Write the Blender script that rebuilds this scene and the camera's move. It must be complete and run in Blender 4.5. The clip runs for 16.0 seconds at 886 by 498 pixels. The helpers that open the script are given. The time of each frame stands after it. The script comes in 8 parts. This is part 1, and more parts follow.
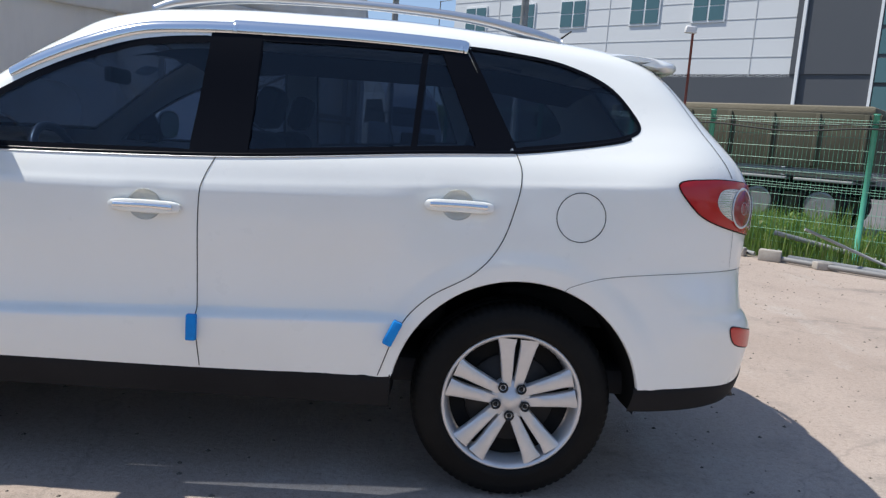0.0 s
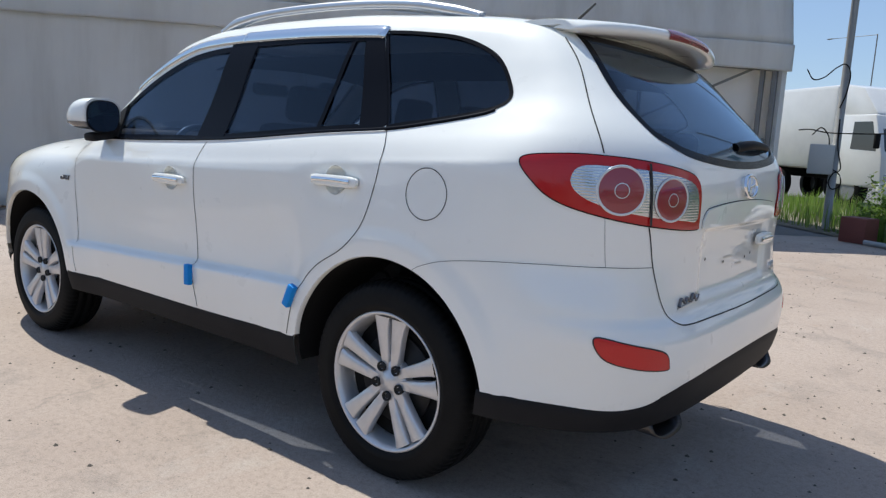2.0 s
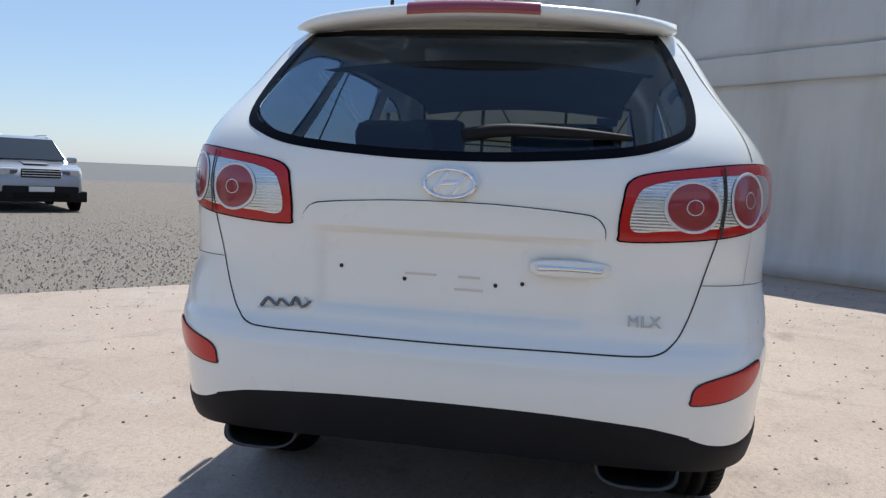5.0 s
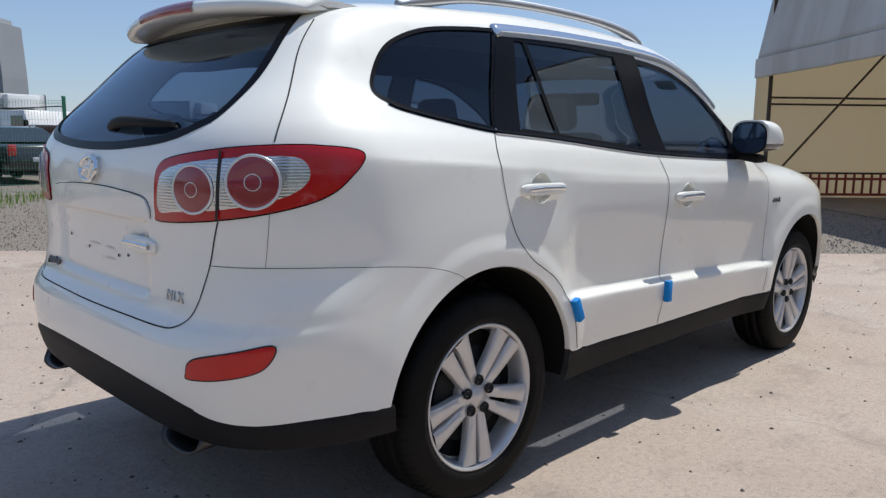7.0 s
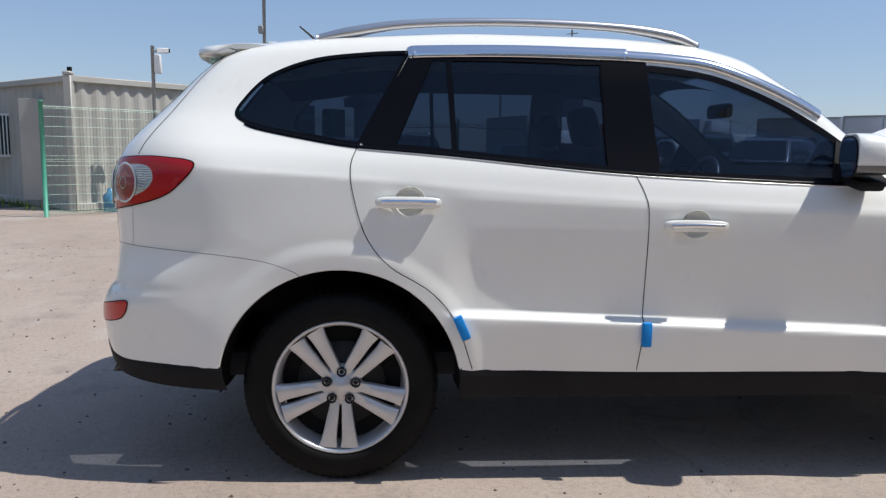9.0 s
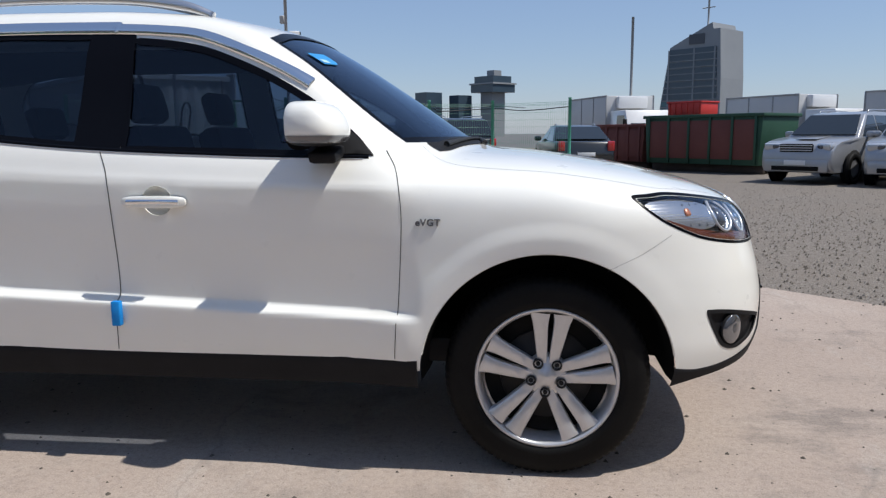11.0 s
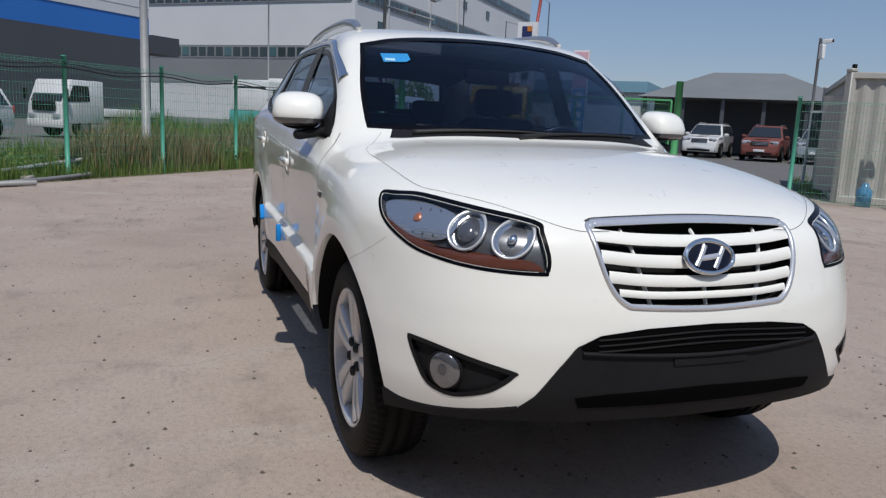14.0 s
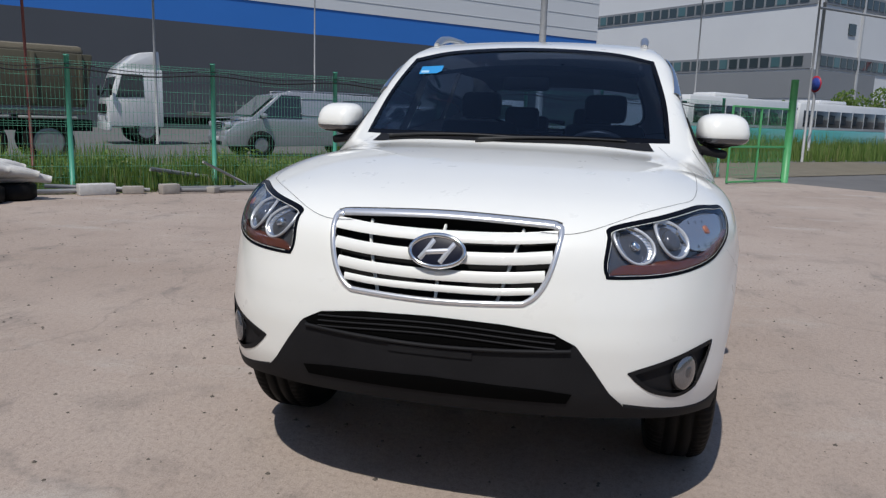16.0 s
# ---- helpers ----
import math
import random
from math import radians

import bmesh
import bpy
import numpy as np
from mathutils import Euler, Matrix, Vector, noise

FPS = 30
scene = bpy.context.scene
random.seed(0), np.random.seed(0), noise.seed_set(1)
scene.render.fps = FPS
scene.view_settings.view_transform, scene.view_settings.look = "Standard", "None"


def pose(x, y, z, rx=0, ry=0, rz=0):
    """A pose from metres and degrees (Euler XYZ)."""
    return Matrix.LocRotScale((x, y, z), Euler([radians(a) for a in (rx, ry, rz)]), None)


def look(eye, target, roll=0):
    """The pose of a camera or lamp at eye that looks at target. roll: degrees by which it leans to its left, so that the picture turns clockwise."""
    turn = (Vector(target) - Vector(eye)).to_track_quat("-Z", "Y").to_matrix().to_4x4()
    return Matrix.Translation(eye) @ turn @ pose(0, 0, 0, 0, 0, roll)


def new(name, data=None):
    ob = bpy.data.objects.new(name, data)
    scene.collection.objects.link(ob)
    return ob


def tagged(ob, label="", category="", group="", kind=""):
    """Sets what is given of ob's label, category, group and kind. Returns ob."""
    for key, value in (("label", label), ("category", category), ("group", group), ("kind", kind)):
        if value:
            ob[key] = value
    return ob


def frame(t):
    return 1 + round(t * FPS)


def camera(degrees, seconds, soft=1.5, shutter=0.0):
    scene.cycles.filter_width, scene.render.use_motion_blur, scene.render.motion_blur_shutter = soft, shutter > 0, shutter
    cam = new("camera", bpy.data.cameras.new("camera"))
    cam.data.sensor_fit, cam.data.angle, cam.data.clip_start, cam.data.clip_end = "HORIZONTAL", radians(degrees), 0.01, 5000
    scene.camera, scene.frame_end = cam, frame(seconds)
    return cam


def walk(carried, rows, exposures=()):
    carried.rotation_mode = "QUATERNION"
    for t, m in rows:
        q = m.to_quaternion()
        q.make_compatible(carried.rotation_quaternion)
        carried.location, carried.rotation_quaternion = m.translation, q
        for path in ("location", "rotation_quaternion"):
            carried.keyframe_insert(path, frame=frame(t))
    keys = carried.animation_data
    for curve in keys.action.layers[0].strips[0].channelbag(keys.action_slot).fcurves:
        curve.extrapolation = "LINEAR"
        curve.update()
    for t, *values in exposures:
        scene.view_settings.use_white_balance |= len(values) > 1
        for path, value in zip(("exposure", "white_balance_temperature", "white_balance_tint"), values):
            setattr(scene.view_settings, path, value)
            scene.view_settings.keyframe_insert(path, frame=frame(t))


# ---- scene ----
cam = camera(61.5, 16.0, soft=1.3)
PATH = [
    (0, (-0.965, 3.46, 1.288), (-1.039, 1.483, 0.996), 4.3),
    (0.5, (-1.56, 3.396, 1.278), (-1.493, 1.411, 1.041), 3.7),
    (1, (-2.107, 3.302, 1.271), (-1.653, 1.37, 1.024), 3.5),
    (1.5, (-2.593, 3.092, 1.241), (-1.759, 1.292, 0.981), 3.9),
    (2, (-3.065, 2.804, 1.235), (-1.854, 1.239, 0.944), 3.3),
    (2.5, (-3.501, 2.405, 1.206), (-2.077, 1.03, 0.919), 4.4),
    (3, (-3.874, 1.934, 1.2), (-2.244, 0.816, 0.894), 3.4),
    (3.2, (-3.966, 1.734, 1.166), (-2.251, 0.752, 0.855), 3.1),
    (5.3, (-4.243, -0.707, 1.147), (-2.328, -0.175, 0.924), 2.2),
    (5.5, (-4.149, -0.957, 1.171), (-2.274, -0.312, 0.914), 1.9),
    (6, (-3.92, -1.541, 1.229), (-2.166, -0.635, 0.912), 2.0),
    (6.5, (-3.565, -2.031, 1.207), (-2.019, -0.806, 0.877), 1.3),
    (7, (-3.156, -2.522, 1.237), (-1.767, -1.113, 0.942), 0.5),
    (7.5, (-2.749, -2.881, 1.218), (-1.701, -1.203, 0.927), -1.0),
    (8, (-2.253, -3.192, 1.237), (-1.589, -1.327, 0.957), -0.7),
    (8.5, (-1.747, -3.446, 1.246), (-1.452, -1.489, 0.955), 0.9),
    (9, (-1.149, -3.593, 1.257), (-1.022, -1.615, 0.991), 0.9),
    (9.5, (-0.55, -3.685, 1.255), (-0.504, -1.703, 0.989), 0.7),
    (10, (0.05, -3.652, 1.264), (0.084, -1.673, 0.978), 0.0),
    (10.2, (0.313, -3.632, 1.246), (0.339, -1.654, 0.949), -0.1),
    (12.3, (2.65, -2.833, 1.219), (1.45, -1.268, 0.884), 0.7),
    (12.5, (2.851, -2.711, 1.235), (1.492, -1.286, 0.889), 1.1),
    (13, (3.255, -2.339, 1.211), (1.665, -1.173, 0.872), 1.7),
    (13.5, (3.655, -1.915, 1.242), (1.927, -0.961, 0.916), 1.5),
    (14, (3.941, -1.484, 1.239), (2.09, -0.806, 0.899), 2.6),
    (14.5, (4.149, -0.948, 1.237), (2.228, -0.49, 0.915), 2.7),
    (15, (4.295, -0.434, 1.242), (2.325, -0.298, 0.92), 4.1),
    (15.5, (4.33, 0.059, 1.267), (2.362, -0.065, 0.934), 3.0),
    (16, (4.318, 0.543, 1.273), (2.404, 0.074, 0.927), 1.9),
]
walk(cam, [(t, look(eye, target, roll)) for t, eye, target, roll in PATH], [(0, .34, 6440, 8), (2, .30, 6400, 6), (3, .38, 6400, 6), (5.5, .36, 6400, 6), (7.5, .08, 6440, 8), (10, .09, 6440, 9), (12.5, -.18, 6360, 10), (14, -.40, 6360, 10), (16, -.37, 6360, 10)])

# ---- everything below the walk ----

# ---- daylight: high sun ahead of the car, clear hazy sky ----
TO_SUN = Vector((0.56, -0.085, 1.0)).normalized()
SUN_ELEVATION = math.asin(TO_SUN.z)
SUN_TURN = math.atan2(TO_SUN.x, TO_SUN.y)
sun_data = bpy.data.lights.new("sun", "SUN")
sun_data.energy, sun_data.angle, sun_data.color = 4.25, radians(0.55), (1.0, 0.955, 0.89)
sun = new("sun", sun_data)
sun.matrix_world = look(TO_SUN * 50, (0, 0, 0))
world = bpy.data.worlds.new("sky")
scene.world = world
world.use_nodes = True
wn, wl = world.node_tree.nodes, world.node_tree.links
sky = wn.new("ShaderNodeTexSky")
sky.sky_type, sky.sun_disc = "NISHITA", False
sky.sun_elevation, sky.sun_rotation = SUN_ELEVATION, SUN_TURN
sky.air_density, sky.dust_density, sky.ozone_density = 1.0, 0.35, 2.0
wn["Background"].inputs["Strength"].default_value = 0.118
haze = wn.new("ShaderNodeMix")
haze.data_type = "RGBA"
haze.inputs[0].default_value = 0.5
haze.inputs[7].default_value = (1.95, 2.75, 4.75, 1)
wl.new(sky.outputs["Color"], haze.inputs[6])
wl.new(haze.outputs[2], wn["Background"].inputs["Color"])

# ---- materials ----


def make(name, colour, rough=0.5, metal=0.0, coat=0.0, spec=0.5):
    m = bpy.data.materials.new(name)
    m.use_nodes = True
    b = m.node_tree.nodes["Principled BSDF"]
    b.inputs["Base Color"].default_value = (*colour, 1)
    b.inputs["Roughness"].default_value, b.inputs["Metallic"].default_value = rough, metal
    b.inputs["Coat Weight"].default_value, b.inputs["Coat Roughness"].default_value = coat, 0.03
    b.inputs["Specular IOR Level"].default_value = spec
    return m


def node(m, kind, **inputs):
    n = m.node_tree.nodes.new(kind)
    for key, value in inputs.items():
        n.inputs[key.replace("_", " ")].default_value = value
    return n


def coords(m, what="Object"):
    return m.node_tree.nodes.new("ShaderNodeTexCoord").outputs[what]


def noise_of(m, scale, detail=4.0, rough=0.6, vector=None, stretch=None):
    n = node(m, "ShaderNodeTexNoise", Scale=scale, Detail=detail, Roughness=rough)
    v = vector or coords(m)
    if stretch:
        mp = node(m, "ShaderNodeMapping", Scale=stretch)
        m.node_tree.links.new(v, mp.inputs["Vector"])
        v = mp.outputs["Vector"]
    m.node_tree.links.new(v, n.inputs["Vector"])
    return n.outputs["Fac"]


def tones(m, fac, stops):
    r = m.node_tree.nodes.new("ShaderNodeValToRGB")
    els = r.color_ramp.elements
    while len(els) < len(stops):
        els.new(0.5)
    for e, (pos, col) in zip(els, stops):
        e.position, e.color = pos, (*col, 1)
    m.node_tree.links.new(fac, r.inputs["Fac"])
    return r.outputs["Color"]


def blend(m, fac, a, b, mode="MIX"):
    x = m.node_tree.nodes.new("ShaderNodeMix")
    x.data_type, x.blend_type = "RGBA", mode
    for sock, value in ((x.inputs[0], fac), (x.inputs[6], a), (x.inputs[7], b)):
        if isinstance(value, (int, float)):
            sock.default_value = value
        elif isinstance(value, tuple):
            sock.default_value = (*value, 1)
        else:
            m.node_tree.links.new(value, sock)
    return x.outputs[2]


def feed(m, key, out):
    m.node_tree.links.new(out, m.node_tree.nodes["Principled BSDF"].inputs[key])


def relief(m, fac, strength, distance):
    b = node(m, "ShaderNodeBump", Strength=strength, Distance=distance)
    m.node_tree.links.new(fac, b.inputs["Height"])
    feed(m, "Normal", b.outputs["Normal"])
    return b


def mottled(name, colour, other, scale=8.0, rough=0.6, bump=0.15, metal=0.0, fine=60.0, depth=0.004, coat=0.0):
    """A surface whose colour wanders between two tones, with fine grain."""
    m = make(name, colour, rough, metal, coat)
    big, small = noise_of(m, scale, 5), noise_of(m, fine, 3)
    mixed = m.node_tree.nodes.new("ShaderNodeMath")
    mixed.operation = "MULTIPLY_ADD"
    m.node_tree.links.new(small, mixed.inputs[0])
    mixed.inputs[1].default_value = 0.45
    m.node_tree.links.new(big, mixed.inputs[2])
    feed(m, "Base Color", tones(m, mixed.outputs[0], [(0.42, colour), (0.95, other)]))
    if bump:
        relief(m, small, bump, depth)
    return m


def glass(name, tint, ior=1.5, rough=0.0):
    m = bpy.data.materials.new(name)
    m.use_nodes = True
    n, l = m.node_tree.nodes, m.node_tree.links
    n.remove(n["Principled BSDF"])
    clear, gloss, mix, slant, bend, sheen = (n.new("ShaderNode" + k) for k in ("BsdfTransparent", "BsdfGlossy", "MixShader", "LayerWeight", "Math", "Math"))
    clear.inputs["Color"].default_value = (*tint, 1)
    gloss.inputs["Roughness"].default_value = rough
    # share of gloss on a thin pane, the same from either side
    slant.inputs["Blend"].default_value = 0.5
    bend.operation, bend.inputs[1].default_value = "POWER", 4.6
    sheen.operation, sheen.inputs[2].default_value = "MULTIPLY_ADD", ((ior - 1) / (ior + 1)) ** 2
    sheen.inputs[1].default_value = 0.94
    l.new(slant.outputs["Facing"], bend.inputs[0])
    l.new(bend.outputs[0], sheen.inputs[0])
    gloss.inputs["Color"].default_value = (0.70, 0.84, 1.0, 1)
    l.new(sheen.outputs[0], mix.inputs[0])
    l.new(clear.outputs[0], mix.inputs[1])
    l.new(gloss.outputs[0], mix.inputs[2])
    l.new(mix.outputs[0], n["Material Output"].inputs["Surface"])
    return m


# car
PAINT = make("pearl_white_paint", (0.86, 0.86, 0.82), 0.36, 0.0, 1.0, 0.25)
_dust = noise_of(PAINT, 2.2, 6)
feed(PAINT, "Base Color", tones(PAINT, _dust, [(0.35, (0.875, 0.875, 0.83)), (0.75, (0.85, 0.848, 0.80))]))
feed(PAINT, "Roughness", tones(PAINT, noise_of(PAINT, 9, 5), [(0.3, (0.26,) * 3), (0.8, (0.42,) * 3)]))
CLAD = mottled("grey_black_plastic_cladding", (0.010, 0.010, 0.0115), (0.016, 0.016, 0.0175), 5, 0.6, 0.2, fine=220, depth=0.001)
CLAD.node_tree.nodes["Principled BSDF"].inputs["Specular IOR Level"].default_value = 0.15
GLOSS_BLACK = make("gloss_black_pillar", (0.004, 0.0045, 0.007), 0.25, 0, 0.0, 0.07)
RUBBER_TRIM = make("black_rubber_trim", (0.012, 0.012, 0.012), 0.6)
SEAM = make("dark_panel_gap", (0.05, 0.05, 0.05), 0.9, spec=0.1)
CHROME = make("chrome", (0.82, 0.83, 0.84), 0.10, 1.0)
SATIN = make("satin_silver", (0.62, 0.62, 0.63), 0.30, 0.9)
ALLOY = mottled("silver_alloy", (0.66, 0.66, 0.67), (0.58, 0.58, 0.585), 14, 0.3, 0, 0.5)
TYRE = mottled("tyre_rubber", (0.004, 0.004, 0.0042), (0.010, 0.0098, 0.0095), 7, 0.62, 0.2, fine=120, depth=0.0015)
TYRE.node_tree.nodes["Principled BSDF"].inputs["Specular IOR Level"].default_value = 0.14
DARK = make("dark_underside", (0.008, 0.008, 0.008), 0.85, spec=0.2)
BRAKE = make("brake_iron", (0.03, 0.028, 0.027), 0.6, 0.5)
TINT = glass("tinted_window_glass", (0.18, 0.22, 0.28), 1.5)
REAR_TINT = glass("tinted_rear_glass", (0.68, 0.80, 0.92), 1.5)
FRONT_TINT = glass("lightly_tinted_door_glass", (0.27, 0.33, 0.42), 1.5)
SCREEN = glass("tinted_windscreen_glass", (0.24, 0.29, 0.36), 1.5)
CLEAR = glass("clear_lamp_lens", (0.93, 0.94, 0.95), 1.45)
RED = make("red_lamp_lens", (0.44, 0.004, 0.007), 0.22, 0, 0.6, 0.3)
_w = node(RED, "ShaderNodeTexWave", Scale=30.0, Distortion=0.6)
_w.bands_direction = "Z"
RED.node_tree.links.new(coords(RED), _w.inputs["Vector"])
relief(RED, _w.outputs["Fac"], 0.04, 0.003)
DEEP_RED = make("deep_red_lamp", (0.27, 0.022, 0.035), 0.2, 0, 1.0)
RED_REFLECTOR = make("red_reflector", (0.54, 0.006, 0.007), 0.3, 0, 0.6, 0.3)
_w = node(RED_REFLECTOR, "ShaderNodeTexVoronoi", Scale=160.0)
RED_REFLECTOR.node_tree.links.new(coords(RED_REFLECTOR), _w.inputs["Vector"])
relief(RED_REFLECTOR, _w.outputs["Distance"], 0.3, 0.002)
LAMP_SILVER = make("silver_lamp_reflector", (0.60, 0.61, 0.63), 0.14, 0.85, 0.5)
_w = node(LAMP_SILVER, "ShaderNodeTexWave", Scale=38.0, Distortion=1.5)
_w.bands_direction = "Z"
LAMP_SILVER.node_tree.links.new(coords(LAMP_SILVER), _w.inputs["Vector"])
relief(LAMP_SILVER, _w.outputs["Fac"], 0.12, 0.003)
LAMP_GREY = make("grey_lamp_housing", (0.13, 0.132, 0.14), 0.25, 0.6, 0.3)
LAMP_DARK = make("dark_projector_lens", (0.10, 0.105, 0.12), 0.12, 0.3, 0.8)
RING_WHITE = make("silver_light_ring", (0.66, 0.67, 0.69), 0.28, 0.4, 0.4)
INDICATOR = make("clear_indicator_lens", (0.13, 0.13, 0.14), 0.25, 0.3, 0.6)
FOG_GLASS = make("fog_lamp_glass", (0.24, 0.245, 0.26), 0.12, 0.8, 0.5)
BRIGHT = make("bright_silver_trim", (0.84, 0.84, 0.85), 0.22, 0.7, 0.3)
STEEL_GREY = make("grey_badge", (0.16, 0.16, 0.17), 0.35, 0.6)
# near-black that stands in for the shade inside the air intakes
INTAKE_SHADE = make("black_intake_shade", (0.002, 0.002, 0.002), 0.9, spec=0.05)
AMBER = make("amber_lens", (0.42, 0.15, 0.07), 0.3, 0.2, 0.5)
BROWN = make("brown_amber_strip", (0.115, 0.034, 0.018), 0.2, 0, 0.8)
FOAM = mottled("blue_foam_block", (0.0, 0.20, 0.62), (0.0, 0.26, 0.70), 20, 0.75, 0.2)
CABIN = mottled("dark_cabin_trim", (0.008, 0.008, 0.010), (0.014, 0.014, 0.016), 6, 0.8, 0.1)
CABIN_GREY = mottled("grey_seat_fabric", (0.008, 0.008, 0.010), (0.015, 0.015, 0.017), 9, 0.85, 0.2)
STICKER_BLUE = make("blue_sticker", (0.03, 0.28, 0.62), 0.4)
STICKER_PALE = make("pale_blue_sticker", (0.45, 0.68, 0.82), 0.4)
MIRROR = make("mirror_glass", (0.75, 0.78, 0.82), 0.02, 1.0)
EXHAUST = make("sooty_steel", (0.085, 0.08, 0.078), 0.34, 0.9)
BADGE_BLUE = make("dark_badge", (0.006, 0.008, 0.02), 0.4, 0, 0.1, 0.2)
# ---- the car's outer surface ----
# Car axes: +x to its front, +y to its left side, z up, origin on the ground midway between the axles.


def curve_of(points):
    """A monotone cubic through (position, value) pairs."""
    px, py = (np.array(c, float) for c in zip(*points))
    h, d = np.diff(px), np.diff(py) / np.diff(px)
    m = np.r_[d[0], np.where(d[1:] * d[:-1] > 0, 2 * d[1:] * d[:-1] / (d[1:] + d[:-1] + 1e-12), 0), d[-1]]

    def value(v):
        v = np.clip(v, px[0], px[-1])
        i = np.clip(np.searchsorted(px, v) - 1, 0, len(h) - 1)
        s = (v - px[i]) / h[i]
        return (py[i] * (1 + 2 * s) * (1 - s) ** 2 + h[i] * m[i] * s * (1 - s) ** 2
                + py[i + 1] * s * s * (3 - 2 * s) + h[i] * m[i + 1] * s * s * (s - 1))
    return value


def ramp(a, b, v):
    s = np.clip((v - a) / (b - a), 0, 1)
    return s * s * (3 - 2 * s)


AXLE, HUB_Z, HUB_Y, TYRE_R = 1.35, 0.365, 0.895, 0.367
side_half = curve_of([(.1, .80), (.24, .85), (.33, .885), (.43, .905), (.56, .925), (.612, .930), (.618, .929), (.640, .899), (.650, .894), (.70, .895), (.80, .903), (.9, .915),
                      (1.0, .923), (1.05, .924), (1.075, .920), (1.10, .911), (1.15, .893), (1.2, .868), (1.26, .838), (1.36, .795), (1.5, .745), (1.6, .702), (1.7, .645), (1.85, .54)])
plain_half = curve_of([(.1, .80), (.24, .85), (.33, .885), (.45, .908), (.6, .912), (.76, .913), (.9, .92),
                       (1.0, .922), (1.075, .919), (1.10, .911), (1.15, .893), (1.2, .868), (1.26, .838), (1.36, .795), (1.5, .745), (1.6, .702), (1.7, .645), (1.85, .54)])
rear_line = curve_of([(.1, 2.0), (.24, 2.12), (.34, 2.24), (.44, 2.305), (.58, 2.328), (.66, 2.322), (.705, 2.300), (.74, 2.274), (.80, 2.264), (.9, 2.262),
                      (1.0, 2.268), (1.1, 2.27), (1.18, 2.255), (1.25, 2.222), (1.4, 2.095), (1.57, 1.94), (1.66, 1.855), (1.85, 1.66)])
front_line = curve_of([(.1, 1.85), (.22, 2.0), (.3, 2.12), (.4, 2.195), (.5, 2.225), (.6, 2.228), (.7, 2.215), (.8, 2.19), (.9, 2.16),
                       (.96, 2.125), (1.02, 2.055), (1.1, 1.85), (1.2, 1.6), (1.4, 1.3), (1.8, 1.0)])
top_line = curve_of([(-2.4, 1.54), (-1.95, 1.64), (-1.8, 1.665), (-1.5, 1.70), (-1.2, 1.72), (-.8, 1.738), (-.4, 1.735), (0, 1.712), (.2, 1.68),
                     (.32, 1.645), (.46, 1.572), (.7, 1.42), (.95, 1.25), (1.04, 1.195), (1.12, 1.168), (1.3, 1.15), (1.5, 1.125), (1.72, 1.09),
                     (1.95, 1.045), (2.15, .985), (2.4, .84)])


DENT = [0.0]  # hollows of handles and plate, pressed into the panels alone


def shell(x, y, z):
    """Below zero inside the body, above zero outside, about metres near the skin."""
    y = np.abs(y)
    # belt line rises to the rear
    zs = z + .062 * (x + .25) * ramp(.95, 1.16, z) * (1 - ramp(1.32, 1.6, z))
    between = ramp(-.99, -.84, x) * (1 - ramp(.80, .93, x))
    zl = zs + .040 * (x + .22) * ramp(.35, .5, z) * (1 - ramp(.85, 1.0, z))  # the ledge drops to the front
    half = side_half(zl) * between + plain_half(zs) * (1 - between)
    half = half - .05 * ramp(-.9, -2.0, x) * ramp(1.15, 1.4, z)
    for ax in (-AXLE, AXLE):
        r = np.sqrt((x - ax) ** 2 + (z - HUB_Z - .01) ** 2)
        half = half + .008 * (1 - ramp(.49, .56, r)) * ramp(.25, .5, z)
        half = half + (.014 if ax < 0 else .028) * (1 - ramp(.45, .78, r))
    for hx, hz in ((-1.105, 1.068), (-.047, .995)):
        half = half - DENT[0] * .004 * np.exp(-(((x - hx) / .075) ** 4) - ((z - hz) / .065) ** 4)
    slope = .43 * ramp(1.12, 1.28, zs)
    side = (y - half) / np.sqrt(1 + slope ** 2)
    t = y / .9
    rear = (-x) - (rear_line(z) - .04 * t ** 2 - (.30 - .1 * ramp(.5, .75, z) * (1 - ramp(.75, .9, z))) * t ** 8 - .07 * ramp(1.2, 1.5, z) * t ** 2 - DENT[0] * .015 * ramp(.755, .785, z) * (1 - ramp(.985, .996, z)) * (1 - ramp(.345, .39, y)))
    rear = rear / np.sqrt(1 + ramp(1.18, 1.3, z) * 1.0)
    front = x - (front_line(z) - .15 * t ** 2 - .30 * t ** 6)
    front = front / np.sqrt(1 + ramp(.9, 1.05, z) * 2.5)
    xs = x + .17 * (y / .75) ** 2 * ramp(-.1, .4, x) * (1 - ramp(1.0, 1.4, x))
    top = z - (top_line(xs) - .032 * (y / .7) ** 2 * (1 - ramp(.1, .5, x)) - (.02 * (y / .75) ** 2 + .05 * (y / .85) ** 6) * ramp(.3, .9, x))
    top = top / np.sqrt(1 + .46 * ramp(.2, .4, x) * (1 - ramp(.95, 1.1, x)))
    under = (.215 + .05 * ramp(1.7, 2.3, np.abs(x))) - z
    g = side
    for other, k in ((top, .030), (rear, .045), (front, .045), (under, .03)):
        m = np.maximum(g, other)
        g = m + k * np.log(np.exp((g - m) / k) + np.exp((other - m) / k))
    return g


def root(f, lo, hi, n=36):
    """Where f, below zero at lo and above at hi, crosses zero."""
    lo, hi = np.array(lo, float), np.array(hi, float)
    for _ in range(n):
        mid = (lo + hi) / 2
        out = f(mid) > 0
        hi, lo = np.where(out, mid, hi), np.where(out, lo, mid)
    return (lo + hi) / 2


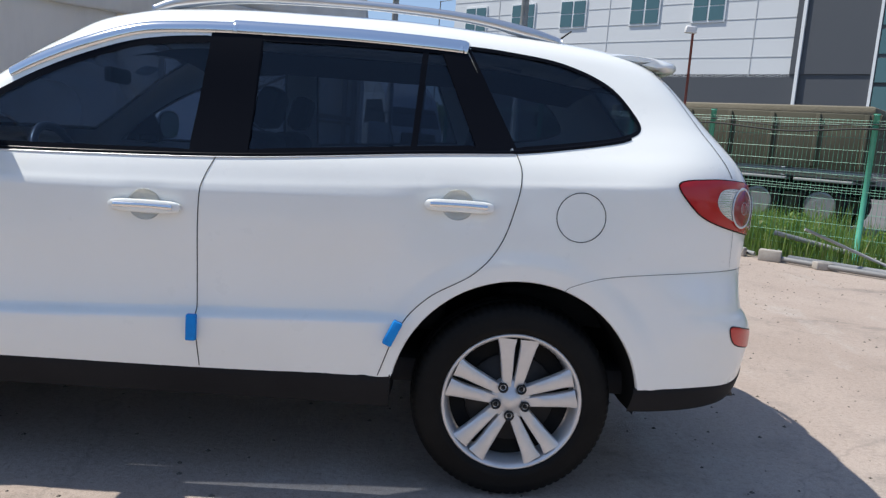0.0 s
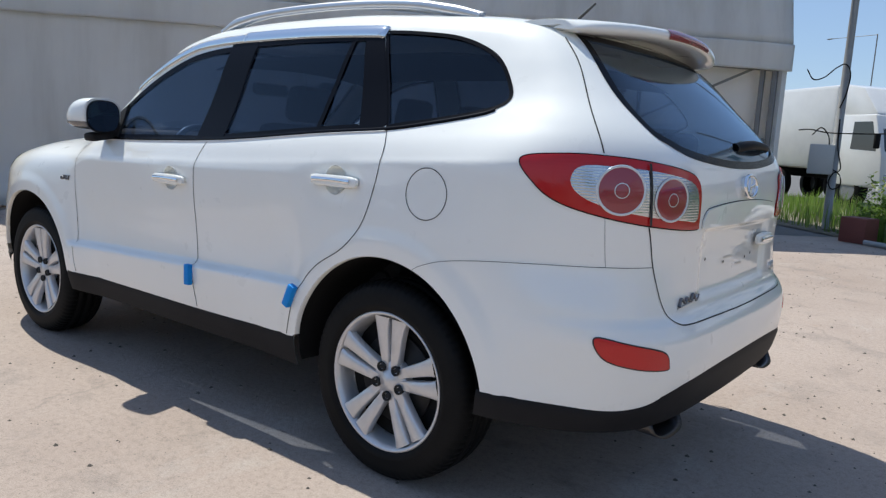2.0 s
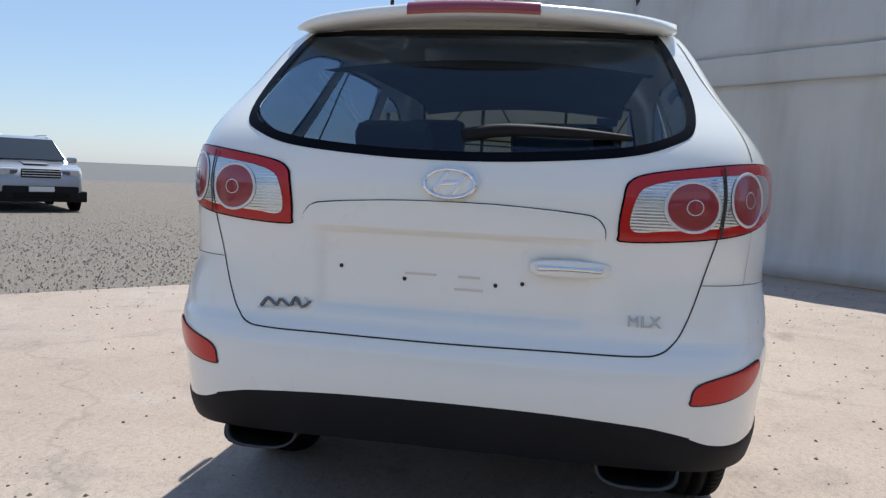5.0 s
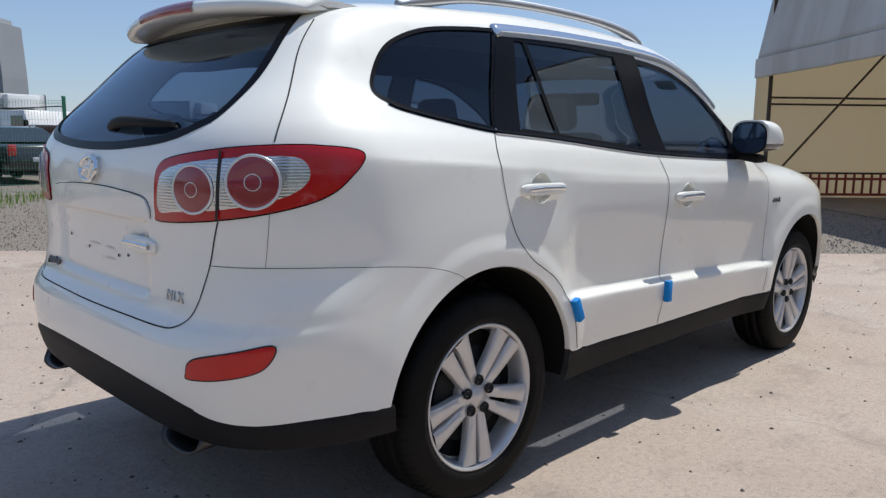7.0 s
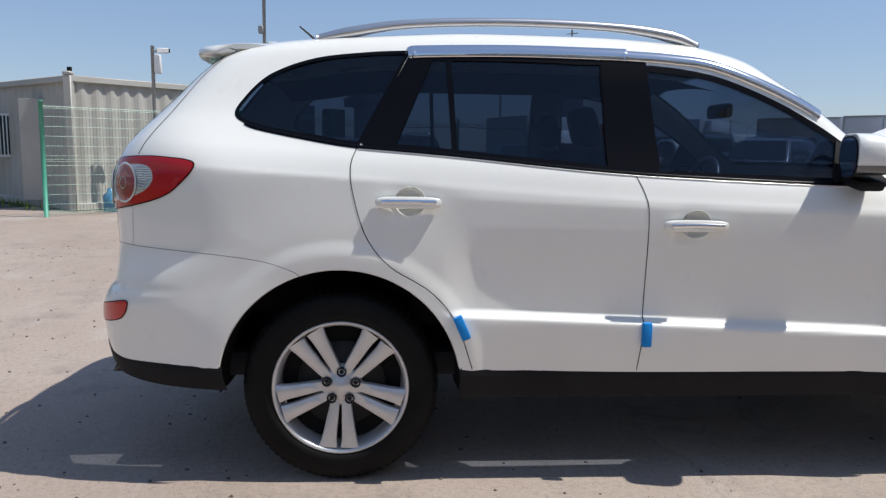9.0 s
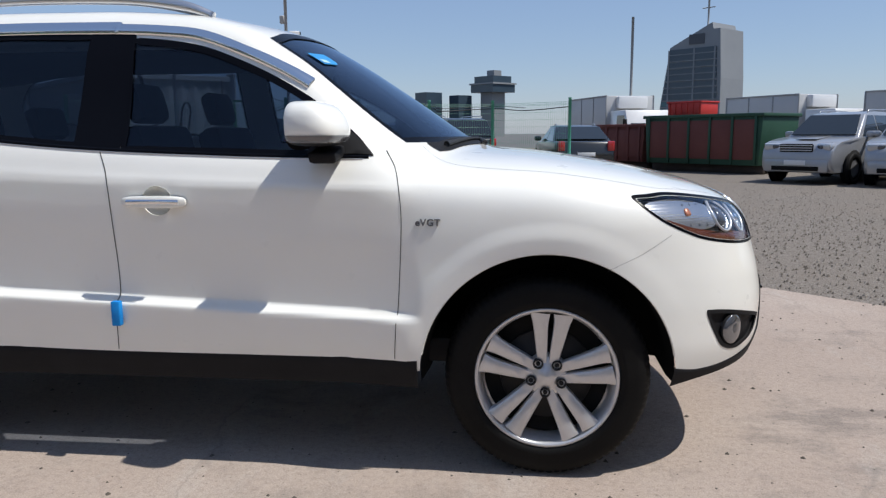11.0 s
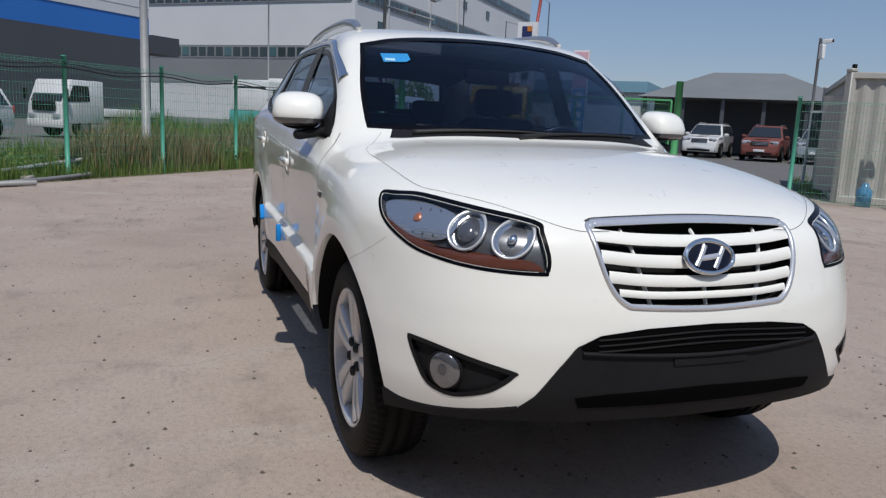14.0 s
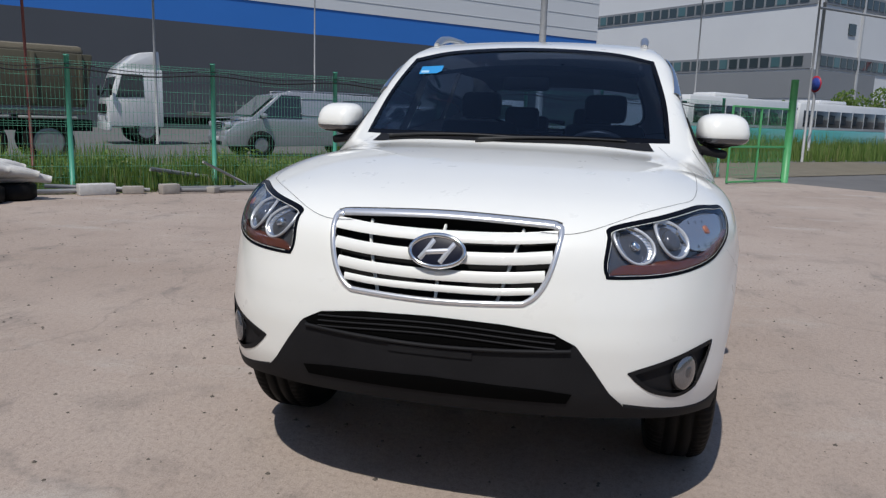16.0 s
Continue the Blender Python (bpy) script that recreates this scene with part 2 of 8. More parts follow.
def normal_at(p):
    e = .004
    n = np.stack([shell(*(p + e * d).T) - shell(*(p - e * d).T) for d in np.eye(3)], -1)
    return n / np.linalg.norm(n, axis=-1, keepdims=True)


# ---- tools for building on the skin ----


def thing(name, m=None):
    ob = new(name)
    ob.empty_display_size = 0.2
    if m is not None:
        ob.matrix_world = m
    return ob


def mesh_of(name, verts, faces, mat, parent=None, label="", smooth=True, normals=None):
    me = bpy.data.meshes.new(name)
    me.from_pydata([tuple(v) for v in np.asarray(verts, float).tolist()], [], [tuple(f) for f in faces])
    me.polygons.foreach_set("use_smooth", [smooth] * len(me.polygons))
    me.materials.append(mat)
    me.update()
    if normals is not None:
        me.normals_split_custom_set_from_vertices(np.asarray(normals, float).tolist())
    ob = new(name, me)
    ob.parent = parent
    return tagged(ob, label)


def part(name, bm, material, parent=None, label="", smooth=True, angle=40):
    """Links a bmesh as one mesh object under a thing or a part."""
    me = bpy.data.meshes.new(name)
    for f in bm.faces:
        f.smooth = smooth
    if smooth:
        for e in bm.edges:
            if len(e.link_faces) == 2 and e.calc_face_angle(0) > radians(angle):
                e.smooth = False
    bm.to_mesh(me)
    bm.free()
    me.materials.append(material)
    ob = new(name, me)
    ob.parent = parent
    return tagged(ob, label)


def grid_faces(ni, nj, base=0, loop=False):
    out = []
    for i in range(ni - 1):
        for j in range(nj if loop else nj - 1):
            k = (j + 1) % nj
            out.append((base + i * nj + j, base + i * nj + k, base + (i + 1) * nj + k, base + (i + 1) * nj + j))
    return out


def smooth_line(points, n=12, closed=False):
    """A Catmull-Rom curve through 2D or 3D points."""
    p = np.array(points, float)
    q = np.vstack([p[-1:], p, p[:2]]) if closed else np.vstack([2 * p[:1] - p[1:2], p, 2 * p[-1:] - p[-2:-1]])
    out, s = [], np.linspace(0, 1, n, endpoint=False)[:, None]
    for i in range(len(q) - 3):
        a, b, c, d = q[i:i + 4]
        out.append(.5 * (2 * b + (c - a) * s + (2 * a - 5 * b + 4 * c - d) * s ** 2 + (3 * b - a - 3 * c + d) * s ** 3))
    return np.vstack(out if closed else out + [p[-1:]])


R2 = math.sqrt(.5)
VIEWS = {"left": ((1, 0), (0, 1)), "right": ((1, 0), (0, -1)), "rear": ((0, 1), (-1, 0)), "front": ((0, 1), (1, 0)),
         "rear_left": ((R2, R2), (-R2, R2)), "rear_right": ((R2, -R2), (-R2, -R2)), "front_left": ((R2, -R2), (R2, R2)), "front_right": ((R2, R2), (R2, -R2))}


def skin(view, uv, lift=0.0):
    """Points of the skin by their place (u, z) as seen along one of VIEWS, or (x, y) from the top; lift: metres outward."""
    uv = np.asarray(uv, float)
    u, v = uv[..., 0], uv[..., 1]
    if view == "top":
        w = root(lambda a: shell(u, v, a), np.full(u.shape, .7), np.full(u.shape, 2.2))
        p = np.stack([u, v, w], -1)
    else:
        (ex, ey), (dx, dy) = VIEWS[view]
        w = root(lambda a: shell(ex * u + dx * a, ey * u + dy * a, v), np.full(u.shape, .15), np.full(u.shape, 3.2))
        p = np.stack([ex * u + dx * w, ey * u + dy * w, v], -1)
    flat = p.reshape(-1, 3)
    n = normal_at(flat).reshape(p.shape)
    return p + n * (np.zeros(u.shape) + lift)[..., None], n


def seen_from(view, points):
    """(u, z) of 3D points for a view."""
    (ex, ey), _ = VIEWS[view]
    return [(ex * x + ey * y, z) for x, y, z in points]


def other_side(points):
    return [(x, -y, z) for x, y, z in points]


def rows_of(loop, n):
    """For n heights of a closed outline, its left and right ends."""
    loop = np.asarray(loop, float)
    a, b = loop, np.roll(loop, -1, 0)
    lo, hi = loop[:, 1].min(), loop[:, 1].max()
    heights = lo + (hi - lo) * (1 - np.cos(np.linspace(.04, math.pi - .04, n))) / 2
    out = []
    for h in heights:
        k = (a[:, 1] <= h) != (b[:, 1] <= h)
        xs = a[k, 0] + (h - a[k, 1]) / (b[k, 1] - a[k, 1]) * (b[k, 0] - a[k, 0])
        out.append((xs.min(), xs.max(), h))
    return out


def patch(name, view, loop, lift, mat, parent, label="", n=(24, 24), rounded=True, skirt=0.012, dome=0.0):
    """A piece of the skin inside an outline, lifted off it, with its edges turned in."""
    loop = smooth_line(loop, 10, True) if rounded else smooth_line(np.repeat(np.asarray(loop, float), 1, 0), 1, True)
    rows, s = rows_of(loop, n[0]), np.linspace(0, 1, n[1])
    uv = np.array([[(a + (b - a) * c, h) for c in s] for a, b, h in rows])
    edge = np.ones(uv.shape[:2])
    if dome:
        v = np.linspace(-1, 1, n[0])[:, None]
        edge = (1 - v ** 2) * (1 - (2 * s[None] - 1) ** 2)
        p, nn = skin(view, uv, lift + dome * edge ** .5)
    else:
        p, nn = skin(view, uv, lift)
    verts, faces = p.reshape(-1, 3), grid_faces(*n)
    norms = nn.reshape(-1, 3)
    if skirt:
        ni, nj = n
        ring = [j for j in range(nj)] + [i * nj + nj - 1 for i in range(1, ni)] + [(ni - 1) * nj + j for j in range(nj - 2, -1, -1)] + [i * nj for i in range(ni - 2, 0, -1)]
        low = verts[ring] - norms[ring] * skirt
        base, m = len(verts), len(ring)
        verts = np.vstack([verts, low])
        faces += [(ring[k], base + k, base + (k + 1) % m, ring[(k + 1) % m]) for k in range(m)]
    me = mesh_of(name, verts, faces, mat, parent, label)
    bm = bmesh.new()
    bm.from_mesh(me.data)
    bmesh.ops.recalc_face_normals(bm, faces=bm.faces)
    for e in bm.edges:
        if len(e.link_faces) == 2 and e.calc_face_angle(0) > radians(35):
            e.smooth = False
    bm.to_mesh(me.data)
    bm.free()
    return me


def strip(name, view, line, width, lift, mat, parent, label="", closed=False, sharp=False, n=10, height=0.0, side=0.0, inward=0.0):
    """A band along a line on the skin. height: how far its middle stands up. side: shifts it across."""
    q = np.asarray(line, float) if sharp else smooth_line(line, n, closed)
    if sharp and closed:
        q = np.vstack([q, q[:1]])
    elif closed:
        q = np.vstack([q, q[:1]])
    if inward:
        area = (q[:, 0] * np.roll(q[:, 1], -1) - np.roll(q[:, 0], -1) * q[:, 1]).sum()
        side = inward if area > 0 else -inward
    d = np.gradient(q, axis=0)
    if closed:
        d[0] = d[-1] = (q[1] - q[0]) + (q[-1] - q[-2])
    d /= np.linalg.norm(d, axis=1, keepdims=True) + 1e-9
    across = np.stack([-d[:, 1], d[:, 0]], -1)
    offs = np.array([-.5, -.36, 0, .36, .5]) * width + side
    lifts = np.array([-.3 * height - .001, .75 * height, height, .75 * height, -.3 * height - .001]) + lift if height else np.full(5, lift)
    uv = q[:, None] + across[:, None] * offs[None, :, None]
    p, _ = skin(view, uv, np.broadcast_to(lifts, uv.shape[:2]))
    return mesh_of(name, p.reshape(-1, 3), grid_faces(len(q), 5), mat, parent, label)


def column_band(name, view, columns, lift, mat, parent, label="", rows=8, turn=0.02):
    """A band between a lower and an upper line, given as (u, low, high) columns."""
    c = smooth_line(columns, 6)
    s = np.linspace(0, 1, rows)
    uv = np.array([[(u, lo + (hi - lo) * k) for k in s] for u, lo, hi in c])
    lifts = np.full(uv.shape[:2], lift)
    lifts[:, -1] -= turn * .3
    p, n = skin(view, uv, lifts)
    return mesh_of(name, p.reshape(-1, 3), grid_faces(*uv.shape[:2]), mat, parent, label)


def tube(name, line, radius, mat, parent=None, label="", sides=8, smooth=8, caps=True):
    """A round bar along a line; radius may be a list, one for each point."""
    q = smooth_line(line, smooth) if smooth > 1 and len(line) > 2 else np.asarray(line, float)
    r = np.interp(np.linspace(0, 1, len(q)), np.linspace(0, 1, len(np.atleast_1d(radius))), np.atleast_1d(radius))
    verts, up = [], Vector((0, 0, 1))
    for i, c in enumerate(q):
        d = Vector(q[min(i + 1, len(q) - 1)] - q[max(i - 1, 0)]).normalized()
        a = d.cross(up if abs(d.z) < .95 else Vector((1, 0, 0))).normalized()
        b = d.cross(a)
        for k in range(sides):
            t = 2 * math.pi * k / sides
            verts.append(Vector(c) + (a * math.cos(t) + b * math.sin(t)) * r[i])
    faces = grid_faces(len(q), sides, loop=True)
    if caps:
        faces += [tuple(range(sides)), tuple(range(len(verts) - 1, len(verts) - sides - 1, -1))]
    return mesh_of(name, [tuple(v) for v in verts], faces, mat, parent, label)


def lathe_y(profile, n=48):
    """Verts and faces of a profile of (y, r) turned about the y axis."""
    verts = [(r * math.cos(a), y, r * math.sin(a)) for a in (2 * math.pi * k / n for k in range(n)) for y, r in profile]
    m = len(profile)
    faces = [(k * m + j, k * m + j + 1, (k + 1) % n * m + j + 1, (k + 1) % n * m + j) for k in range(n) for j in range(m - 1)]
    return verts, faces


def box_bm(bm, size, at=(0, 0, 0), bevel=0.0, turn=None, segments=2):
    made = bmesh.ops.create_cube(bm, size=1.0)["verts"]
    bmesh.ops.scale(bm, vec=size, verts=made)
    if bevel:
        edges = list({e for v in made for e in v.link_edges})
        made = list({v for f in bmesh.ops.bevel(bm, geom=edges, offset=bevel, segments=segments, affect="EDGES", profile=.5)["faces"] for v in f.verts} | {v for v in made if v.is_valid})
    if turn is not None:
        bmesh.ops.transform(bm, matrix=turn, verts=made)
    bmesh.ops.translate(bm, vec=at, verts=made)
    return made


def box(name, size, at, mat, parent=None, label="", bevel=0.01, turn=None):
    bm = bmesh.new()
    box_bm(bm, size, at, bevel, turn)
    return part(name, bm, mat, parent, label, smooth=True, angle=30)


def inside(loop, u, v):
    """Which points lie inside a closed outline."""
    loop = np.asarray(loop, float)
    out = np.zeros(u.shape, bool)
    for (ax, ay), (bx, by) in zip(loop, np.roll(loop, -1, 0)):
        if ay != by:
            out ^= ((ay > v) != (by > v)) & (u < (bx - ax) * (v - ay) / (by - ay) + ax)
    return out

# ---- the white car ----
car = tagged(thing("suv_car"), "pearl-white mid-size SUV parked on pale concrete, chrome window visors", "car")

# outlines: (x, z) from the side, (y, z) from behind and ahead, 3D where they wrap round a corner
QUARTER = [(-1.285, 1.266), (-1.5, 1.298), (-1.655, 1.328), (-1.734, 1.366), (-1.712, 1.428), (-1.62, 1.522), (-1.455, 1.587), (-1.25, 1.614), (-1.10, 1.623)]
REAR_DOOR_GLASS = [(-1.165, 1.262), (-.95, 1.244), (-.36, 1.192), (-.365, 1.595), (-.7, 1.603), (-1.022, 1.60)]
FRONT_DOOR_GLASS = [(-.18, 1.178), (.2, 1.166), (.52, 1.157), (.712, 1.155), (.66, 1.215), (.51, 1.333), (.33, 1.437), (.12, 1.525), (-.03, 1.560), (-.205, 1.578)]
REAR_GLASS = [(-.548, 1.605), (-.585, 1.53), (-.632, 1.40), (-.632, 1.30), (-.58, 1.258), (-.46, 1.222), (-.22, 1.2), (0, 1.194), (.22, 1.2), (.46, 1.222), (.58, 1.258), (.632, 1.30), (.632, 1.40), (.585, 1.53), (.548, 1.605)]
WINDSCREEN = [(-.708, 1.198), (-.4, 1.198), (0, 1.198), (.4, 1.198), (.708, 1.198), (.684, 1.38), (.622, 1.585), (.4, 1.627), (0, 1.645), (-.4, 1.627), (-.622, 1.585), (-.684, 1.38)]
TAIL = [(-1.862, .893, 1.192), (-1.99, .857, 1.212), (-2.10, .785, 1.211), (-2.19, .69, 1.20), (-2.232, .535, 1.178), (-2.25, .475, 1.155), (-2.255, .455, 1.11), (-2.256, .449, 1.02),
        (-2.25, .47, 1.0), (-2.215, .68, 1.014), (-2.10, .80, 1.038), (-1.99, .868, 1.072), (-1.915, .889, 1.12)]
REFLECTOR = [(-2.14, .858, .684), (-2.20, .79, .672), (-2.275, .68, .642), (-2.285, .655, .60), (-2.278, .665, .588), (-2.22, .755, .598), (-2.16, .832, .625)]
HEAD = [(1.618, .845, 1.004), (1.675, .806, 1.013), (1.755, .752, 1.016), (1.9, .63, .995), (2.03, .505, .967), (2.07, .492, .935), (2.108, .487, .875), (2.122, .497, .832), (2.112, .52, .823),
        (2.024, .68, .83), (1.9, .79, .853), (1.807, .828, .882), (1.70, .858, .935)]
FOG = [(1.885, .82, .602), (1.905, .808, .612), (2.0, .735, .597), (2.128, .596, .556), (2.132, .588, .537), (2.103, .635, .492), (2.06, .68, .468), (2.01, .73, .455), (1.953, .776, .474), (1.915, .80, .53)]
GRILLE = [(-.362, .945), (-.345, .962), (-.30, .968), (0, .977), (.30, .968), (.345, .962), (.362, .945), (.345, .85), (.318, .785), (.28, .748), (.23, .739), (0, .731), (-.23, .739), (-.28, .748), (-.318, .785), (-.345, .85)]
GATE = [(0, .70), (.3, .702), (.50, .703), (.57, .712), (.61, .742), (.636, .79), (.66, .86), (.703, 1.017), (.705, 1.13), (.70, 1.205), (.785, 1.219), (.728, 1.318), (.603, 1.485), (.53, 1.61), (0, 1.65)]
B_SEAM = [(-.275, 1.19), (-.235, 1.10), (-.222, 1.02), (-.218, .82), (-.22, .62), (-.235, .44)]
R_SEAM = [(-1.292, 1.255), (-1.312, 1.19), (-1.302, 1.09), (-1.255, .94), (-1.17, .835), (-1.02, .74), (-.925, .625), (-.862, .45)]
F_SEAM = [(.775, 1.168), (.82, 1.09), (.842, .96), (.835, .75), (.815, .44)]
BUMPER_SEAM = [(-2.11, .888), (-1.94, .881), (-1.75, .866), (-1.61, .845), (-1.515, .813), (-1.488, .79)]
HOOD_EDGE = [(.885, .662), (.95, .715), (1.02, .757), (1.2, .782), (1.45, .785), (1.69, .762), (1.80, .705), (1.92, .607), (2.03, .495), (2.085, .40), (2.10, .30)]


def chain(*runs):
    """A closed outline from smooth runs that meet at corners."""
    out = []
    for run in runs:
        out += [tuple(p) for p in smooth_line(run, 6)[:-1]] if len(run) > 2 else [tuple(np.array(run[0]) + (np.array(run[1]) - run[0]) * k / 8) for k in range(8)]
    return out


QUARTER = chain(QUARTER, [QUARTER[-1], QUARTER[0]])
_r, _f, _w = REAR_DOOR_GLASS, FRONT_DOOR_GLASS, WINDSCREEN
REAR_DOOR_GLASS = chain(_r[:3], _r[2:4], _r[3:6], [_r[5], _r[0]])
FRONT_DOOR_GLASS = chain(_f[:4], _f[3:], [_f[-1], _f[0]])
REAR_GLASS = chain(REAR_GLASS, [REAR_GLASS[-1], REAR_GLASS[0]])
WINDSCREEN = chain(_w[:5], _w[4:7], _w[6:11], _w[10:] + _w[:1])
GRILLE = [tuple(p) for p in smooth_line(GRILLE, 6, True)]


def shrunk(loop, by=.010):
    """An outline drawn in a little."""
    q = smooth_line(loop, 6, True)
    d = np.roll(q, -1, 0) - np.roll(q, 1, 0)
    d /= np.linalg.norm(d, axis=1, keepdims=True) + 1e-9
    n = np.stack([-d[:, 1], d[:, 0]], -1)
    if ((q - q.mean(0)) * n).sum() > 0:
        n = -n
    return q + n * by


HANDLES = ((-1.105, 1.068), (-.047, .995))


def handle_cup(at):
    return [(at[0] + .006 + .056 * math.cos(a), at[1] + .053 * math.sin(a)) for a in np.linspace(0, 2 * math.pi, 28, endpoint=False)]


def build_body():
    ix, iy, iz = (-1.7, 1.45), .45, (.55, .8)
    fan = np.tan(np.linspace(0, math.pi / 4, 34))
    xs = np.r_[ix[0] - fan[::-1], np.linspace(*ix, 230)[1:-1], ix[1] + fan]
    ys = np.r_[np.linspace(0, iy, 16)[:-1], iy + fan]
    zs = np.r_[iz[0] - fan[::-1], np.linspace(iz[0], .60, 5)[1:-1], np.linspace(.60, .72, 22), np.linspace(.72, iz[1], 7)[1:-1], iz[1] + np.tan(np.linspace(0, math.pi / 4, 54))]
    faces_of = []
    for kind in ("side", "top", "front", "rear"):
        if kind == "side":
            a, b = np.meshgrid(xs, zs, indexing="ij")
            p = np.stack([a, np.full(a.shape, iy + 1), b], -1)
        elif kind == "top":
            a, b = np.meshgrid(xs, ys, indexing="ij")
            p = np.stack([a, b, np.full(a.shape, iz[1] + 1)], -1)
        else:
            a, b = np.meshgrid(ys, zs, indexing="ij")
            p = np.stack([np.full(a.shape, ix[1] + 1 if kind == "front" else ix[0] - 1), a, b], -1)
        q = np.stack([np.clip(p[..., 0], *ix), np.clip(p[..., 1], -iy, iy), np.clip(p[..., 2], *iz)], -1)
        d = p - q
        d /= np.linalg.norm(d, axis=-1, keepdims=True)
        s = root(lambda w: shell(*np.moveaxis(q + d * w[..., None], -1, 0)), np.zeros(a.shape), np.full(a.shape, 2.0), 30)
        faces_of.append(q + d * s[..., None])
    verts, quads, base = [], [], 0
    for g in faces_of:
        ni, nj = g.shape[:2]
        i, j = np.meshgrid(np.arange(ni - 1), np.arange(nj - 1), indexing="ij")
        k = base + i * nj + j
        quads.append(np.stack([k, k + nj, k + nj + 1, k + 1], -1).reshape(-1, 4))
        verts.append(g.reshape(-1, 3))
        base += ni * nj
    verts, quads = np.vstack(verts), np.vstack(quads)
    norms = normal_at(verts)
    # keep the winding outward
    p0, p1, p2 = (verts[quads[:, k]] for k in (0, 1, 2))
    flip = (np.cross(p1 - p0, p2 - p0) * norms[quads[:, 0]]).sum(1) < 0
    quads[flip] = quads[flip][:, ::-1]
    mid = verts[quads].mean(1)
    x, y, z = mid.T
    face_n = norms[quads[:, 0]]
    # panel of each face
    tag = np.full(len(x), "body_shell", object)
    sidewall = (face_n[:, 1] > .45)
    arch = np.zeros(len(x), bool)
    for ax in (-AXLE, AXLE):
        arch |= ((x - ax) ** 2 + (z - HUB_Z - .01) ** 2 < .447 ** 2) & (y > .5) & (z < .95)
    belt = z < 1.172 - .062 * (x + .25)
    front_door = [(-.275, 1.2), *B_SEAM[1:], *F_SEAM[::-1]]
    rear_door = [*R_SEAM, *B_SEAM[::-1]]
    tag[sidewall & inside(front_door, x, z)] = "front_door"
    tag[sidewall & inside(rear_door, x, z)] = "rear_door"
    tag[sidewall & ((x + 1.527) ** 2 + (z - 1.055) ** 2 < .083 ** 2)] = "fuel_door"
    gate = inside(GATE + [(-a, b) for a, b in GATE[::-1]], y, z) & (x < -1.6)
    tag[gate] = "tailgate"
    seam_z = np.interp(x, [p[0] for p in BUMPER_SEAM], [p[1] for p in BUMPER_SEAM])
    tag[(x < -1.49) & (z < seam_z) & ~gate] = "rear_bumper"
    hood = [(.885, 0), *HOOD_EDGE, (2.10, 0)]
    tag[(z > .96) & (x > .86) & inside(hood, x, y)] = "hood"
    seam_f = np.interp(x, [1.5, 1.745, 1.9, 2.2], [.76, .88, .93, .99])
    tag[(x > 1.54) & (z < seam_f) & (tag != "hood")] = "front_bumper"
    low = np.where(x > 1.75, np.where(y > .74, .385, np.where(y > .56, .412, .455)), np.where(x < -1.75, .43, .40))
    gone = arch | (z < low)
    ring = np.linspace(0, 2 * math.pi, 180, endpoint=False)
    cuts = [("left", loop, (y > .5)) for loop in (QUARTER, REAR_DOOR_GLASS, FRONT_DOOR_GLASS, *map(handle_cup, HANDLES))]
    cuts += [("rear", REAR_GLASS, x < -1.6), ("front", WINDSCREEN, (x > .1) & (x < 1.2)), ("front", GRILLE, x > 1.9),
             ("front_left", shrunk(seen_from("front_left", HEAD)), x > 1.5), ("front_left", shrunk(seen_from("front_left", FOG)), x > 1.5)]
    for view, loop, where in cuts:
        (ex, ey), _ = VIEWS[view]
        gone |= where & inside(loop, ex * x + ey * y, z)
    cuts += [("left", [(ax + .447 * math.cos(a), HUB_Z + .01 + .447 * math.sin(a)) for a in ring], y > .5) for ax in (-AXLE, AXLE)]
    # draw the corners of the cut faces onto the outlines, for clean edges
    rim = np.intersect1d(np.unique(quads[gone]), np.unique(quads[~gone]))
    for view, loop, where in cuts:
        (ex, ey), _ = VIEWS[view]
        k = rim[np.isin(rim, np.unique(quads[where]))]
        uz = np.stack([ex * verts[k, 0] + ey * verts[k, 1], verts[k, 2]], -1)
        dense = np.vstack([np.linspace(p, q, 10, endpoint=False) for p, q in zip(np.array(loop), np.roll(np.array(loop), -1, 0))])
        d = np.linalg.norm(uz[:, None] - dense[None], axis=2)
        near = d.min(1) < .026
        if near.any():
            moved, nn = skin(view, dense[d[near].argmin(1)])
            ok = np.linalg.norm(moved - verts[k[near]], axis=1) < .06
            verts[k[near][ok]], norms[k[near][ok]] = moved[ok], nn[ok]
    labels = {"front_door": "front door with shut panel gap", "rear_door": "rear door cut round the wheel arch", "fuel_door": "round fuel filler flap"}
    both = ("body_shell", "tailgate", "rear_bumper", "hood", "front_bumper")
    for name in sorted(set(tag)):
        f = quads[(tag == name) & ~gone]
        used, idx = np.unique(f, return_inverse=True)
        v, nn, f = verts[used], norms[used], idx.reshape(f.shape)
        flipped = v * (1, -1, 1), nn * (1, -1, 1), f[:, ::-1]
        if name in both:
            pieces = [(np.vstack([v, flipped[0]]), np.vstack([nn, flipped[1]]), np.vstack([f, flipped[2] + len(v)]))]
        elif name == "fuel_door":
            pieces = [(v, nn, f)]
            parts = [p for p in pieces]
            # the other flank has no flap: its skin stays whole
            mesh_of("quarter_panel", flipped[0], flipped[2], PAINT, car, normals=flipped[1])
        else:
            pieces = [(v, nn, f), flipped]
        for vv, nv, ff in pieces:
            mesh_of(name, vv, ff.tolist(), PAINT, car, labels.get(name, ""), normals=nv)


DENT[0] = 1.0
build_body()
DENT[0] = 0.0


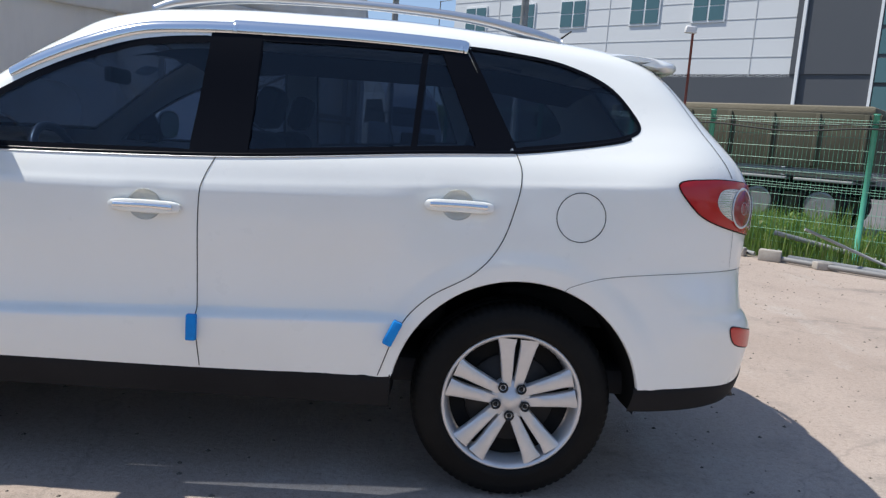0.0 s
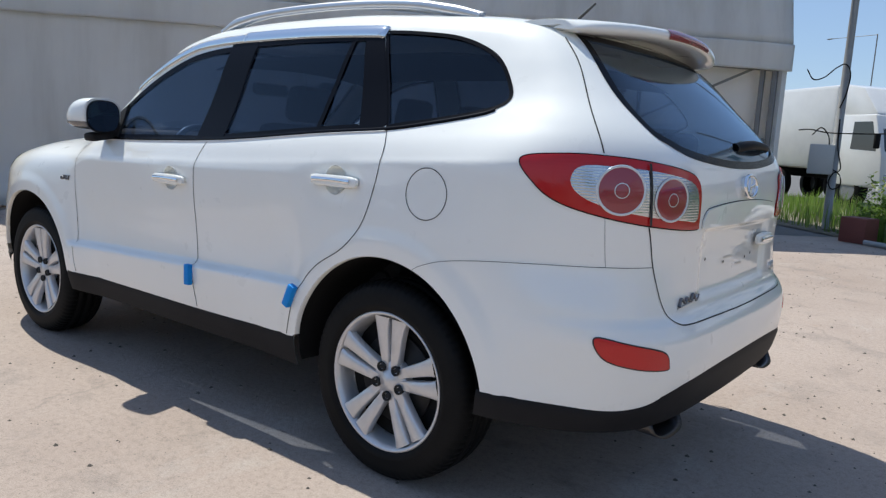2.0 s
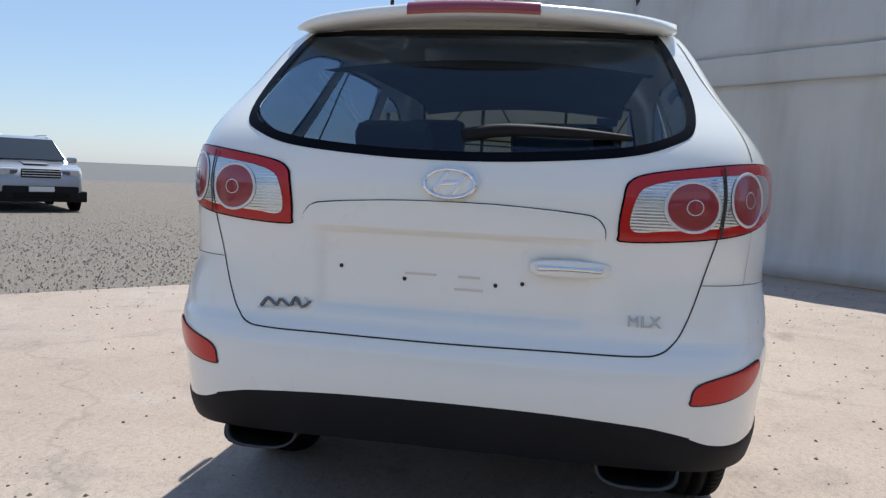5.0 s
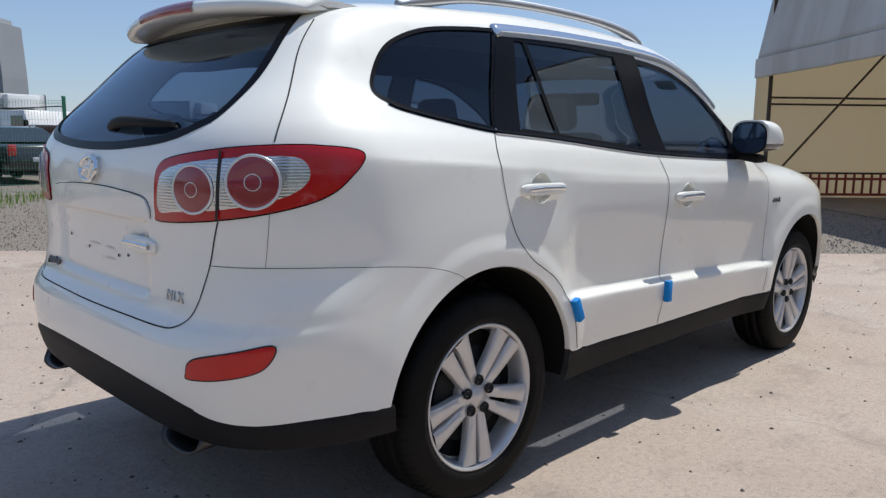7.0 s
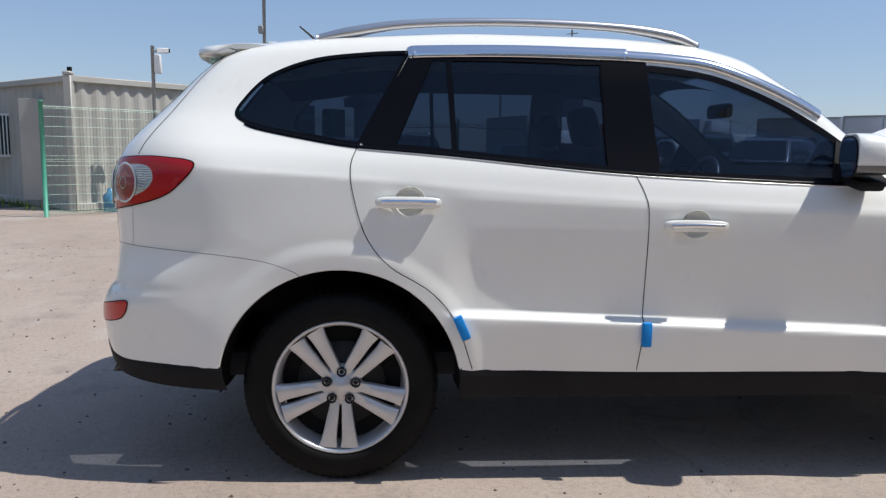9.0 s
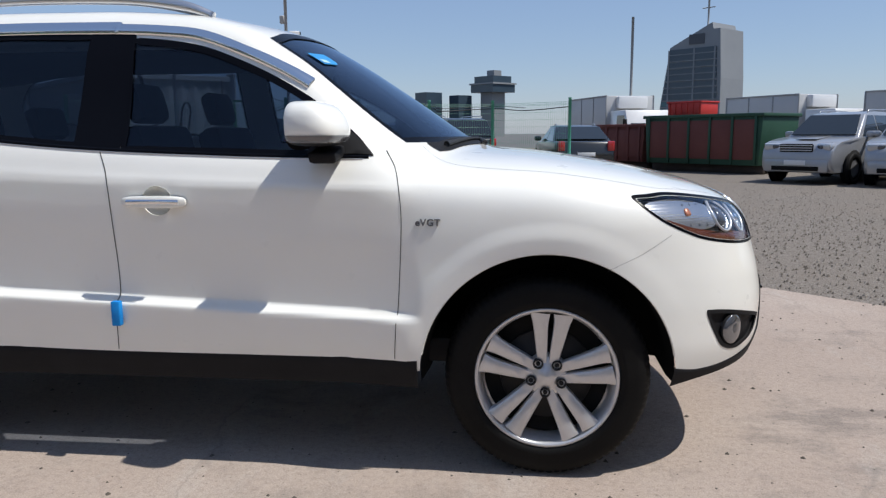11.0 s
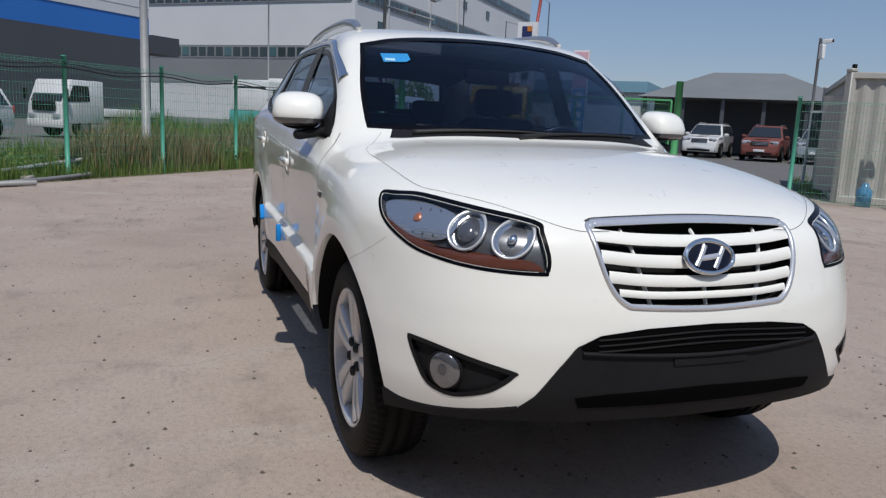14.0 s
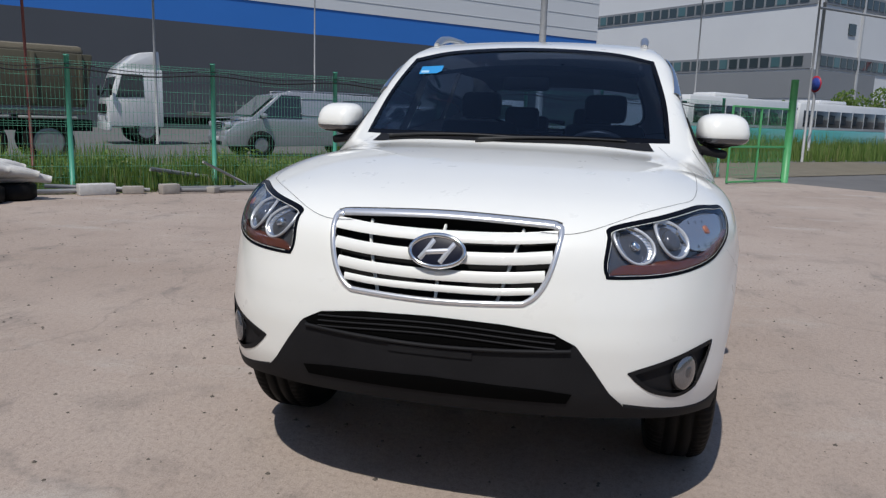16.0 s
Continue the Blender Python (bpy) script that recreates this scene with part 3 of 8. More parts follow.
def raised_letters(name, text, size, view, place, mat, label):
    """Thin raised lettering standing on the skin, centred on a place of a view."""
    letters = bpy.data.curves.new(name, "FONT")
    letters.body, letters.size, letters.extrude, letters.bevel_depth = text, size, .0025, .0006
    letters.align_x, letters.space_character = "CENTER", 1.1
    maker = bpy.data.objects.new(name, letters)
    scene.collection.objects.link(maker)
    bpy.context.view_layer.update()
    mesh = bpy.data.meshes.new_from_object(maker)
    bpy.data.objects.remove(maker)
    mesh.materials.clear()
    mesh.materials.append(mat)
    spot, out = skin(view, np.array([place]), .003)
    away = Vector(out[0]).normalized()
    across = Vector((0, 0, 1)).cross(away).normalized()
    badge = new(name, mesh)
    badge.parent = car
    badge.matrix_local = Matrix.Translation(tuple(spot[0])) @ Matrix((across, away.cross(across), away)).transposed().to_4x4()
    tagged(badge, label)


FLANKS = (("left", 1, "rear_left", "front_left"), ("right", -1, "rear_right", "front_right"))
for view, s, rear_view, front_view in FLANKS:
    flip = (lambda pts: pts) if s > 0 else other_side
    # glass and its black surrounds
    patch("quarter_window", view, QUARTER, -.004, TINT, car, "dark tinted quarter window", (22, 26), False, skirt=0)
    patch("rear_door_window", view, REAR_DOOR_GLASS, -.004, TINT, car, "dark tinted door window", (18, 26), False, skirt=0)
    patch("front_door_window", view, FRONT_DOOR_GLASS, -.004, FRONT_TINT, car, "tinted front door window", (22, 30), False, skirt=0)
    strip("window_gasket", view, QUARTER, .013, .0015, GLOSS_BLACK, car, closed=True, sharp=True, inward=.003)
    strip("window_frame", view, REAR_DOOR_GLASS, .024, .0015, GLOSS_BLACK, car, closed=True, sharp=True)
    strip("window_frame", view, FRONT_DOOR_GLASS, .026, .0015, GLOSS_BLACK, car, closed=True, sharp=True)
    patch("c_pillar_trim", view, [(-1.288, 1.264), (-1.155, 1.256), (-1.01, 1.604), (-1.10, 1.61)], .003, GLOSS_BLACK, car, "gloss-black pillar", (14, 6), False, skirt=.004)
    column_band("b_pillar_trim", view, [(-.37, 1.186, 1.618), (-.28, 1.178, 1.616), (-.19, 1.172, 1.598)], .0035, GLOSS_BLACK, car, "gloss-black pillar", turn=0)
    strip("window_divider", view, [(-.955, 1.60), (-.945, 1.42), (-.935, 1.243)], .022, .001, GLOSS_BLACK, car)
    strip("belt_moulding", view, [(-1.70, 1.338), (-1.65, 1.321), (-1.5, 1.292), (-1.285, 1.260), (-.95, 1.236), (-.36, 1.184), (.2, 1.158), (.52, 1.149), (.72, 1.147)], .013, .002, GLOSS_BLACK, car, height=.003)
    strip("belt_chrome", view, [(-1.285, 1.2515), (-.95, 1.2275), (-.36, 1.1755), (.2, 1.1495), (.52, 1.1405), (.70, 1.139)], .004, .002, SATIN, car, height=.002)
    # chrome window visors
    strip("window_visor", view, [(-1.085, 1.615), (-1.06, 1.622), (-.7, 1.632), (-.30, 1.628), (-.280, 1.626)], .048, .007, CHROME, car, "chrome rain visor over the window", height=.007)
    strip("window_visor", view, [(-.262, 1.623), (-.1, 1.614), (.07, 1.592), (.26, 1.522), (.40, 1.458), (.49, 1.408)], .040, .007, CHROME, car, "curved chrome rain visor over the front window", height=.007)
    # panel gaps
    for line in (B_SEAM, R_SEAM, F_SEAM, BUMPER_SEAM):
        strip("panel_gap", view, line, .0016 if line is BUMPER_SEAM else .0026 if line is F_SEAM else .0034, .0012, SEAM, car)
    strip("panel_gap", front_view, seen_from(front_view, flip([(1.53, .93, .762), (1.57, .92, .785), (1.64, .895, .818), (1.745, .853, .88)])), .0008, .0010, SEAM, car)
    strip("panel_gap", rear_view, seen_from(rear_view, flip([(-2.075, .79, 1.222), (-1.99, .73, 1.335), (-1.855, .605, 1.485), (-1.77, .56, 1.585)])), .004, .0012, SEAM, car)
    strip("panel_gap", "top", [(a, s * b) for a, b in HOOD_EDGE], .0014, .0008, SEAM, car)
    strip("panel_gap", rear_view, seen_from(rear_view, flip([(-2.105, .803, 1.035), (-2.112, .80, .96), (-2.118, .794, .888)])), .0012, .0012, SEAM, car)
    strip("panel_gap", rear_view, seen_from(rear_view, flip([(-2.10, .80, .888), (-2.16, .74, .889), (-2.215, .672, .890)])), .0018, .0012, SEAM, car)
    # grey-black lower cladding and arch lips
    column_band("sill_cladding", view, [(-.905, .33, .462), (-.85, .33, .449), (-.3, .33, .436), (.3, .33, .436), (.8, .33, .436), (.895, .33, .44)], .004, CLAD, car, "grey-black plastic sill")
    for ax, high in ((-AXLE, HUB_Z + .01), (AXLE, HUB_Z + .01)):
        # inner arch
        bend = np.linspace(radians(-4), radians(184), 40)
        edge, _ = skin(view, np.array([(ax + .447 * math.cos(a), high + .447 * math.sin(a)) for a in bend]), 0.0)
        v_ = []
        lip = [(a, e) for a, e in zip(bend, edge) if math.sin(a) > .18]
        for a, e in lip:
            v_ += [tuple(e), (e[0] - .003 * math.cos(a), e[1] - s * .004, e[2] - .003 * math.sin(a)), (e[0] - .003 * math.cos(a), e[1] - s * .022, e[2] - .003 * math.sin(a))]
        mesh_of("arch_lip", v_, grid_faces(len(lip), 3), PAINT, car)
        v_ = []
        for a, e in zip(bend, edge):
            v_ += [(e[0], e[1] - s * .0225, e[2]), (e[0], e[1] - s * .045, e[2])] + [(ax + r_ * math.cos(a), s * y_, high + r_ * math.sin(a)) for y_, r_ in ((.74, .437), (.5, .437), (.5, .02))]
        mesh_of("wheel_arch_liner", v_, grid_faces(40, 5), DARK, car)
    # door handles
    for hx, hz in ((-1.105, 1.065), (-.047, .992)):
        patch("handle_recess", view, handle_cup((hx, hz + .003)), .0, PAINT, car, "", (16, 20), dome=-.034, skirt=0)
        handle = patch("door_handle", view, [(hx - .118, hz), (hx - .10, hz + .018), (hx, hz + .021), (hx + .10, hz + .018), (hx + .12, hz), (hx + .10, hz - .018), (hx, hz - .021), (hx - .10, hz - .018)], .020, PAINT, car, "white door handle with chrome band", (10, 20), dome=.010, skirt=.014)
        strip("chrome_band", view, [(hx - .095, hz + .001), (hx, hz + .003), (hx + .10, hz + .001)], .017, .0295, CHROME, handle, height=.003)
    # tail lamp
    tail = patch("tail_lamp", rear_view, seen_from(rear_view, flip(TAIL)), .006, RED, car, "red tail lamp with clear inner panel", (30, 40), skirt=.02)
    strip("lamp_edge", rear_view, seen_from(rear_view, flip(TAIL)), .008, .003, GLOSS_BLACK, tail, closed=True)
    inner = [(-2.04, .835, 1.182), (-2.13, .757, 1.182), (-2.20, .66, 1.172), (-2.237, .53, 1.150), (-2.25, .483, 1.115), (-2.254, .478, 1.03), (-2.235, .56, 1.032), (-2.19, .71, 1.044), (-2.09, .815, 1.072), (-2.03, .848, 1.105), (-2.01, .852, 1.145)]
    panel = patch("clear_panel", rear_view, seen_from(rear_view, flip(inner)), .009, LAMP_SILVER, tail, "clear silvered lamp panel", (20, 30), skirt=.004)
    for c, r in (((-2.226, .628, 1.094), .063), ((-2.14, .782, 1.117), .069)):
        (cu, cz), = seen_from(rear_view, flip([c]))
        ring = [(cu + r * math.cos(a), cz + r * math.sin(a)) for a in np.linspace(0, 2 * math.pi, 20, endpoint=False)]
        patch("round_lamp", rear_view, ring, .0105, DEEP_RED, tail, "round deep-red lamp", (14, 14), dome=.001, skirt=.003)
        strip("lamp_ring", rear_view, ring, .0075, .0118, RING_WHITE, tail, closed=True, n=2, height=.0005)
        small = [(cu + .3 * r * math.cos(a), cz + .3 * r * math.sin(a)) for a in np.linspace(0, 2 * math.pi, 14, endpoint=False)]
        strip("lamp_ring", rear_view, small, .0025, .0125, RING_WHITE, tail, closed=True, n=2)
    strip("panel_gap", rear_view, seen_from(rear_view, flip([(-2.19, .712, 1.196), (-2.195, .708, 1.11), (-2.20, .704, 1.018)])), .007, .0120, SEAM, tail)
    patch("bumper_reflector", rear_view, seen_from(rear_view, flip(REFLECTOR)), .004, RED_REFLECTOR, car, "slanted red bumper reflector", (14, 24), skirt=.01)
    strip("reflector_edge", rear_view, seen_from(rear_view, flip(REFLECTOR)), .008, .002, SEAM, car, closed=True)
    # headlamp: recessed grey housing, two rings, amber corner, clear lens
    hv = seen_from(front_view, flip(HEAD))
    head = patch("headlamp", front_view, hv, -.024, LAMP_GREY, car, "clear headlamp with two ringed lamps and amber strip", (24, 36), skirt=-.026)
    strip("lamp_edge", front_view, hv, .010, .001, GLOSS_BLACK, head, closed=True, inward=.004)
    for c, r, mat in (((1.965, .69, .935), .055, "lens"), ((2.045, .575, .922), .055, "bowl")):
        (cu, cz), = seen_from(front_view, flip([c]))
        turn = np.linspace(0, 2 * math.pi, 24, endpoint=False)
        ring = [(cu + r * math.cos(a), cz + r * math.sin(a)) for a in turn]
        patch("lamp_bowl", front_view, ring, -.014, LAMP_SILVER, head, "silver reflector bowl", (12, 12), dome=-.014, skirt=.008)
        strip("lamp_ring", front_view, ring, .0085, -.010, RING_WHITE, head, "silver light ring", closed=True, n=2, height=.004)
        core = [(cu + (.58 if mat == "lens" else .26) * r * math.cos(a), cz + (.58 if mat == "lens" else .26) * r * math.sin(a)) for a in turn[::2]]
        patch("lamp_core", front_view, core, -.020, LAMP_DARK if mat == "lens" else CHROME, head, "projector lens" if mat == "lens" else "bulb shield", (10, 10), dome=.014, skirt=.008)
    corner = [(1.66, .832, .990), (1.755, .765, 1.003), (1.86, .69, .985), (1.905, .675, .955), (1.90, .71, .905), (1.84, .785, .893), (1.76, .84, .912), (1.70, .855, .95)]
    patch("turn_signal", front_view, seen_from(front_view, flip(corner)), -.012, LAMP_SILVER, head, "clear turn-signal bowl", (14, 20), skirt=.008)
    bulb = [(1.785, .768, .966), (1.80, .757, .968), (1.807, .762, .948), (1.79, .778, .945)]
    patch("amber_bulb", front_view, seen_from(front_view, flip(bulb)), -.010, AMBER, head, "faint amber bulb", (8, 10), dome=.004, skirt=.004)
    for k in range(3):
        strip("reflector_rib", front_view, seen_from(front_view, flip([(1.79 + .03 * k, .76 - .02 * k, .985), (1.80 + .03 * k, .78 - .025 * k, .905)])), .004, -.009, LAMP_GREY, head, sharp=True)
    upper = [(1.69, .855, .945), (1.72, .852, .938), (1.81, .826, .906), (1.9, .785, .885), (2.024, .68, .866), (2.11, .53, .862)]
    under = [(2.118, .508, .834), (2.024, .68, .837), (1.9, .79, .860), (1.807, .828, .889), (1.71, .858, .937)]
    patch("amber_strip", front_view, seen_from(front_view, flip(upper + under)), -.005, BROWN, head, "brown-amber reflector strip", (10, 40), False, skirt=.012)
    patch("lamp_lens", front_view, hv, -.001, CLEAR, head, "clear lens", (18, 24), skirt=0).visible_shadow = False
    # fog lamp
    fv = seen_from(front_view, flip(FOG))
    fog = patch("fog_lamp", front_view, fv, -.012, CLAD, car, "round fog lamp in a black bezel", (20, 28), skirt=-.013)
    strip("bezel_edge", front_view, fv, .014, .0015, CLAD, fog, closed=True, n=6, inward=.006)
    (cu, cz), = seen_from(front_view, flip([(1.995, .742, .528)]))
    ring = [(cu + .055 * math.cos(a), cz + .055 * math.sin(a)) for a in np.linspace(0, 2 * math.pi, 20, endpoint=False)]
    patch("fog_bowl", front_view, ring, -.006, FOG_GLASS, fog, "silver bowl", (12, 12), dome=.016, skirt=.02)
    core = [(cu + .02 * math.cos(a), cz + .005 + .02 * math.sin(a)) for a in np.linspace(0, 2 * math.pi, 12, endpoint=False)]
    patch("fog_bulb", front_view, core, .008, LAMP_GREY, fog, "bulb shield", (6, 6), dome=.003, skirt=.004)
    strip("fog_ring", front_view, ring, .008, -.004, CLAD, fog, closed=True, n=2, height=.004)
    # wrap-round part of the lower bumpers
    column_band("front_bumper_cladding", front_view, [(u, lo, hi) for (u, hi), lo in zip(seen_from(front_view, flip([(1.775, .862, .416), (1.86, .825, .402), (1.95, .765, .407), (2.04, .68, .425), (2.128, .571, .452)])), (.345, .362, .375, .388, .402))], .004, CLAD, car, "grey-black lower bumper")
    column_band("rear_bumper_cladding", rear_view, [(u, lo, hi) for (u, hi), lo in zip(seen_from(rear_view, flip([(-1.785, .935, .458), (-2.02, .873, .465), (-2.16, .79, .462), (-2.24, .715, .476), (-2.28, .645, .504)])), (.37, .375, .385, .392, .40))], .004, CLAD, car, "grey-black lower bumper")
    # roof rail
    rail_y = s * .575
    rx = [-1.46, -1.33, -1.1, -.72, -.3, -.06, .06]
    base = [float(root(lambda a: shell(np.array([x_]), np.array([rail_y]), a), [.8], [2.2])[0]) for x_ in rx]
    tube("roof_rail", [(x_, rail_y * (1 if 0 < k < 6 else 1.0), b + (.0, .018, .040, .045, .042, .027, .002)[k]) for k, (x_, b) in enumerate(zip(rx, base))], [.016, .022, .018, .017, .018, .024, .018], SATIN, car, "satin-silver roof rail", sides=10)
    # door mirror
    at, tilt = (.558, s * .957, 1.246), pose(0, 0, 0, 0, 0, s * 14)

    def blob(lo, hi, grow, back, mat, name, over=None, label=""):
        v_ = []
        for p in np.linspace(lo, hi, 15):
            for q in np.linspace(-math.pi, math.pi, 36, endpoint=False):
                d = np.array([math.cos(p) * math.cos(q), math.cos(p) * math.sin(q), math.sin(p)])
                d = np.sign(d) * np.abs(d) ** .66 * (.108, .112, .090) * grow
                d[2] *= .66 if d[2] < 0 else 1.02
                d[0] = max(d[0] - .35 * max(d[2], 0), back)
                v_.append(tuple(tilt @ Vector(d) + Vector(at)))
        return mesh_of(name, v_, grid_faces(15, 36, loop=True), mat, over or car, label)
    mirror = blob(-1.57, 1.57, 1.0, -.055, PAINT, "door_mirror", None, "white door mirror with clear indicator strip")
    blob(-.80, -.25, 1.014, -.0555, INDICATOR, "indicator_strip", mirror, "clear indicator strip")
    blob(-1.57, -.80, 1.012, -.0557, CLAD, "mirror_base", mirror, "black underside")
    for grow, x_, mat, name in ((.90, -.0575, CLAD, "mirror_bezel"), (.83, -.0595, MIRROR, "mirror_glass")):
        v_ = [tuple(tilt @ Vector((x_, 0, .004)) + Vector(at))]
        for q in np.linspace(0, 2 * math.pi, 32, endpoint=False):
            v_.append(tuple(tilt @ Vector((x_, grow * .110 * math.copysign(abs(math.cos(q)) ** .7, math.cos(q)), .004 + grow * .086 * math.copysign(abs(math.sin(q)) ** .7, math.sin(q)))) + Vector(at)))
        mesh_of(name, v_, [(0, 1 + k, 1 + (k + 1) % 32) for k in range(32)], mat, mirror, smooth=False)
    bm = bmesh.new()
    box_bm(bm, (.10, .15, .04), (.585, s * .905, 1.158), .014, pose(0, 0, 0, s * -10, 0, 0))
    part("mirror_foot", bm, CLAD, mirror, "black mirror foot")
    patch("mirror_triangle", view, [(.50, 1.152), (.735, 1.150), (.705, 1.185), (.60, 1.275), (.54, 1.312), (.52, 1.24)], .006, CLAD, car, "black mirror triangle", (10, 10), False)
    # wipers' fellow details: door edge guards of blue foam
    for bx, bz, lean in ((-.213, .585, 0), (-.905, .612, 24)):
        p, _ = skin(view, np.array([[bx, bz]]), .012)
        box("foam_block", (.034, .026, .092), tuple(p[0]), FOAM, car, "blue foam door-edge guard", .005, pose(0, 0, 0, 0, -lean, 0))
    # flank badge
    raised_letters("flank_badge", "eVGT", .034, view, (.936, .912), STEEL_GREY, "dark grey raised letters")

# fuel flap ring
ring = [(-1.527 + .085 * math.cos(a), 1.055 + .085 * math.sin(a)) for a in np.linspace(0, 2 * math.pi, 30, endpoint=False)]
strip("panel_gap", "left", ring, .003, .0012, SEAM, car, closed=True, n=2)

# rear
patch("rear_window", "rear", REAR_GLASS, -.004, REAR_TINT, car, "dark tinted rear window", (26, 40), False, skirt=0)
strip("rear_window_border", "rear", REAR_GLASS, .026, .0012, GLOSS_BLACK, car, closed=True, sharp=True, inward=.009)
strip("panel_gap", "rear", [(-.703, 1.012), (-.685, .95), (-.66, .86), (-.636, .79), (-.61, .742), (-.57, .712), (-.50, .703), (-.3, .702), (0, .70), (.3, .702), (.50, .703), (.57, .712), (.61, .742), (.636, .79), (.66, .86), (.685, .95), (.703, 1.012)], .004, .0012, SEAM, car)
plate_top = [(-.415, 1.0), (-.412, 1.03), (-.39, 1.055), (-.34, 1.066), (-.15, 1.078), (0, 1.08), (.15, 1.078), (.34, 1.066), (.39, 1.055), (.412, 1.03), (.415, 1.0)]
strip("panel_gap", "rear", plate_top, .003, .0012, SEAM, car)
patch("garnish", "rear", plate_top, .007, PAINT, car, "white tailgate garnish", (14, 40), False, skirt=.008)
handle = patch("tailgate_handle", "rear", [(-.225, .918), (-.24, .936), (-.33, .941), (-.42, .936), (-.436, .918), (-.42, .9), (-.33, .895), (-.24, .9)], .008, PAINT, car, "tailgate handle with chrome band", (12, 26), dome=.010)
strip("chrome_band", "rear", [(-.245, .918), (-.33, .92), (-.41, .918)], .016, .018, CHROME, handle, height=.004)
for hy, hz in ((.304, .887), (-.133, .859), (-.205, .868), (.12, .862)):
    ring = [(hy + .006 * math.cos(a), hz + .006 * math.sin(a)) for a in np.linspace(0, 2 * math.pi, 8, endpoint=False)]
    patch("plate_screw_hole", "rear", ring, -.0125, SEAM, car, "", (5, 5), skirt=0)
for x0, x1, hz in ((.12, .03, .878), (-.03, -.09, .876), (-.02, -.10, .842)):
    strip("plate_mark", "rear", [(x0, hz), (x1, hz)], .006, -.0125, SATIN, car, sharp=True)
# rear badges: a plain flowing stroke, and the trim letters
def stroke_at(k):
    return .535 - .021 * k + .004 * math.sin(k * 2.6), .772 + (.015 if k in (0, 5) else .008) * (1 if k % 2 else -1)


for a_, b_ in ((0, 7),):
    wave, _ = skin("rear", np.array([stroke_at(k) for k in np.linspace(a_, b_, 8).round().tolist()]), .005)
    tube("name_badge", [tuple(p) for p in wave], [.0055, .004, .004, .005, .004], STEEL_GREY, car, "flowing silver badge stroke", sides=8, smooth=6)
under, _ = skin("rear", np.array([(.545, .752), (.49, .757), (.43, .764), (.395, .778), (.405, .790)]), .004)
tube("name_badge", [tuple(p) for p in under], [.002, .003, .0034, .002], SATIN, car, sides=6, smooth=6)
raised_letters("trim_badge", "MLX", .042, "rear", (-.528, .775), SATIN, "silver trim letters")


def emblem(view, cz, ax, az, mat_inside, label):
    loop = [(ax * math.cos(a), cz + az * math.sin(a)) for a in np.linspace(0, 2 * math.pi, 28, endpoint=False)]
    em = patch("emblem", view, loop, .012, mat_inside, car, label, (16, 20), dome=.004, skirt=.02)
    strip("emblem_ring", view, loop, .013, .015, CHROME, em, closed=True, n=2, height=.006)
    k = -1 if view == "front" else 1
    for line in ([(k * ax * .62, cz - az * .55), (k * ax * .42, cz - az * .05), (k * ax * .14, cz + az * .72)], [(-k * ax * .14, cz - az * .72), (-k * ax * .42, cz + az * .05), (-k * ax * .62, cz + az * .55)],
                 [(k * ax * .40, cz - az * .08), (0, cz), (-k * ax * .40, cz + az * .08)]):
        strip("emblem_bar", view, line, .30 * az + .003, .017, BRIGHT, em, height=.003)


emblem("rear", 1.128, .068, .036, PAINT, "oval chrome emblem")
# spoiler with red brake lamp
def spoiler_back(y_):
    return -2.02 + .115 * (y_ / .605) ** 2 + .05 * (y_ / .605) ** 10


def spoiler_rear(y_):
    return 1.658 - .030 * (y_ / .605) ** 2


verts, rows_, sec = [], 49, 14
for k in np.linspace(-1, 1, rows_):
    w, thin_ = .605 * k, 1 - .75 * abs(k) ** 14
    back, fwd = spoiler_back(w), -1.66 + .02 * k ** 2
    zt = float(root(lambda a: shell(np.array([fwd]), np.array([w]), a), [.8], [2.2])[0]) - .003
    zr = min(spoiler_rear(w), zt + .006)
    top = [(fwd + (back + .03 - fwd) * f, zt + (zr + .010 - zt) * f + .008 * math.sin(math.pi * f)) for f in (0, .2, .45, .7, .88, 1)]
    nose = [(back + .03 + .026 * math.cos(a), zr - .012 + .022 * thin_ * math.sin(a)) for a in np.radians((125, 160, 195, 230, 260))]
    verts += [(a, w, b) for a, b in top + nose + [(back + .09, zr - .036 * thin_), (fwd - .16, zt - .05 * thin_), (fwd - .03, zt - .05 * thin_)]]
faces = [(i * sec + j, (i + 1) * sec + j, (i + 1) * sec + (j + 1) % sec, i * sec + (j + 1) % sec) for i in range(rows_ - 1) for j in range(sec)]
faces += [tuple(range(sec)), tuple(range(rows_ * sec - 1, (rows_ - 1) * sec - 1, -1))]
bm = bmesh.new()
cap = [bm.verts.new(p) for p in verts]
for f in faces:
    bm.faces.new([cap[i] for i in f])
bmesh.ops.recalc_face_normals(bm, faces=bm.faces)
spoiler = part("roof_spoiler", bm, PAINT, car, "white roof spoiler over the rear window", angle=50)
sv = []
for y_ in np.linspace(-.2, .2, 15):
    back, zr = spoiler_back(y_), spoiler_rear(y_)
    sv += [(back + .03 + .029 * math.cos(a), y_, zr - .012 + .0255 * math.sin(a)) for a in np.radians((105, 130, 160, 190, 215))]
mesh_of("brake_lamp", sv, grid_faces(15, 5), DEEP_RED, spoiler, "deep-red high brake lamp")
# rear wiper
tube("rear_wiper", [(-2.20, -.02, 1.262), (-2.225, -.14, 1.278), (-2.222, -.32, 1.276), (-2.195, -.47, 1.268)], [.020, .018, .014, .008], CLAD, car, "black rear wiper", sides=8)
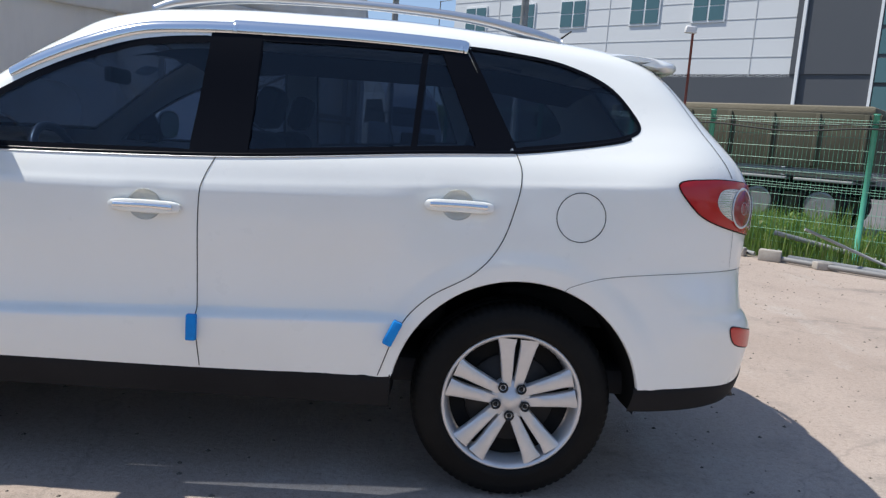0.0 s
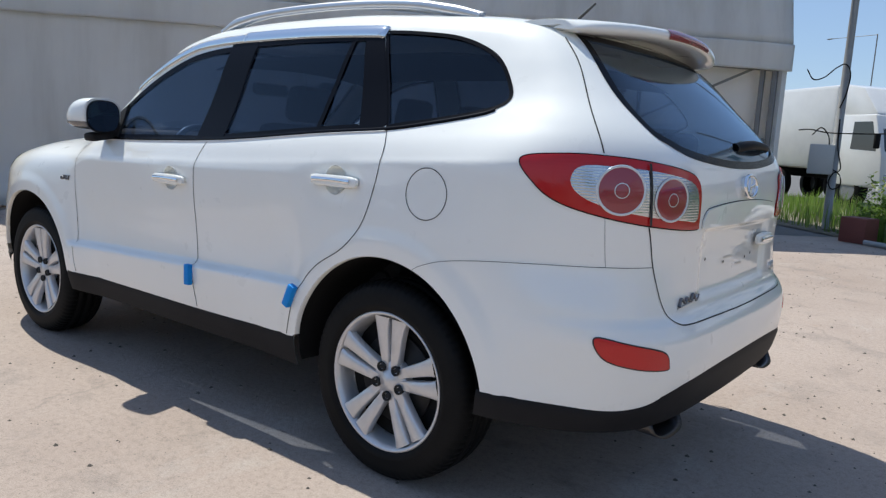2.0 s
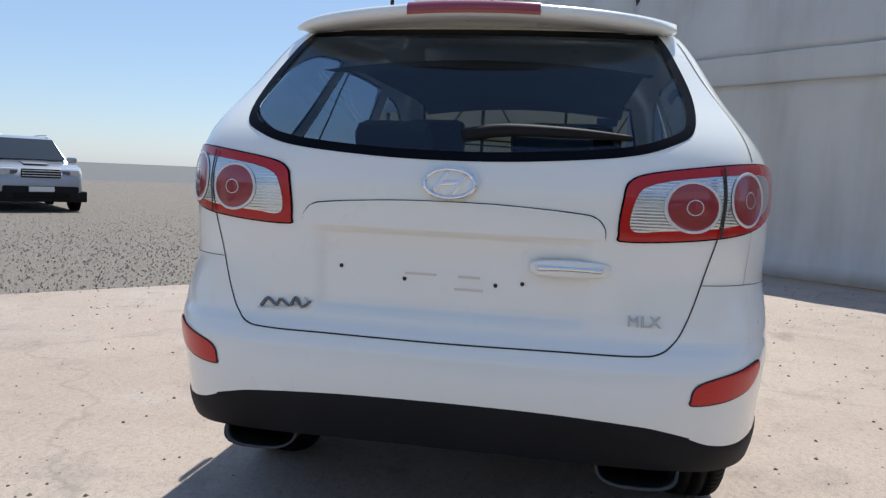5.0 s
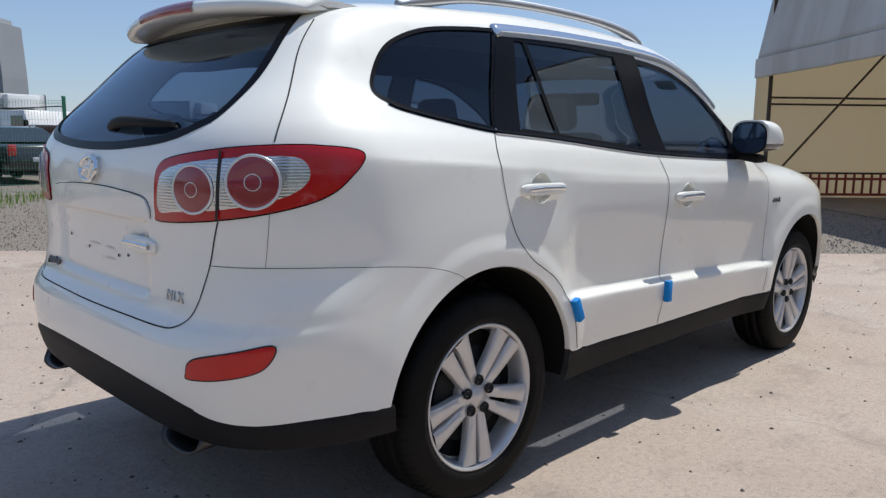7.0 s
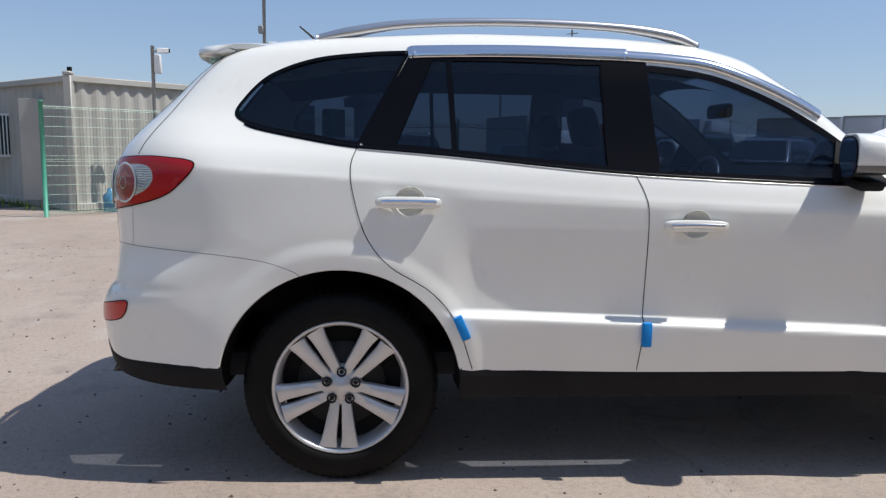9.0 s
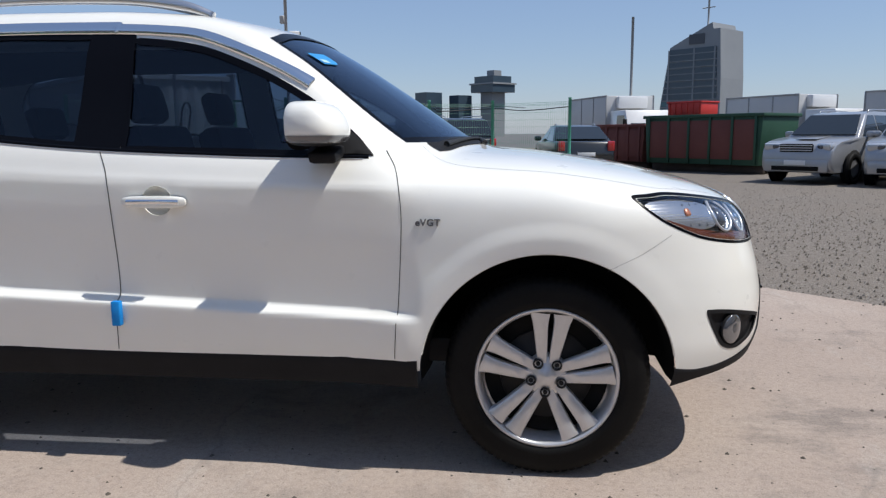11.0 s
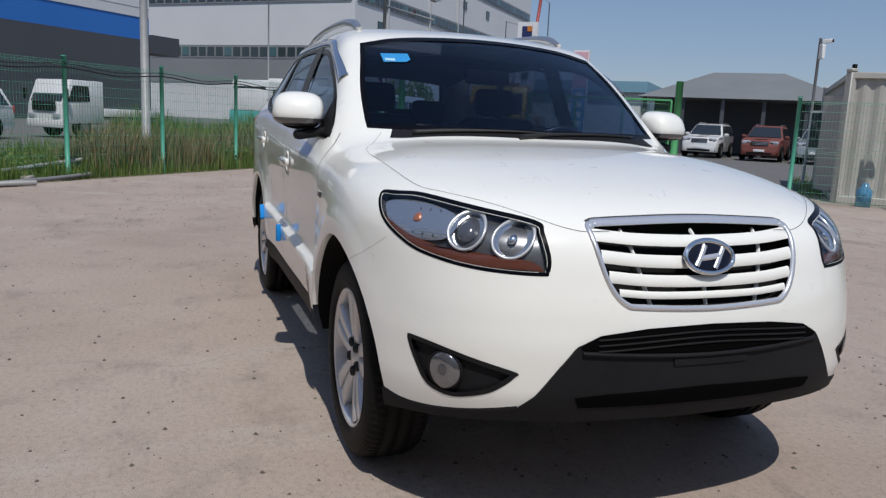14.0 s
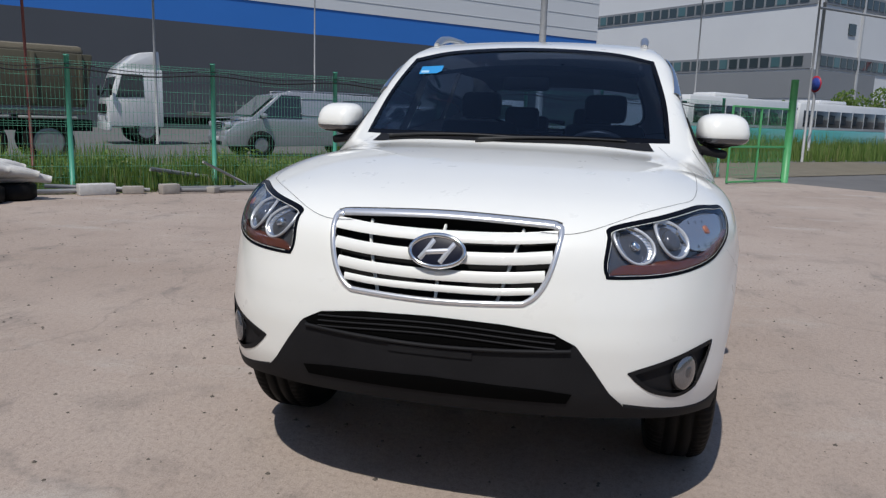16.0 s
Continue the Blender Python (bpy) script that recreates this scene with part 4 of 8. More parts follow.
# lower rear bumper and exhausts
column_band("rear_bumper_cladding", "rear", [(-.66, .40, .500), (-.60, .40, .516), (-.52, .403, .530), (-.3, .408, .545), (0, .41, .55), (.3, .408, .545), (.52, .403, .530), (.60, .40, .516), (.66, .40, .500)], .0045, CLAD, car, "grey-black lower bumper")
for s in (1, -1):
    v_, f_ = [], []
    for k, (xx, gx, gz) in enumerate(((-1.95, .9, .9), (-2.235, 1, 1), (-2.255, .97, .97), (-2.235, .88, .86), (-2.0, .85, .82))):
        for a in np.linspace(0, 2 * math.pi, 24, endpoint=False):
            v_.append((xx + .03 * math.sin(a), s * .535 + .112 * gx * math.copysign(abs(math.cos(a)) ** .7, math.cos(a)), .388 + .043 * gz * math.copysign(abs(math.sin(a)) ** .7, math.sin(a))))
    mesh_of("exhaust_tip", v_, grid_faces(5, 24, loop=True), EXHAUST, car, "sooty oval steel exhaust tip")

# front
patch("grille_backing", "front", GRILLE, -.055, DARK, car, "", (14, 24), False, skirt=-.055)
grille = strip("grille_frame", "front", GRILLE, .018, .0, BRIGHT, car, "chrome grille frame", closed=True, sharp=True, height=.006)
for zc, sag, w, end in ((.926, .022, .033, .352), (.868, .026, .036, .343), (.812, .022, .033, .326), (.768, .010, .021, .298)):
    line = [(-end, zc + .012), (-end * .6, zc - sag * .25 + .006), (0, zc - sag * .45 + .006), (end * .6, zc - sag * .25 + .006), (end, zc + .012)]
    strip("grille_bar", "front", line, w, -.003, PAINT, grille, "white grille bar", height=.002)
for by in (-.22, 0, .22):
    strip("grille_rib", "front", [(by * 1.12, .965), (by, .85), (by * .86, .742)], .010, -.026, PAINT, grille, height=.006)
emblem("front", .872, .084, .043, BADGE_BLUE, "oval chrome emblem on a dark field")
intake = [(-.36, .664), (-.2, .682), (0, .687), (.2, .682), (.36, .664), (.425, .632), (.405, .620), (.2, .610), (0, .606), (-.2, .610), (-.405, .620), (-.425, .632)]
lower = [(-.575, .445), (-.535, .485), (-.48, .565), (-.43, .63), (-.36, .662), (-.2, .680), (0, .685), (.2, .680), (.36, .662), (.43, .63), (.48, .565), (.535, .485), (.575, .445), (.585, .402), (.385, .425), (0, .437), (-.385, .425), (-.585, .402)]
guard = patch("lower_grille_guard", "front", lower, .005, CLAD, car, "grey-black lower bumper with air intakes", (40, 60), False, skirt=.05)
# intakes are not cut: black sheets on the guard paint their shaded depth
patch("intake_shade_sheet", "front", intake, .0075, INTAKE_SHADE, guard, "black sheet painted as the shade in the upper air intake", (12, 40), False, skirt=0)
for zc in (.662, .646, .630):
    strip("intake_slat", "front", [(-.37, zc - .012), (0, zc + .004), (.37, zc - .012)], .006, .0095, CLAD, guard, height=.002)
strip("guard_ledge", "front", [(-.415, .614), (-.2, .603), (0, .599), (.2, .603), (.415, .614)], .012, .008, CLAD, guard, height=.007)
patch("intake_shade_sheet", "front", [(-.43, .490), (0, .503), (.43, .490), (.41, .452), (0, .464), (-.41, .452)], .0075, INTAKE_SHADE, guard, "black sheet painted as the shade in the lower air intake", (8, 40), False, skirt=0)
patch("plate_bracket", "front", [(-.13, .592), (.13, .592), (.13, .570), (-.13, .570)], .009, CLAD, guard, "black number-plate bracket", (6, 16), False)
strip("panel_gap", "front", [(-.36, .966), (-.3, .974), (0, .983), (.3, .974), (.36, .966)], .010, .002, SEAM, car)
# windscreen
patch("windscreen", "front", WINDSCREEN, -.003, SCREEN, car, "tinted windscreen", (26, 40), False, skirt=0)
strip("windscreen_border", "front", WINDSCREEN, .020, .001, GLOSS_BLACK, car, closed=True, sharp=True, inward=.005)
cowl = [(.920, -.63), (.970, -.5), (1.050, 0), (.970, .5), (.920, .63)]
strip("cowl_panel", "top", cowl, .060, .003, CLAD, car, "black cowl panel", n=10)
for y0, y1 in ((.12, -.52), (.55, -.08)):
    p0, _ = skin("front", np.array([[-y0, 1.176], [-y0 * .7 - y1 * .3, 1.190], [-y0 * .35 - y1 * .65, 1.196], [-y1, 1.192]]), .010)
    tube("front_wiper", [tuple(q) for q in p0], [.013, .009, .007, .005], RUBBER_TRIM, car, "black windscreen wiper", sides=6)
for u0, u1, mat, zc in ((-.555, -.43, STICKER_BLUE, 1.518), (-.545, -.50, STICKER_PALE, 1.508)):
    patch("windscreen_sticker", "front", [(u0, zc - .024), (u1, zc - .018), (u1, zc + .024), (u0, zc + .022)] if mat is STICKER_BLUE else [(u0, zc - .008), (u1, zc - .008), (u1, zc + .004), (u0, zc + .004)], .002 if mat is STICKER_BLUE else .004, mat, car, "small blue sticker", (6, 8), False, skirt=0)
# aerial
tube("aerial", [(-1.47, 0, 1.70), (-1.52, 0, 1.745), (-1.60, 0, 1.81)], [.012, .007, .004], RUBBER_TRIM, car, "short black roof aerial", sides=6)

# cabin
def seat(x, y, wide, z0=.62, back=.62, rests=1):
    st = box("seat", (.50, wide, .17), (x, y, z0), CABIN_GREY, car, "dark grey seat", .05)
    bm = bmesh.new()
    box_bm(bm, (.14, wide * .96, back), (0, 0, back / 2), .05)
    bmesh.ops.transform(bm, matrix=pose(x - .22, y, z0 + .04, 0, -14, 0), verts=bm.verts)
    part("seat_back", bm, CABIN_GREY, st)
    for k in range(rests):
        bm = bmesh.new()
        box_bm(bm, (.09, .25, .17), (0, 0, back + .10), .04)
        bmesh.ops.transform(bm, matrix=pose(x - .22, y + (k - (rests - 1) / 2) * .5, z0 + .04, 0, -14, 0), verts=bm.verts)
        part("headrest", bm, CABIN_GREY, st)


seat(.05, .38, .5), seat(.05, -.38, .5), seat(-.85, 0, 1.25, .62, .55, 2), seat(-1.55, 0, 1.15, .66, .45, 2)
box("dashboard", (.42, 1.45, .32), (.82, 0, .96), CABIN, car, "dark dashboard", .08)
box("floor_pan", (3.3, 1.5, .10), (-.35, 0, .42), CABIN, car, "", .02)
tube("steering_wheel", [(.50 + .05 * math.sin(a) - .0, .38 + .185 * math.cos(a), 1.06 + .165 * math.sin(a)) for a in np.linspace(0, 2 * math.pi, 25)], .017, STEEL_GREY, car, "dark steering wheel", sides=8, smooth=1)
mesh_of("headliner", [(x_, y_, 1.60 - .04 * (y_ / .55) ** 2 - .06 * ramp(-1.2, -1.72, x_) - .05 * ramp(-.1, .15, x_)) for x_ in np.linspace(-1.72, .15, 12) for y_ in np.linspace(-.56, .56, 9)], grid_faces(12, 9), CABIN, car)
box("rear_view_mirror", (.04, .24, .07), (.42, 0, 1.46), CABIN, car, "", .02)
box("underbody", (2.6, 1.3, .12), (0, 0, .40), DARK, car, "", .04)


def wheel(x, s, spin):
    """An alloy wheel with five pairs of spokes; s: which flank."""
    profile = [(-.11, .255), (-.115, .30), (-.107, .34), (-.100, .350), (-.085, .360), (-.055, .367), (-.052, .359), (-.044, .359), (-.041, .367), (-.008, .368), (-.005, .359), (.005, .359), (.008, .368), (.041, .367), (.044, .359), (.052, .359), (.055, .367), (.085, .360), (.100, .350), (.107, .340), (.1165, .312), (.1135, .285), (.1155, .280), (.104, .256), (.09, .250)]
    v_, f_ = lathe_y(profile, 320)
    v_ = np.array(v_).reshape(320, len(profile), 3)
    for k in range(320):
        for j, (y_, r_) in enumerate(profile):
            if k % 4 == 0 and .054 < abs(y_) < .104 and r_ > .345:
                v_[k, j, ::2] *= 1 - .005 / r_
    root_ob = mesh_of("wheel", v_.reshape(-1, 3), f_, TYRE, car, "black road tyre on a silver five-twin-spoke alloy wheel")
    root_ob.matrix_local = pose(x, s * (HUB_Y - .112), HUB_Z, 0, 0, 0 if s > 0 else 180)
    v_, f_ = lathe_y([(-.09, .25), (-.06, .24), (.02, .232), (.075, .235), (.094, .248), (.104, .256), (.107, .251), (.101, .243), (.086, .236), (.06, .230), (-.06, .225)], 64)
    mesh_of("rim", v_, f_, ALLOY, root_ob, "silver alloy rim")
    v_, f_ = lathe_y([(.04, .0), (.04, .165), (.03, .168), (.029, .0)], 40)
    mesh_of("brake_disc", v_, f_, BRAKE, root_ob, "iron brake disc")
    v_, f_ = lathe_y([(.028, .224), (.026, .02)], 40)
    mesh_of("wheel_back", v_, f_, DARK, root_ob)
    for k in range(5):
        for side in (-1, 1):
            bm = bmesh.new()
            a = radians(spin + 72 * k)
            rows = []
            for t in np.linspace(0, 1, 7):
                r = .05 + t * .184
                off = side * (.0195 + .0225 * t)
                half = .0170 + .0125 * t + .006 * max(0, t - .8) / .2
                y_ = .080 + .019 * math.sin(t * math.pi * .5)
                deep = .03
                rows.append([bm.verts.new((r * math.cos(a) - (off + h) * math.sin(a), yy, r * math.sin(a) + (off + h) * math.cos(a)))
                             for h, yy in ((-half, y_ - deep), (-half, y_ - .004), (-half * .84, y_), (half * .84, y_), (half, y_ - .004), (half, y_ - deep))])
            for r0, r1 in zip(rows, rows[1:]):
                for j in range(5):
                    bm.faces.new((r0[j], r0[j + 1], r1[j + 1], r1[j]))
            bmesh.ops.recalc_face_normals(bm, faces=bm.faces)
            part("spoke", bm, ALLOY, root_ob, angle=50)
    v_, f_ = lathe_y([(.04, .080), (.070, .078), (.080, .068), (.080, .040), (.088, .034), (.092, .0)], 32)
    mesh_of("hub", v_, f_, ALLOY, root_ob, "silver hub with cap")
    for k in range(5):
        a = radians(spin + 36 + 72 * k)
        v_, f_ = lathe_y([(.066, .0185), (.0905, .0185), (.0935, .0145), (.078, .0125), (.078, .008), (.088, .007), (.088, .0)], 12)
        # well and nut in black: the shade of the lug hole as colour
        mesh_of("lug_nut", np.array(v_) + (.057 * math.cos(a), 0, .057 * math.sin(a)), f_, RUBBER_TRIM, root_ob, "lug nut in its hole, the hole's shade painted black")


wheel(-AXLE, 1, 92), wheel(-AXLE, -1, -88), wheel(AXLE, 1, 90), wheel(AXLE, -1, 94)

# ---- the yard ----
SITE = -42.7  # the yard's own axes: u along its fence, n away from the road
CU, SU = math.cos(radians(SITE)), math.sin(radians(SITE))


def at_site(u, n, z=0.0):
    return (CU * u - SU * n, SU * u + CU * n, z)


def site_pose(u, n, z=0.0, turn=0.0):
    return Matrix.Translation(at_site(u, n, z)) @ pose(0, 0, 0, 0, 0, SITE + turn)


CONCRETE = make("pale_worn_concrete", (0.42, 0.385, 0.34), 0.88)
_big, _mid, _fine = noise_of(CONCRETE, 0.35, 6), noise_of(CONCRETE, 2.3, 8, 0.7), noise_of(CONCRETE, 38, 6, 0.75)
_c = tones(CONCRETE, _big, [(0.3, (0.325, 0.257, 0.212)), (0.55, (0.395, 0.322, 0.272)), (0.75, (0.435, 0.370, 0.320))])
_c = blend(CONCRETE, tones(CONCRETE, _mid, [(0.52, (0, 0, 0)), (0.68, (0.6, 0.6, 0.6))]), _c, (0.24, 0.205, 0.178))
_smear = noise_of(CONCRETE, 1.0, 9, 0.72, stretch=(0.55, 1.3, 1.0))
_c = blend(CONCRETE, tones(CONCRETE, _smear, [(0.58, (0, 0, 0)), (0.66, (0.55, 0.55, 0.55)), (0.72, (0.3, 0.3, 0.3))]), _c, (0.155, 0.135, 0.122))
_pale = noise_of(CONCRETE, 0.8, 8, 0.7, stretch=(1.4, 0.6, 1.0))
_c = blend(CONCRETE, tones(CONCRETE, _pale, [(0.56, (0, 0, 0)), (0.68, (0.6, 0.6, 0.6))]), _c, (0.45, 0.405, 0.365))
_c = blend(CONCRETE, 0.75, _c, tones(CONCRETE, _fine, [(0.25, (0.55, 0.54, 0.53)), (0.5, (1, 1, 1)), (0.8, (1.15, 1.15, 1.15))]), "MULTIPLY")
_grit = noise_of(CONCRETE, 170, 3, 0.7)
_c = blend(CONCRETE, 0.8, _c, tones(CONCRETE, _grit, [(0.30, (0.66, 0.65, 0.64)), (0.5, (1, 1, 1)), (0.72, (1.22, 1.21, 1.20))]), "MULTIPLY")
_spk = node(CONCRETE, "ShaderNodeTexVoronoi", Scale=26.0)
CONCRETE.node_tree.links.new(coords(CONCRETE), _spk.inputs["Vector"])
_c = blend(CONCRETE, tones(CONCRETE, _spk.outputs["Distance"], [(0.05, (0.7,) * 3), (0.13, (0, 0, 0))]), _c, (0.16, 0.14, 0.12))
_rust = noise_of(CONCRETE, 1.7, 7, 0.75)
_c = blend(CONCRETE, tones(CONCRETE, _rust, [(0.64, (0, 0, 0)), (0.74, (0.35,) * 3)]), _c, (0.30, 0.19, 0.12))
_cr = node(CONCRETE, "ShaderNodeTexVoronoi", Scale=0.22)
_cr.feature = "DISTANCE_TO_EDGE"
_wob = node(CONCRETE, "ShaderNodeVectorMath")
_wob.operation = "MULTIPLY_ADD"
_nz = node(CONCRETE, "ShaderNodeTexNoise", Scale=0.9, Detail=6.0)
CONCRETE.node_tree.links.new(coords(CONCRETE), _nz.inputs["Vector"])
CONCRETE.node_tree.links.new(_nz.outputs["Color"], _wob.inputs[0])
_wob.inputs[1].default_value = (1.6, 1.6, 0)
CONCRETE.node_tree.links.new(coords(CONCRETE), _wob.inputs[2])
CONCRETE.node_tree.links.new(_wob.outputs[0], _cr.inputs["Vector"])
_c = blend(CONCRETE, tones(CONCRETE, _cr.outputs["Distance"], [(0.0, (0.35,) * 3), (0.0035, (0, 0, 0))]), _c, (0.18, 0.16, 0.14))
feed(CONCRETE, "Base Color", _c)
relief(CONCRETE, _fine, 0.5, 0.014)
GRAVEL = make("brown_grey_gravel", (0.2, 0.18, 0.16), 0.95)
_v = node(GRAVEL, "ShaderNodeTexVoronoi", Scale=60.0)
GRAVEL.node_tree.links.new(coords(GRAVEL), _v.inputs["Vector"])
_gb = noise_of(GRAVEL, 0.5, 6)
_g = tones(GRAVEL, _v.outputs["Color"], [(0.1, (0.13, 0.11, 0.09)), (0.5, (0.19, 0.165, 0.14)), (0.9, (0.27, 0.24, 0.21))])
feed(GRAVEL, "Base Color", blend(GRAVEL, tones(GRAVEL, _gb, [(0.4, (0, 0, 0)), (0.7, (0.7, 0.7, 0.7))]), _g, (0.20, 0.17, 0.14)))
relief(GRAVEL, _v.outputs["Distance"], 0.7, 0.02)
ROAD = mottled("grey_asphalt", (0.10, 0.098, 0.095), (0.15, 0.145, 0.14), 0.8, 0.9, 0.3, fine=40)
EARTH = mottled("earth", (0.13, 0.115, 0.08), (0.19, 0.165, 0.12), 1.2, 0.95, 0.4, fine=18, depth=0.03)


def sheet(name, corners, mat, label, kind="structure", cuts=1):
    bm = bmesh.new()
    f = bm.faces.new([bm.verts.new(c) for c in corners])
    bmesh.ops.subdivide_edges(bm, edges=bm.edges[:], cuts=cuts, use_grid_fill=True) if cuts > 1 else None
    ob = part(name, bm, mat, None, label, smooth=False)
    return tagged(ob, kind=kind)


sheet("ground", [(-900, -900, -.03), (900, -900, -.03), (900, 900, -.03), (-900, 900, -.03)], ROAD, "flat asphalt land reaching the horizon")
sheet("concrete_yard", [at_site(-14.0, -8.7, 0), at_site(6.9, -8.7, 0), at_site(6.9, 4.05, 0), at_site(-14.0, 4.05, 0)], CONCRETE, "pale worn concrete yard with fine cracks and stains")
sheet("gravel_yard", [at_site(-40, 4.05, -.008), at_site(40, 4.05, -.008), at_site(40, 46, -.008), at_site(-40, 46, -.008)], GRAVEL, "brown-grey gravel parking ground")
sheet("grass_verge", [at_site(-30, -14.0, -.012), at_site(34, -14.0, -.012), at_site(34, -8.7, -.012), at_site(-30, -8.7, -.012)], EARTH, "earth strip along the fence")

# tented shed
TARP = make("stained_grey_white_tarpaulin", (0.50, 0.50, 0.50), 0.6)
_st = noise_of(TARP, 1.4, 7, 0.65, stretch=(1.0, 1.0, 0.12))
_big = noise_of(TARP, 0.5, 4)
_t = tones(TARP, _st, [(0.30, (0.58, 0.575, 0.56)), (0.52, (0.80, 0.80, 0.79)), (0.8, (0.87, 0.875, 0.87))])
feed(TARP, "Base Color", blend(TARP, 0.5, _t, tones(TARP, _big, [(0.3, (0.7, 0.7, 0.7)), (0.7, (1.05, 1.05, 1.05))]), "MULTIPLY"))
relief(TARP, noise_of(TARP, 2.2, 3, stretch=(1, 1, .25)), 0.5, 0.05)
TAN = mottled("tan_canvas_lining", (0.68, 0.62, 0.51), (0.74, 0.68, 0.57), 0.6, 0.8, 0.15, fine=30)


def let_through(m, share, colour):
    """Thin cloth that lets part of the light through."""
    n, l = m.node_tree.nodes, m.node_tree.links
    thin, mix = n.new("ShaderNodeBsdfTranslucent"), n.new("ShaderNodeMixShader")
    thin.inputs["Color"].default_value, mix.inputs[0].default_value = (*colour, 1), share
    l.new(n["Principled BSDF"].outputs[0], mix.inputs[1])
    l.new(thin.outputs[0], mix.inputs[2])
    l.new(mix.outputs[0], n["Material Output"].inputs["Surface"])


let_through(TAN, 0.55, (0.86, 0.77, 0.60))
let_through(TARP, 0.42, (0.86, 0.86, 0.84))
WHITE_SHEET = mottled("white_plastic_sheet", (0.84, 0.845, 0.85), (0.76, 0.76, 0.755), 1.3, 0.5, 0.1, fine=12)
let_through(WHITE_SHEET, 0.5, (0.95, 0.95, 0.95))
STEEL = mottled("grey_steel_frame", (0.16, 0.16, 0.155), (0.24, 0.23, 0.22), 4, 0.5, 0.1, 0.6)
DARK_STEEL = mottled("dark_brown_steel_post", (0.05, 0.04, 0.035), (0.09, 0.07, 0.06), 5, 0.6, 0.1, 0.4)
GREEN = mottled("green_fence_paint", (0.06, 0.30, 0.20), (0.085, 0.36, 0.25), 9, 0.45, 0.05)
BRIGHT_GREEN = mottled("bright_green_gate_paint", (0.07, 0.32, 0.11), (0.10, 0.38, 0.15), 9, 0.45, 0.05)


def sheet_wall(name, u, n0, n1, z0, z1, wave, mat, label, thick=.06, step=.06, flare=0.0, lean=0.0):
    """A slack upright sheet along n at u, gently waved, with thickness."""
    ns = np.linspace(n0, n1, max(8, int((n1 - n0) / step)))
    hs = np.linspace(z0, z1, 14)
    verts = []
    for off in (0, thick):
        for a in ns:
            for h in hs:
                w = wave * (math.sin(a * 2.1) + .6 * math.sin(a * 5.3 + 1) + .4 * math.sin(a * 9.1 + h)) + flare * max(0, 1 - (h - z0) / .4) * -.5
                verts.append(at_site(u + w + off + lean * (h - z0), a, h))
    k = len(ns) * len(hs)
    faces = grid_faces(len(ns), len(hs)) + [tuple(k + i for i in f[::-1]) for f in grid_faces(len(ns), len(hs))]
    nj = len(hs)
    faces += [(i * nj, (i + 1) * nj, k + (i + 1) * nj, k + i * nj) for i in range(len(ns) - 1)]
    faces += [(i * nj + nj - 1, k + i * nj + nj - 1, k + (i + 1) * nj + nj - 1, (i + 1) * nj + nj - 1) for i in range(len(ns) - 1)]
    faces += [(j, k + j, k + j + 1, j + 1) for j in range(nj - 1)]
    e = (len(ns) - 1) * nj
    faces += [(e + j, e + j + 1, k + e + j + 1, k + e + j) for j in range(nj - 1)]
    return tagged(mesh_of(name, verts, faces, mat, None, label), kind="structure")


sheet_wall("wall_tarpaulin", 6.72, -2.75, 4.75, 0.02, 2.66, .022, TARP, "grey-white stained tarpaulin wall of a tented shed", flare=.25)
sheet_wall("wall_fascia", 6.66, -7.15, 12.35, 2.58, 2.98, .02, TARP, "grey-white tarpaulin fascia with a dirty lower edge")
sheet_wall("wall_roof_slope", 6.70, -7.15, 12.35, 2.99, 4.5, .025, TARP, "grey-white tarpaulin roof side of the shed", lean=.2)
sheet_wall("wall_roof_pitch", 7.005, -7.15, 12.35, 4.505, 7.5, .025, TARP, "grey-white tarpaulin roof pitch of the shed", lean=.8)
sheet_wall("wall_back", 19.5, -7.1, 12.3, 0, 7.5, .02, TAN, "tan canvas back wall of the shed")
sheet_wall("wall_gate_infill", 6.95, -7.1, -2.75, .02, 2.66, .012, WHITE_SHEET, "grey-white sheet behind a steel gate frame")
for nn in (-7.12, 12.32):
    ends = []
    for dn in (0, .08):
        ends += [at_site(a, nn + dn, b) for a, b in ((6.72, 0), (19.5, 0), (19.5, 7.5), (9.45, 7.5), (7.04, 4.5), (6.74, 2.95))]
    ob = mesh_of("wall_end", ends, [(0, 1, 2, 3, 4, 5), (11, 10, 9, 8, 7, 6)] + [(k, 6 + k, 6 + (k + 1) % 6, (k + 1) % 6) for k in range(6)], TAN if nn > 0 else TARP, None, "end wall of the tented shed", smooth=False)
    tagged(ob, kind="structure")
bm = bmesh.new()
box_bm(bm, (10.5, 19.6, .08), (0, 0, 0), 0)
ob = tagged(part("ceiling", bm, TAN, None, "tan canvas roof lining of the shed", smooth=False), kind="structure")
ob.matrix_world = site_pose(14.65, 2.6, 7.545)

SHED_FLOOR = mottled("brown_dusty_floor", (0.13, 0.105, 0.085), (0.20, 0.165, 0.135), 0.8, 0.9, 0.3, fine=30)
sheet("shed_floor", [at_site(6.9, -7, .004), at_site(19.4, -7, .004), at_site(19.4, 12.2, .004), at_site(6.9, 12.2, .004)], SHED_FLOOR, "brown dusty floor inside the shed")


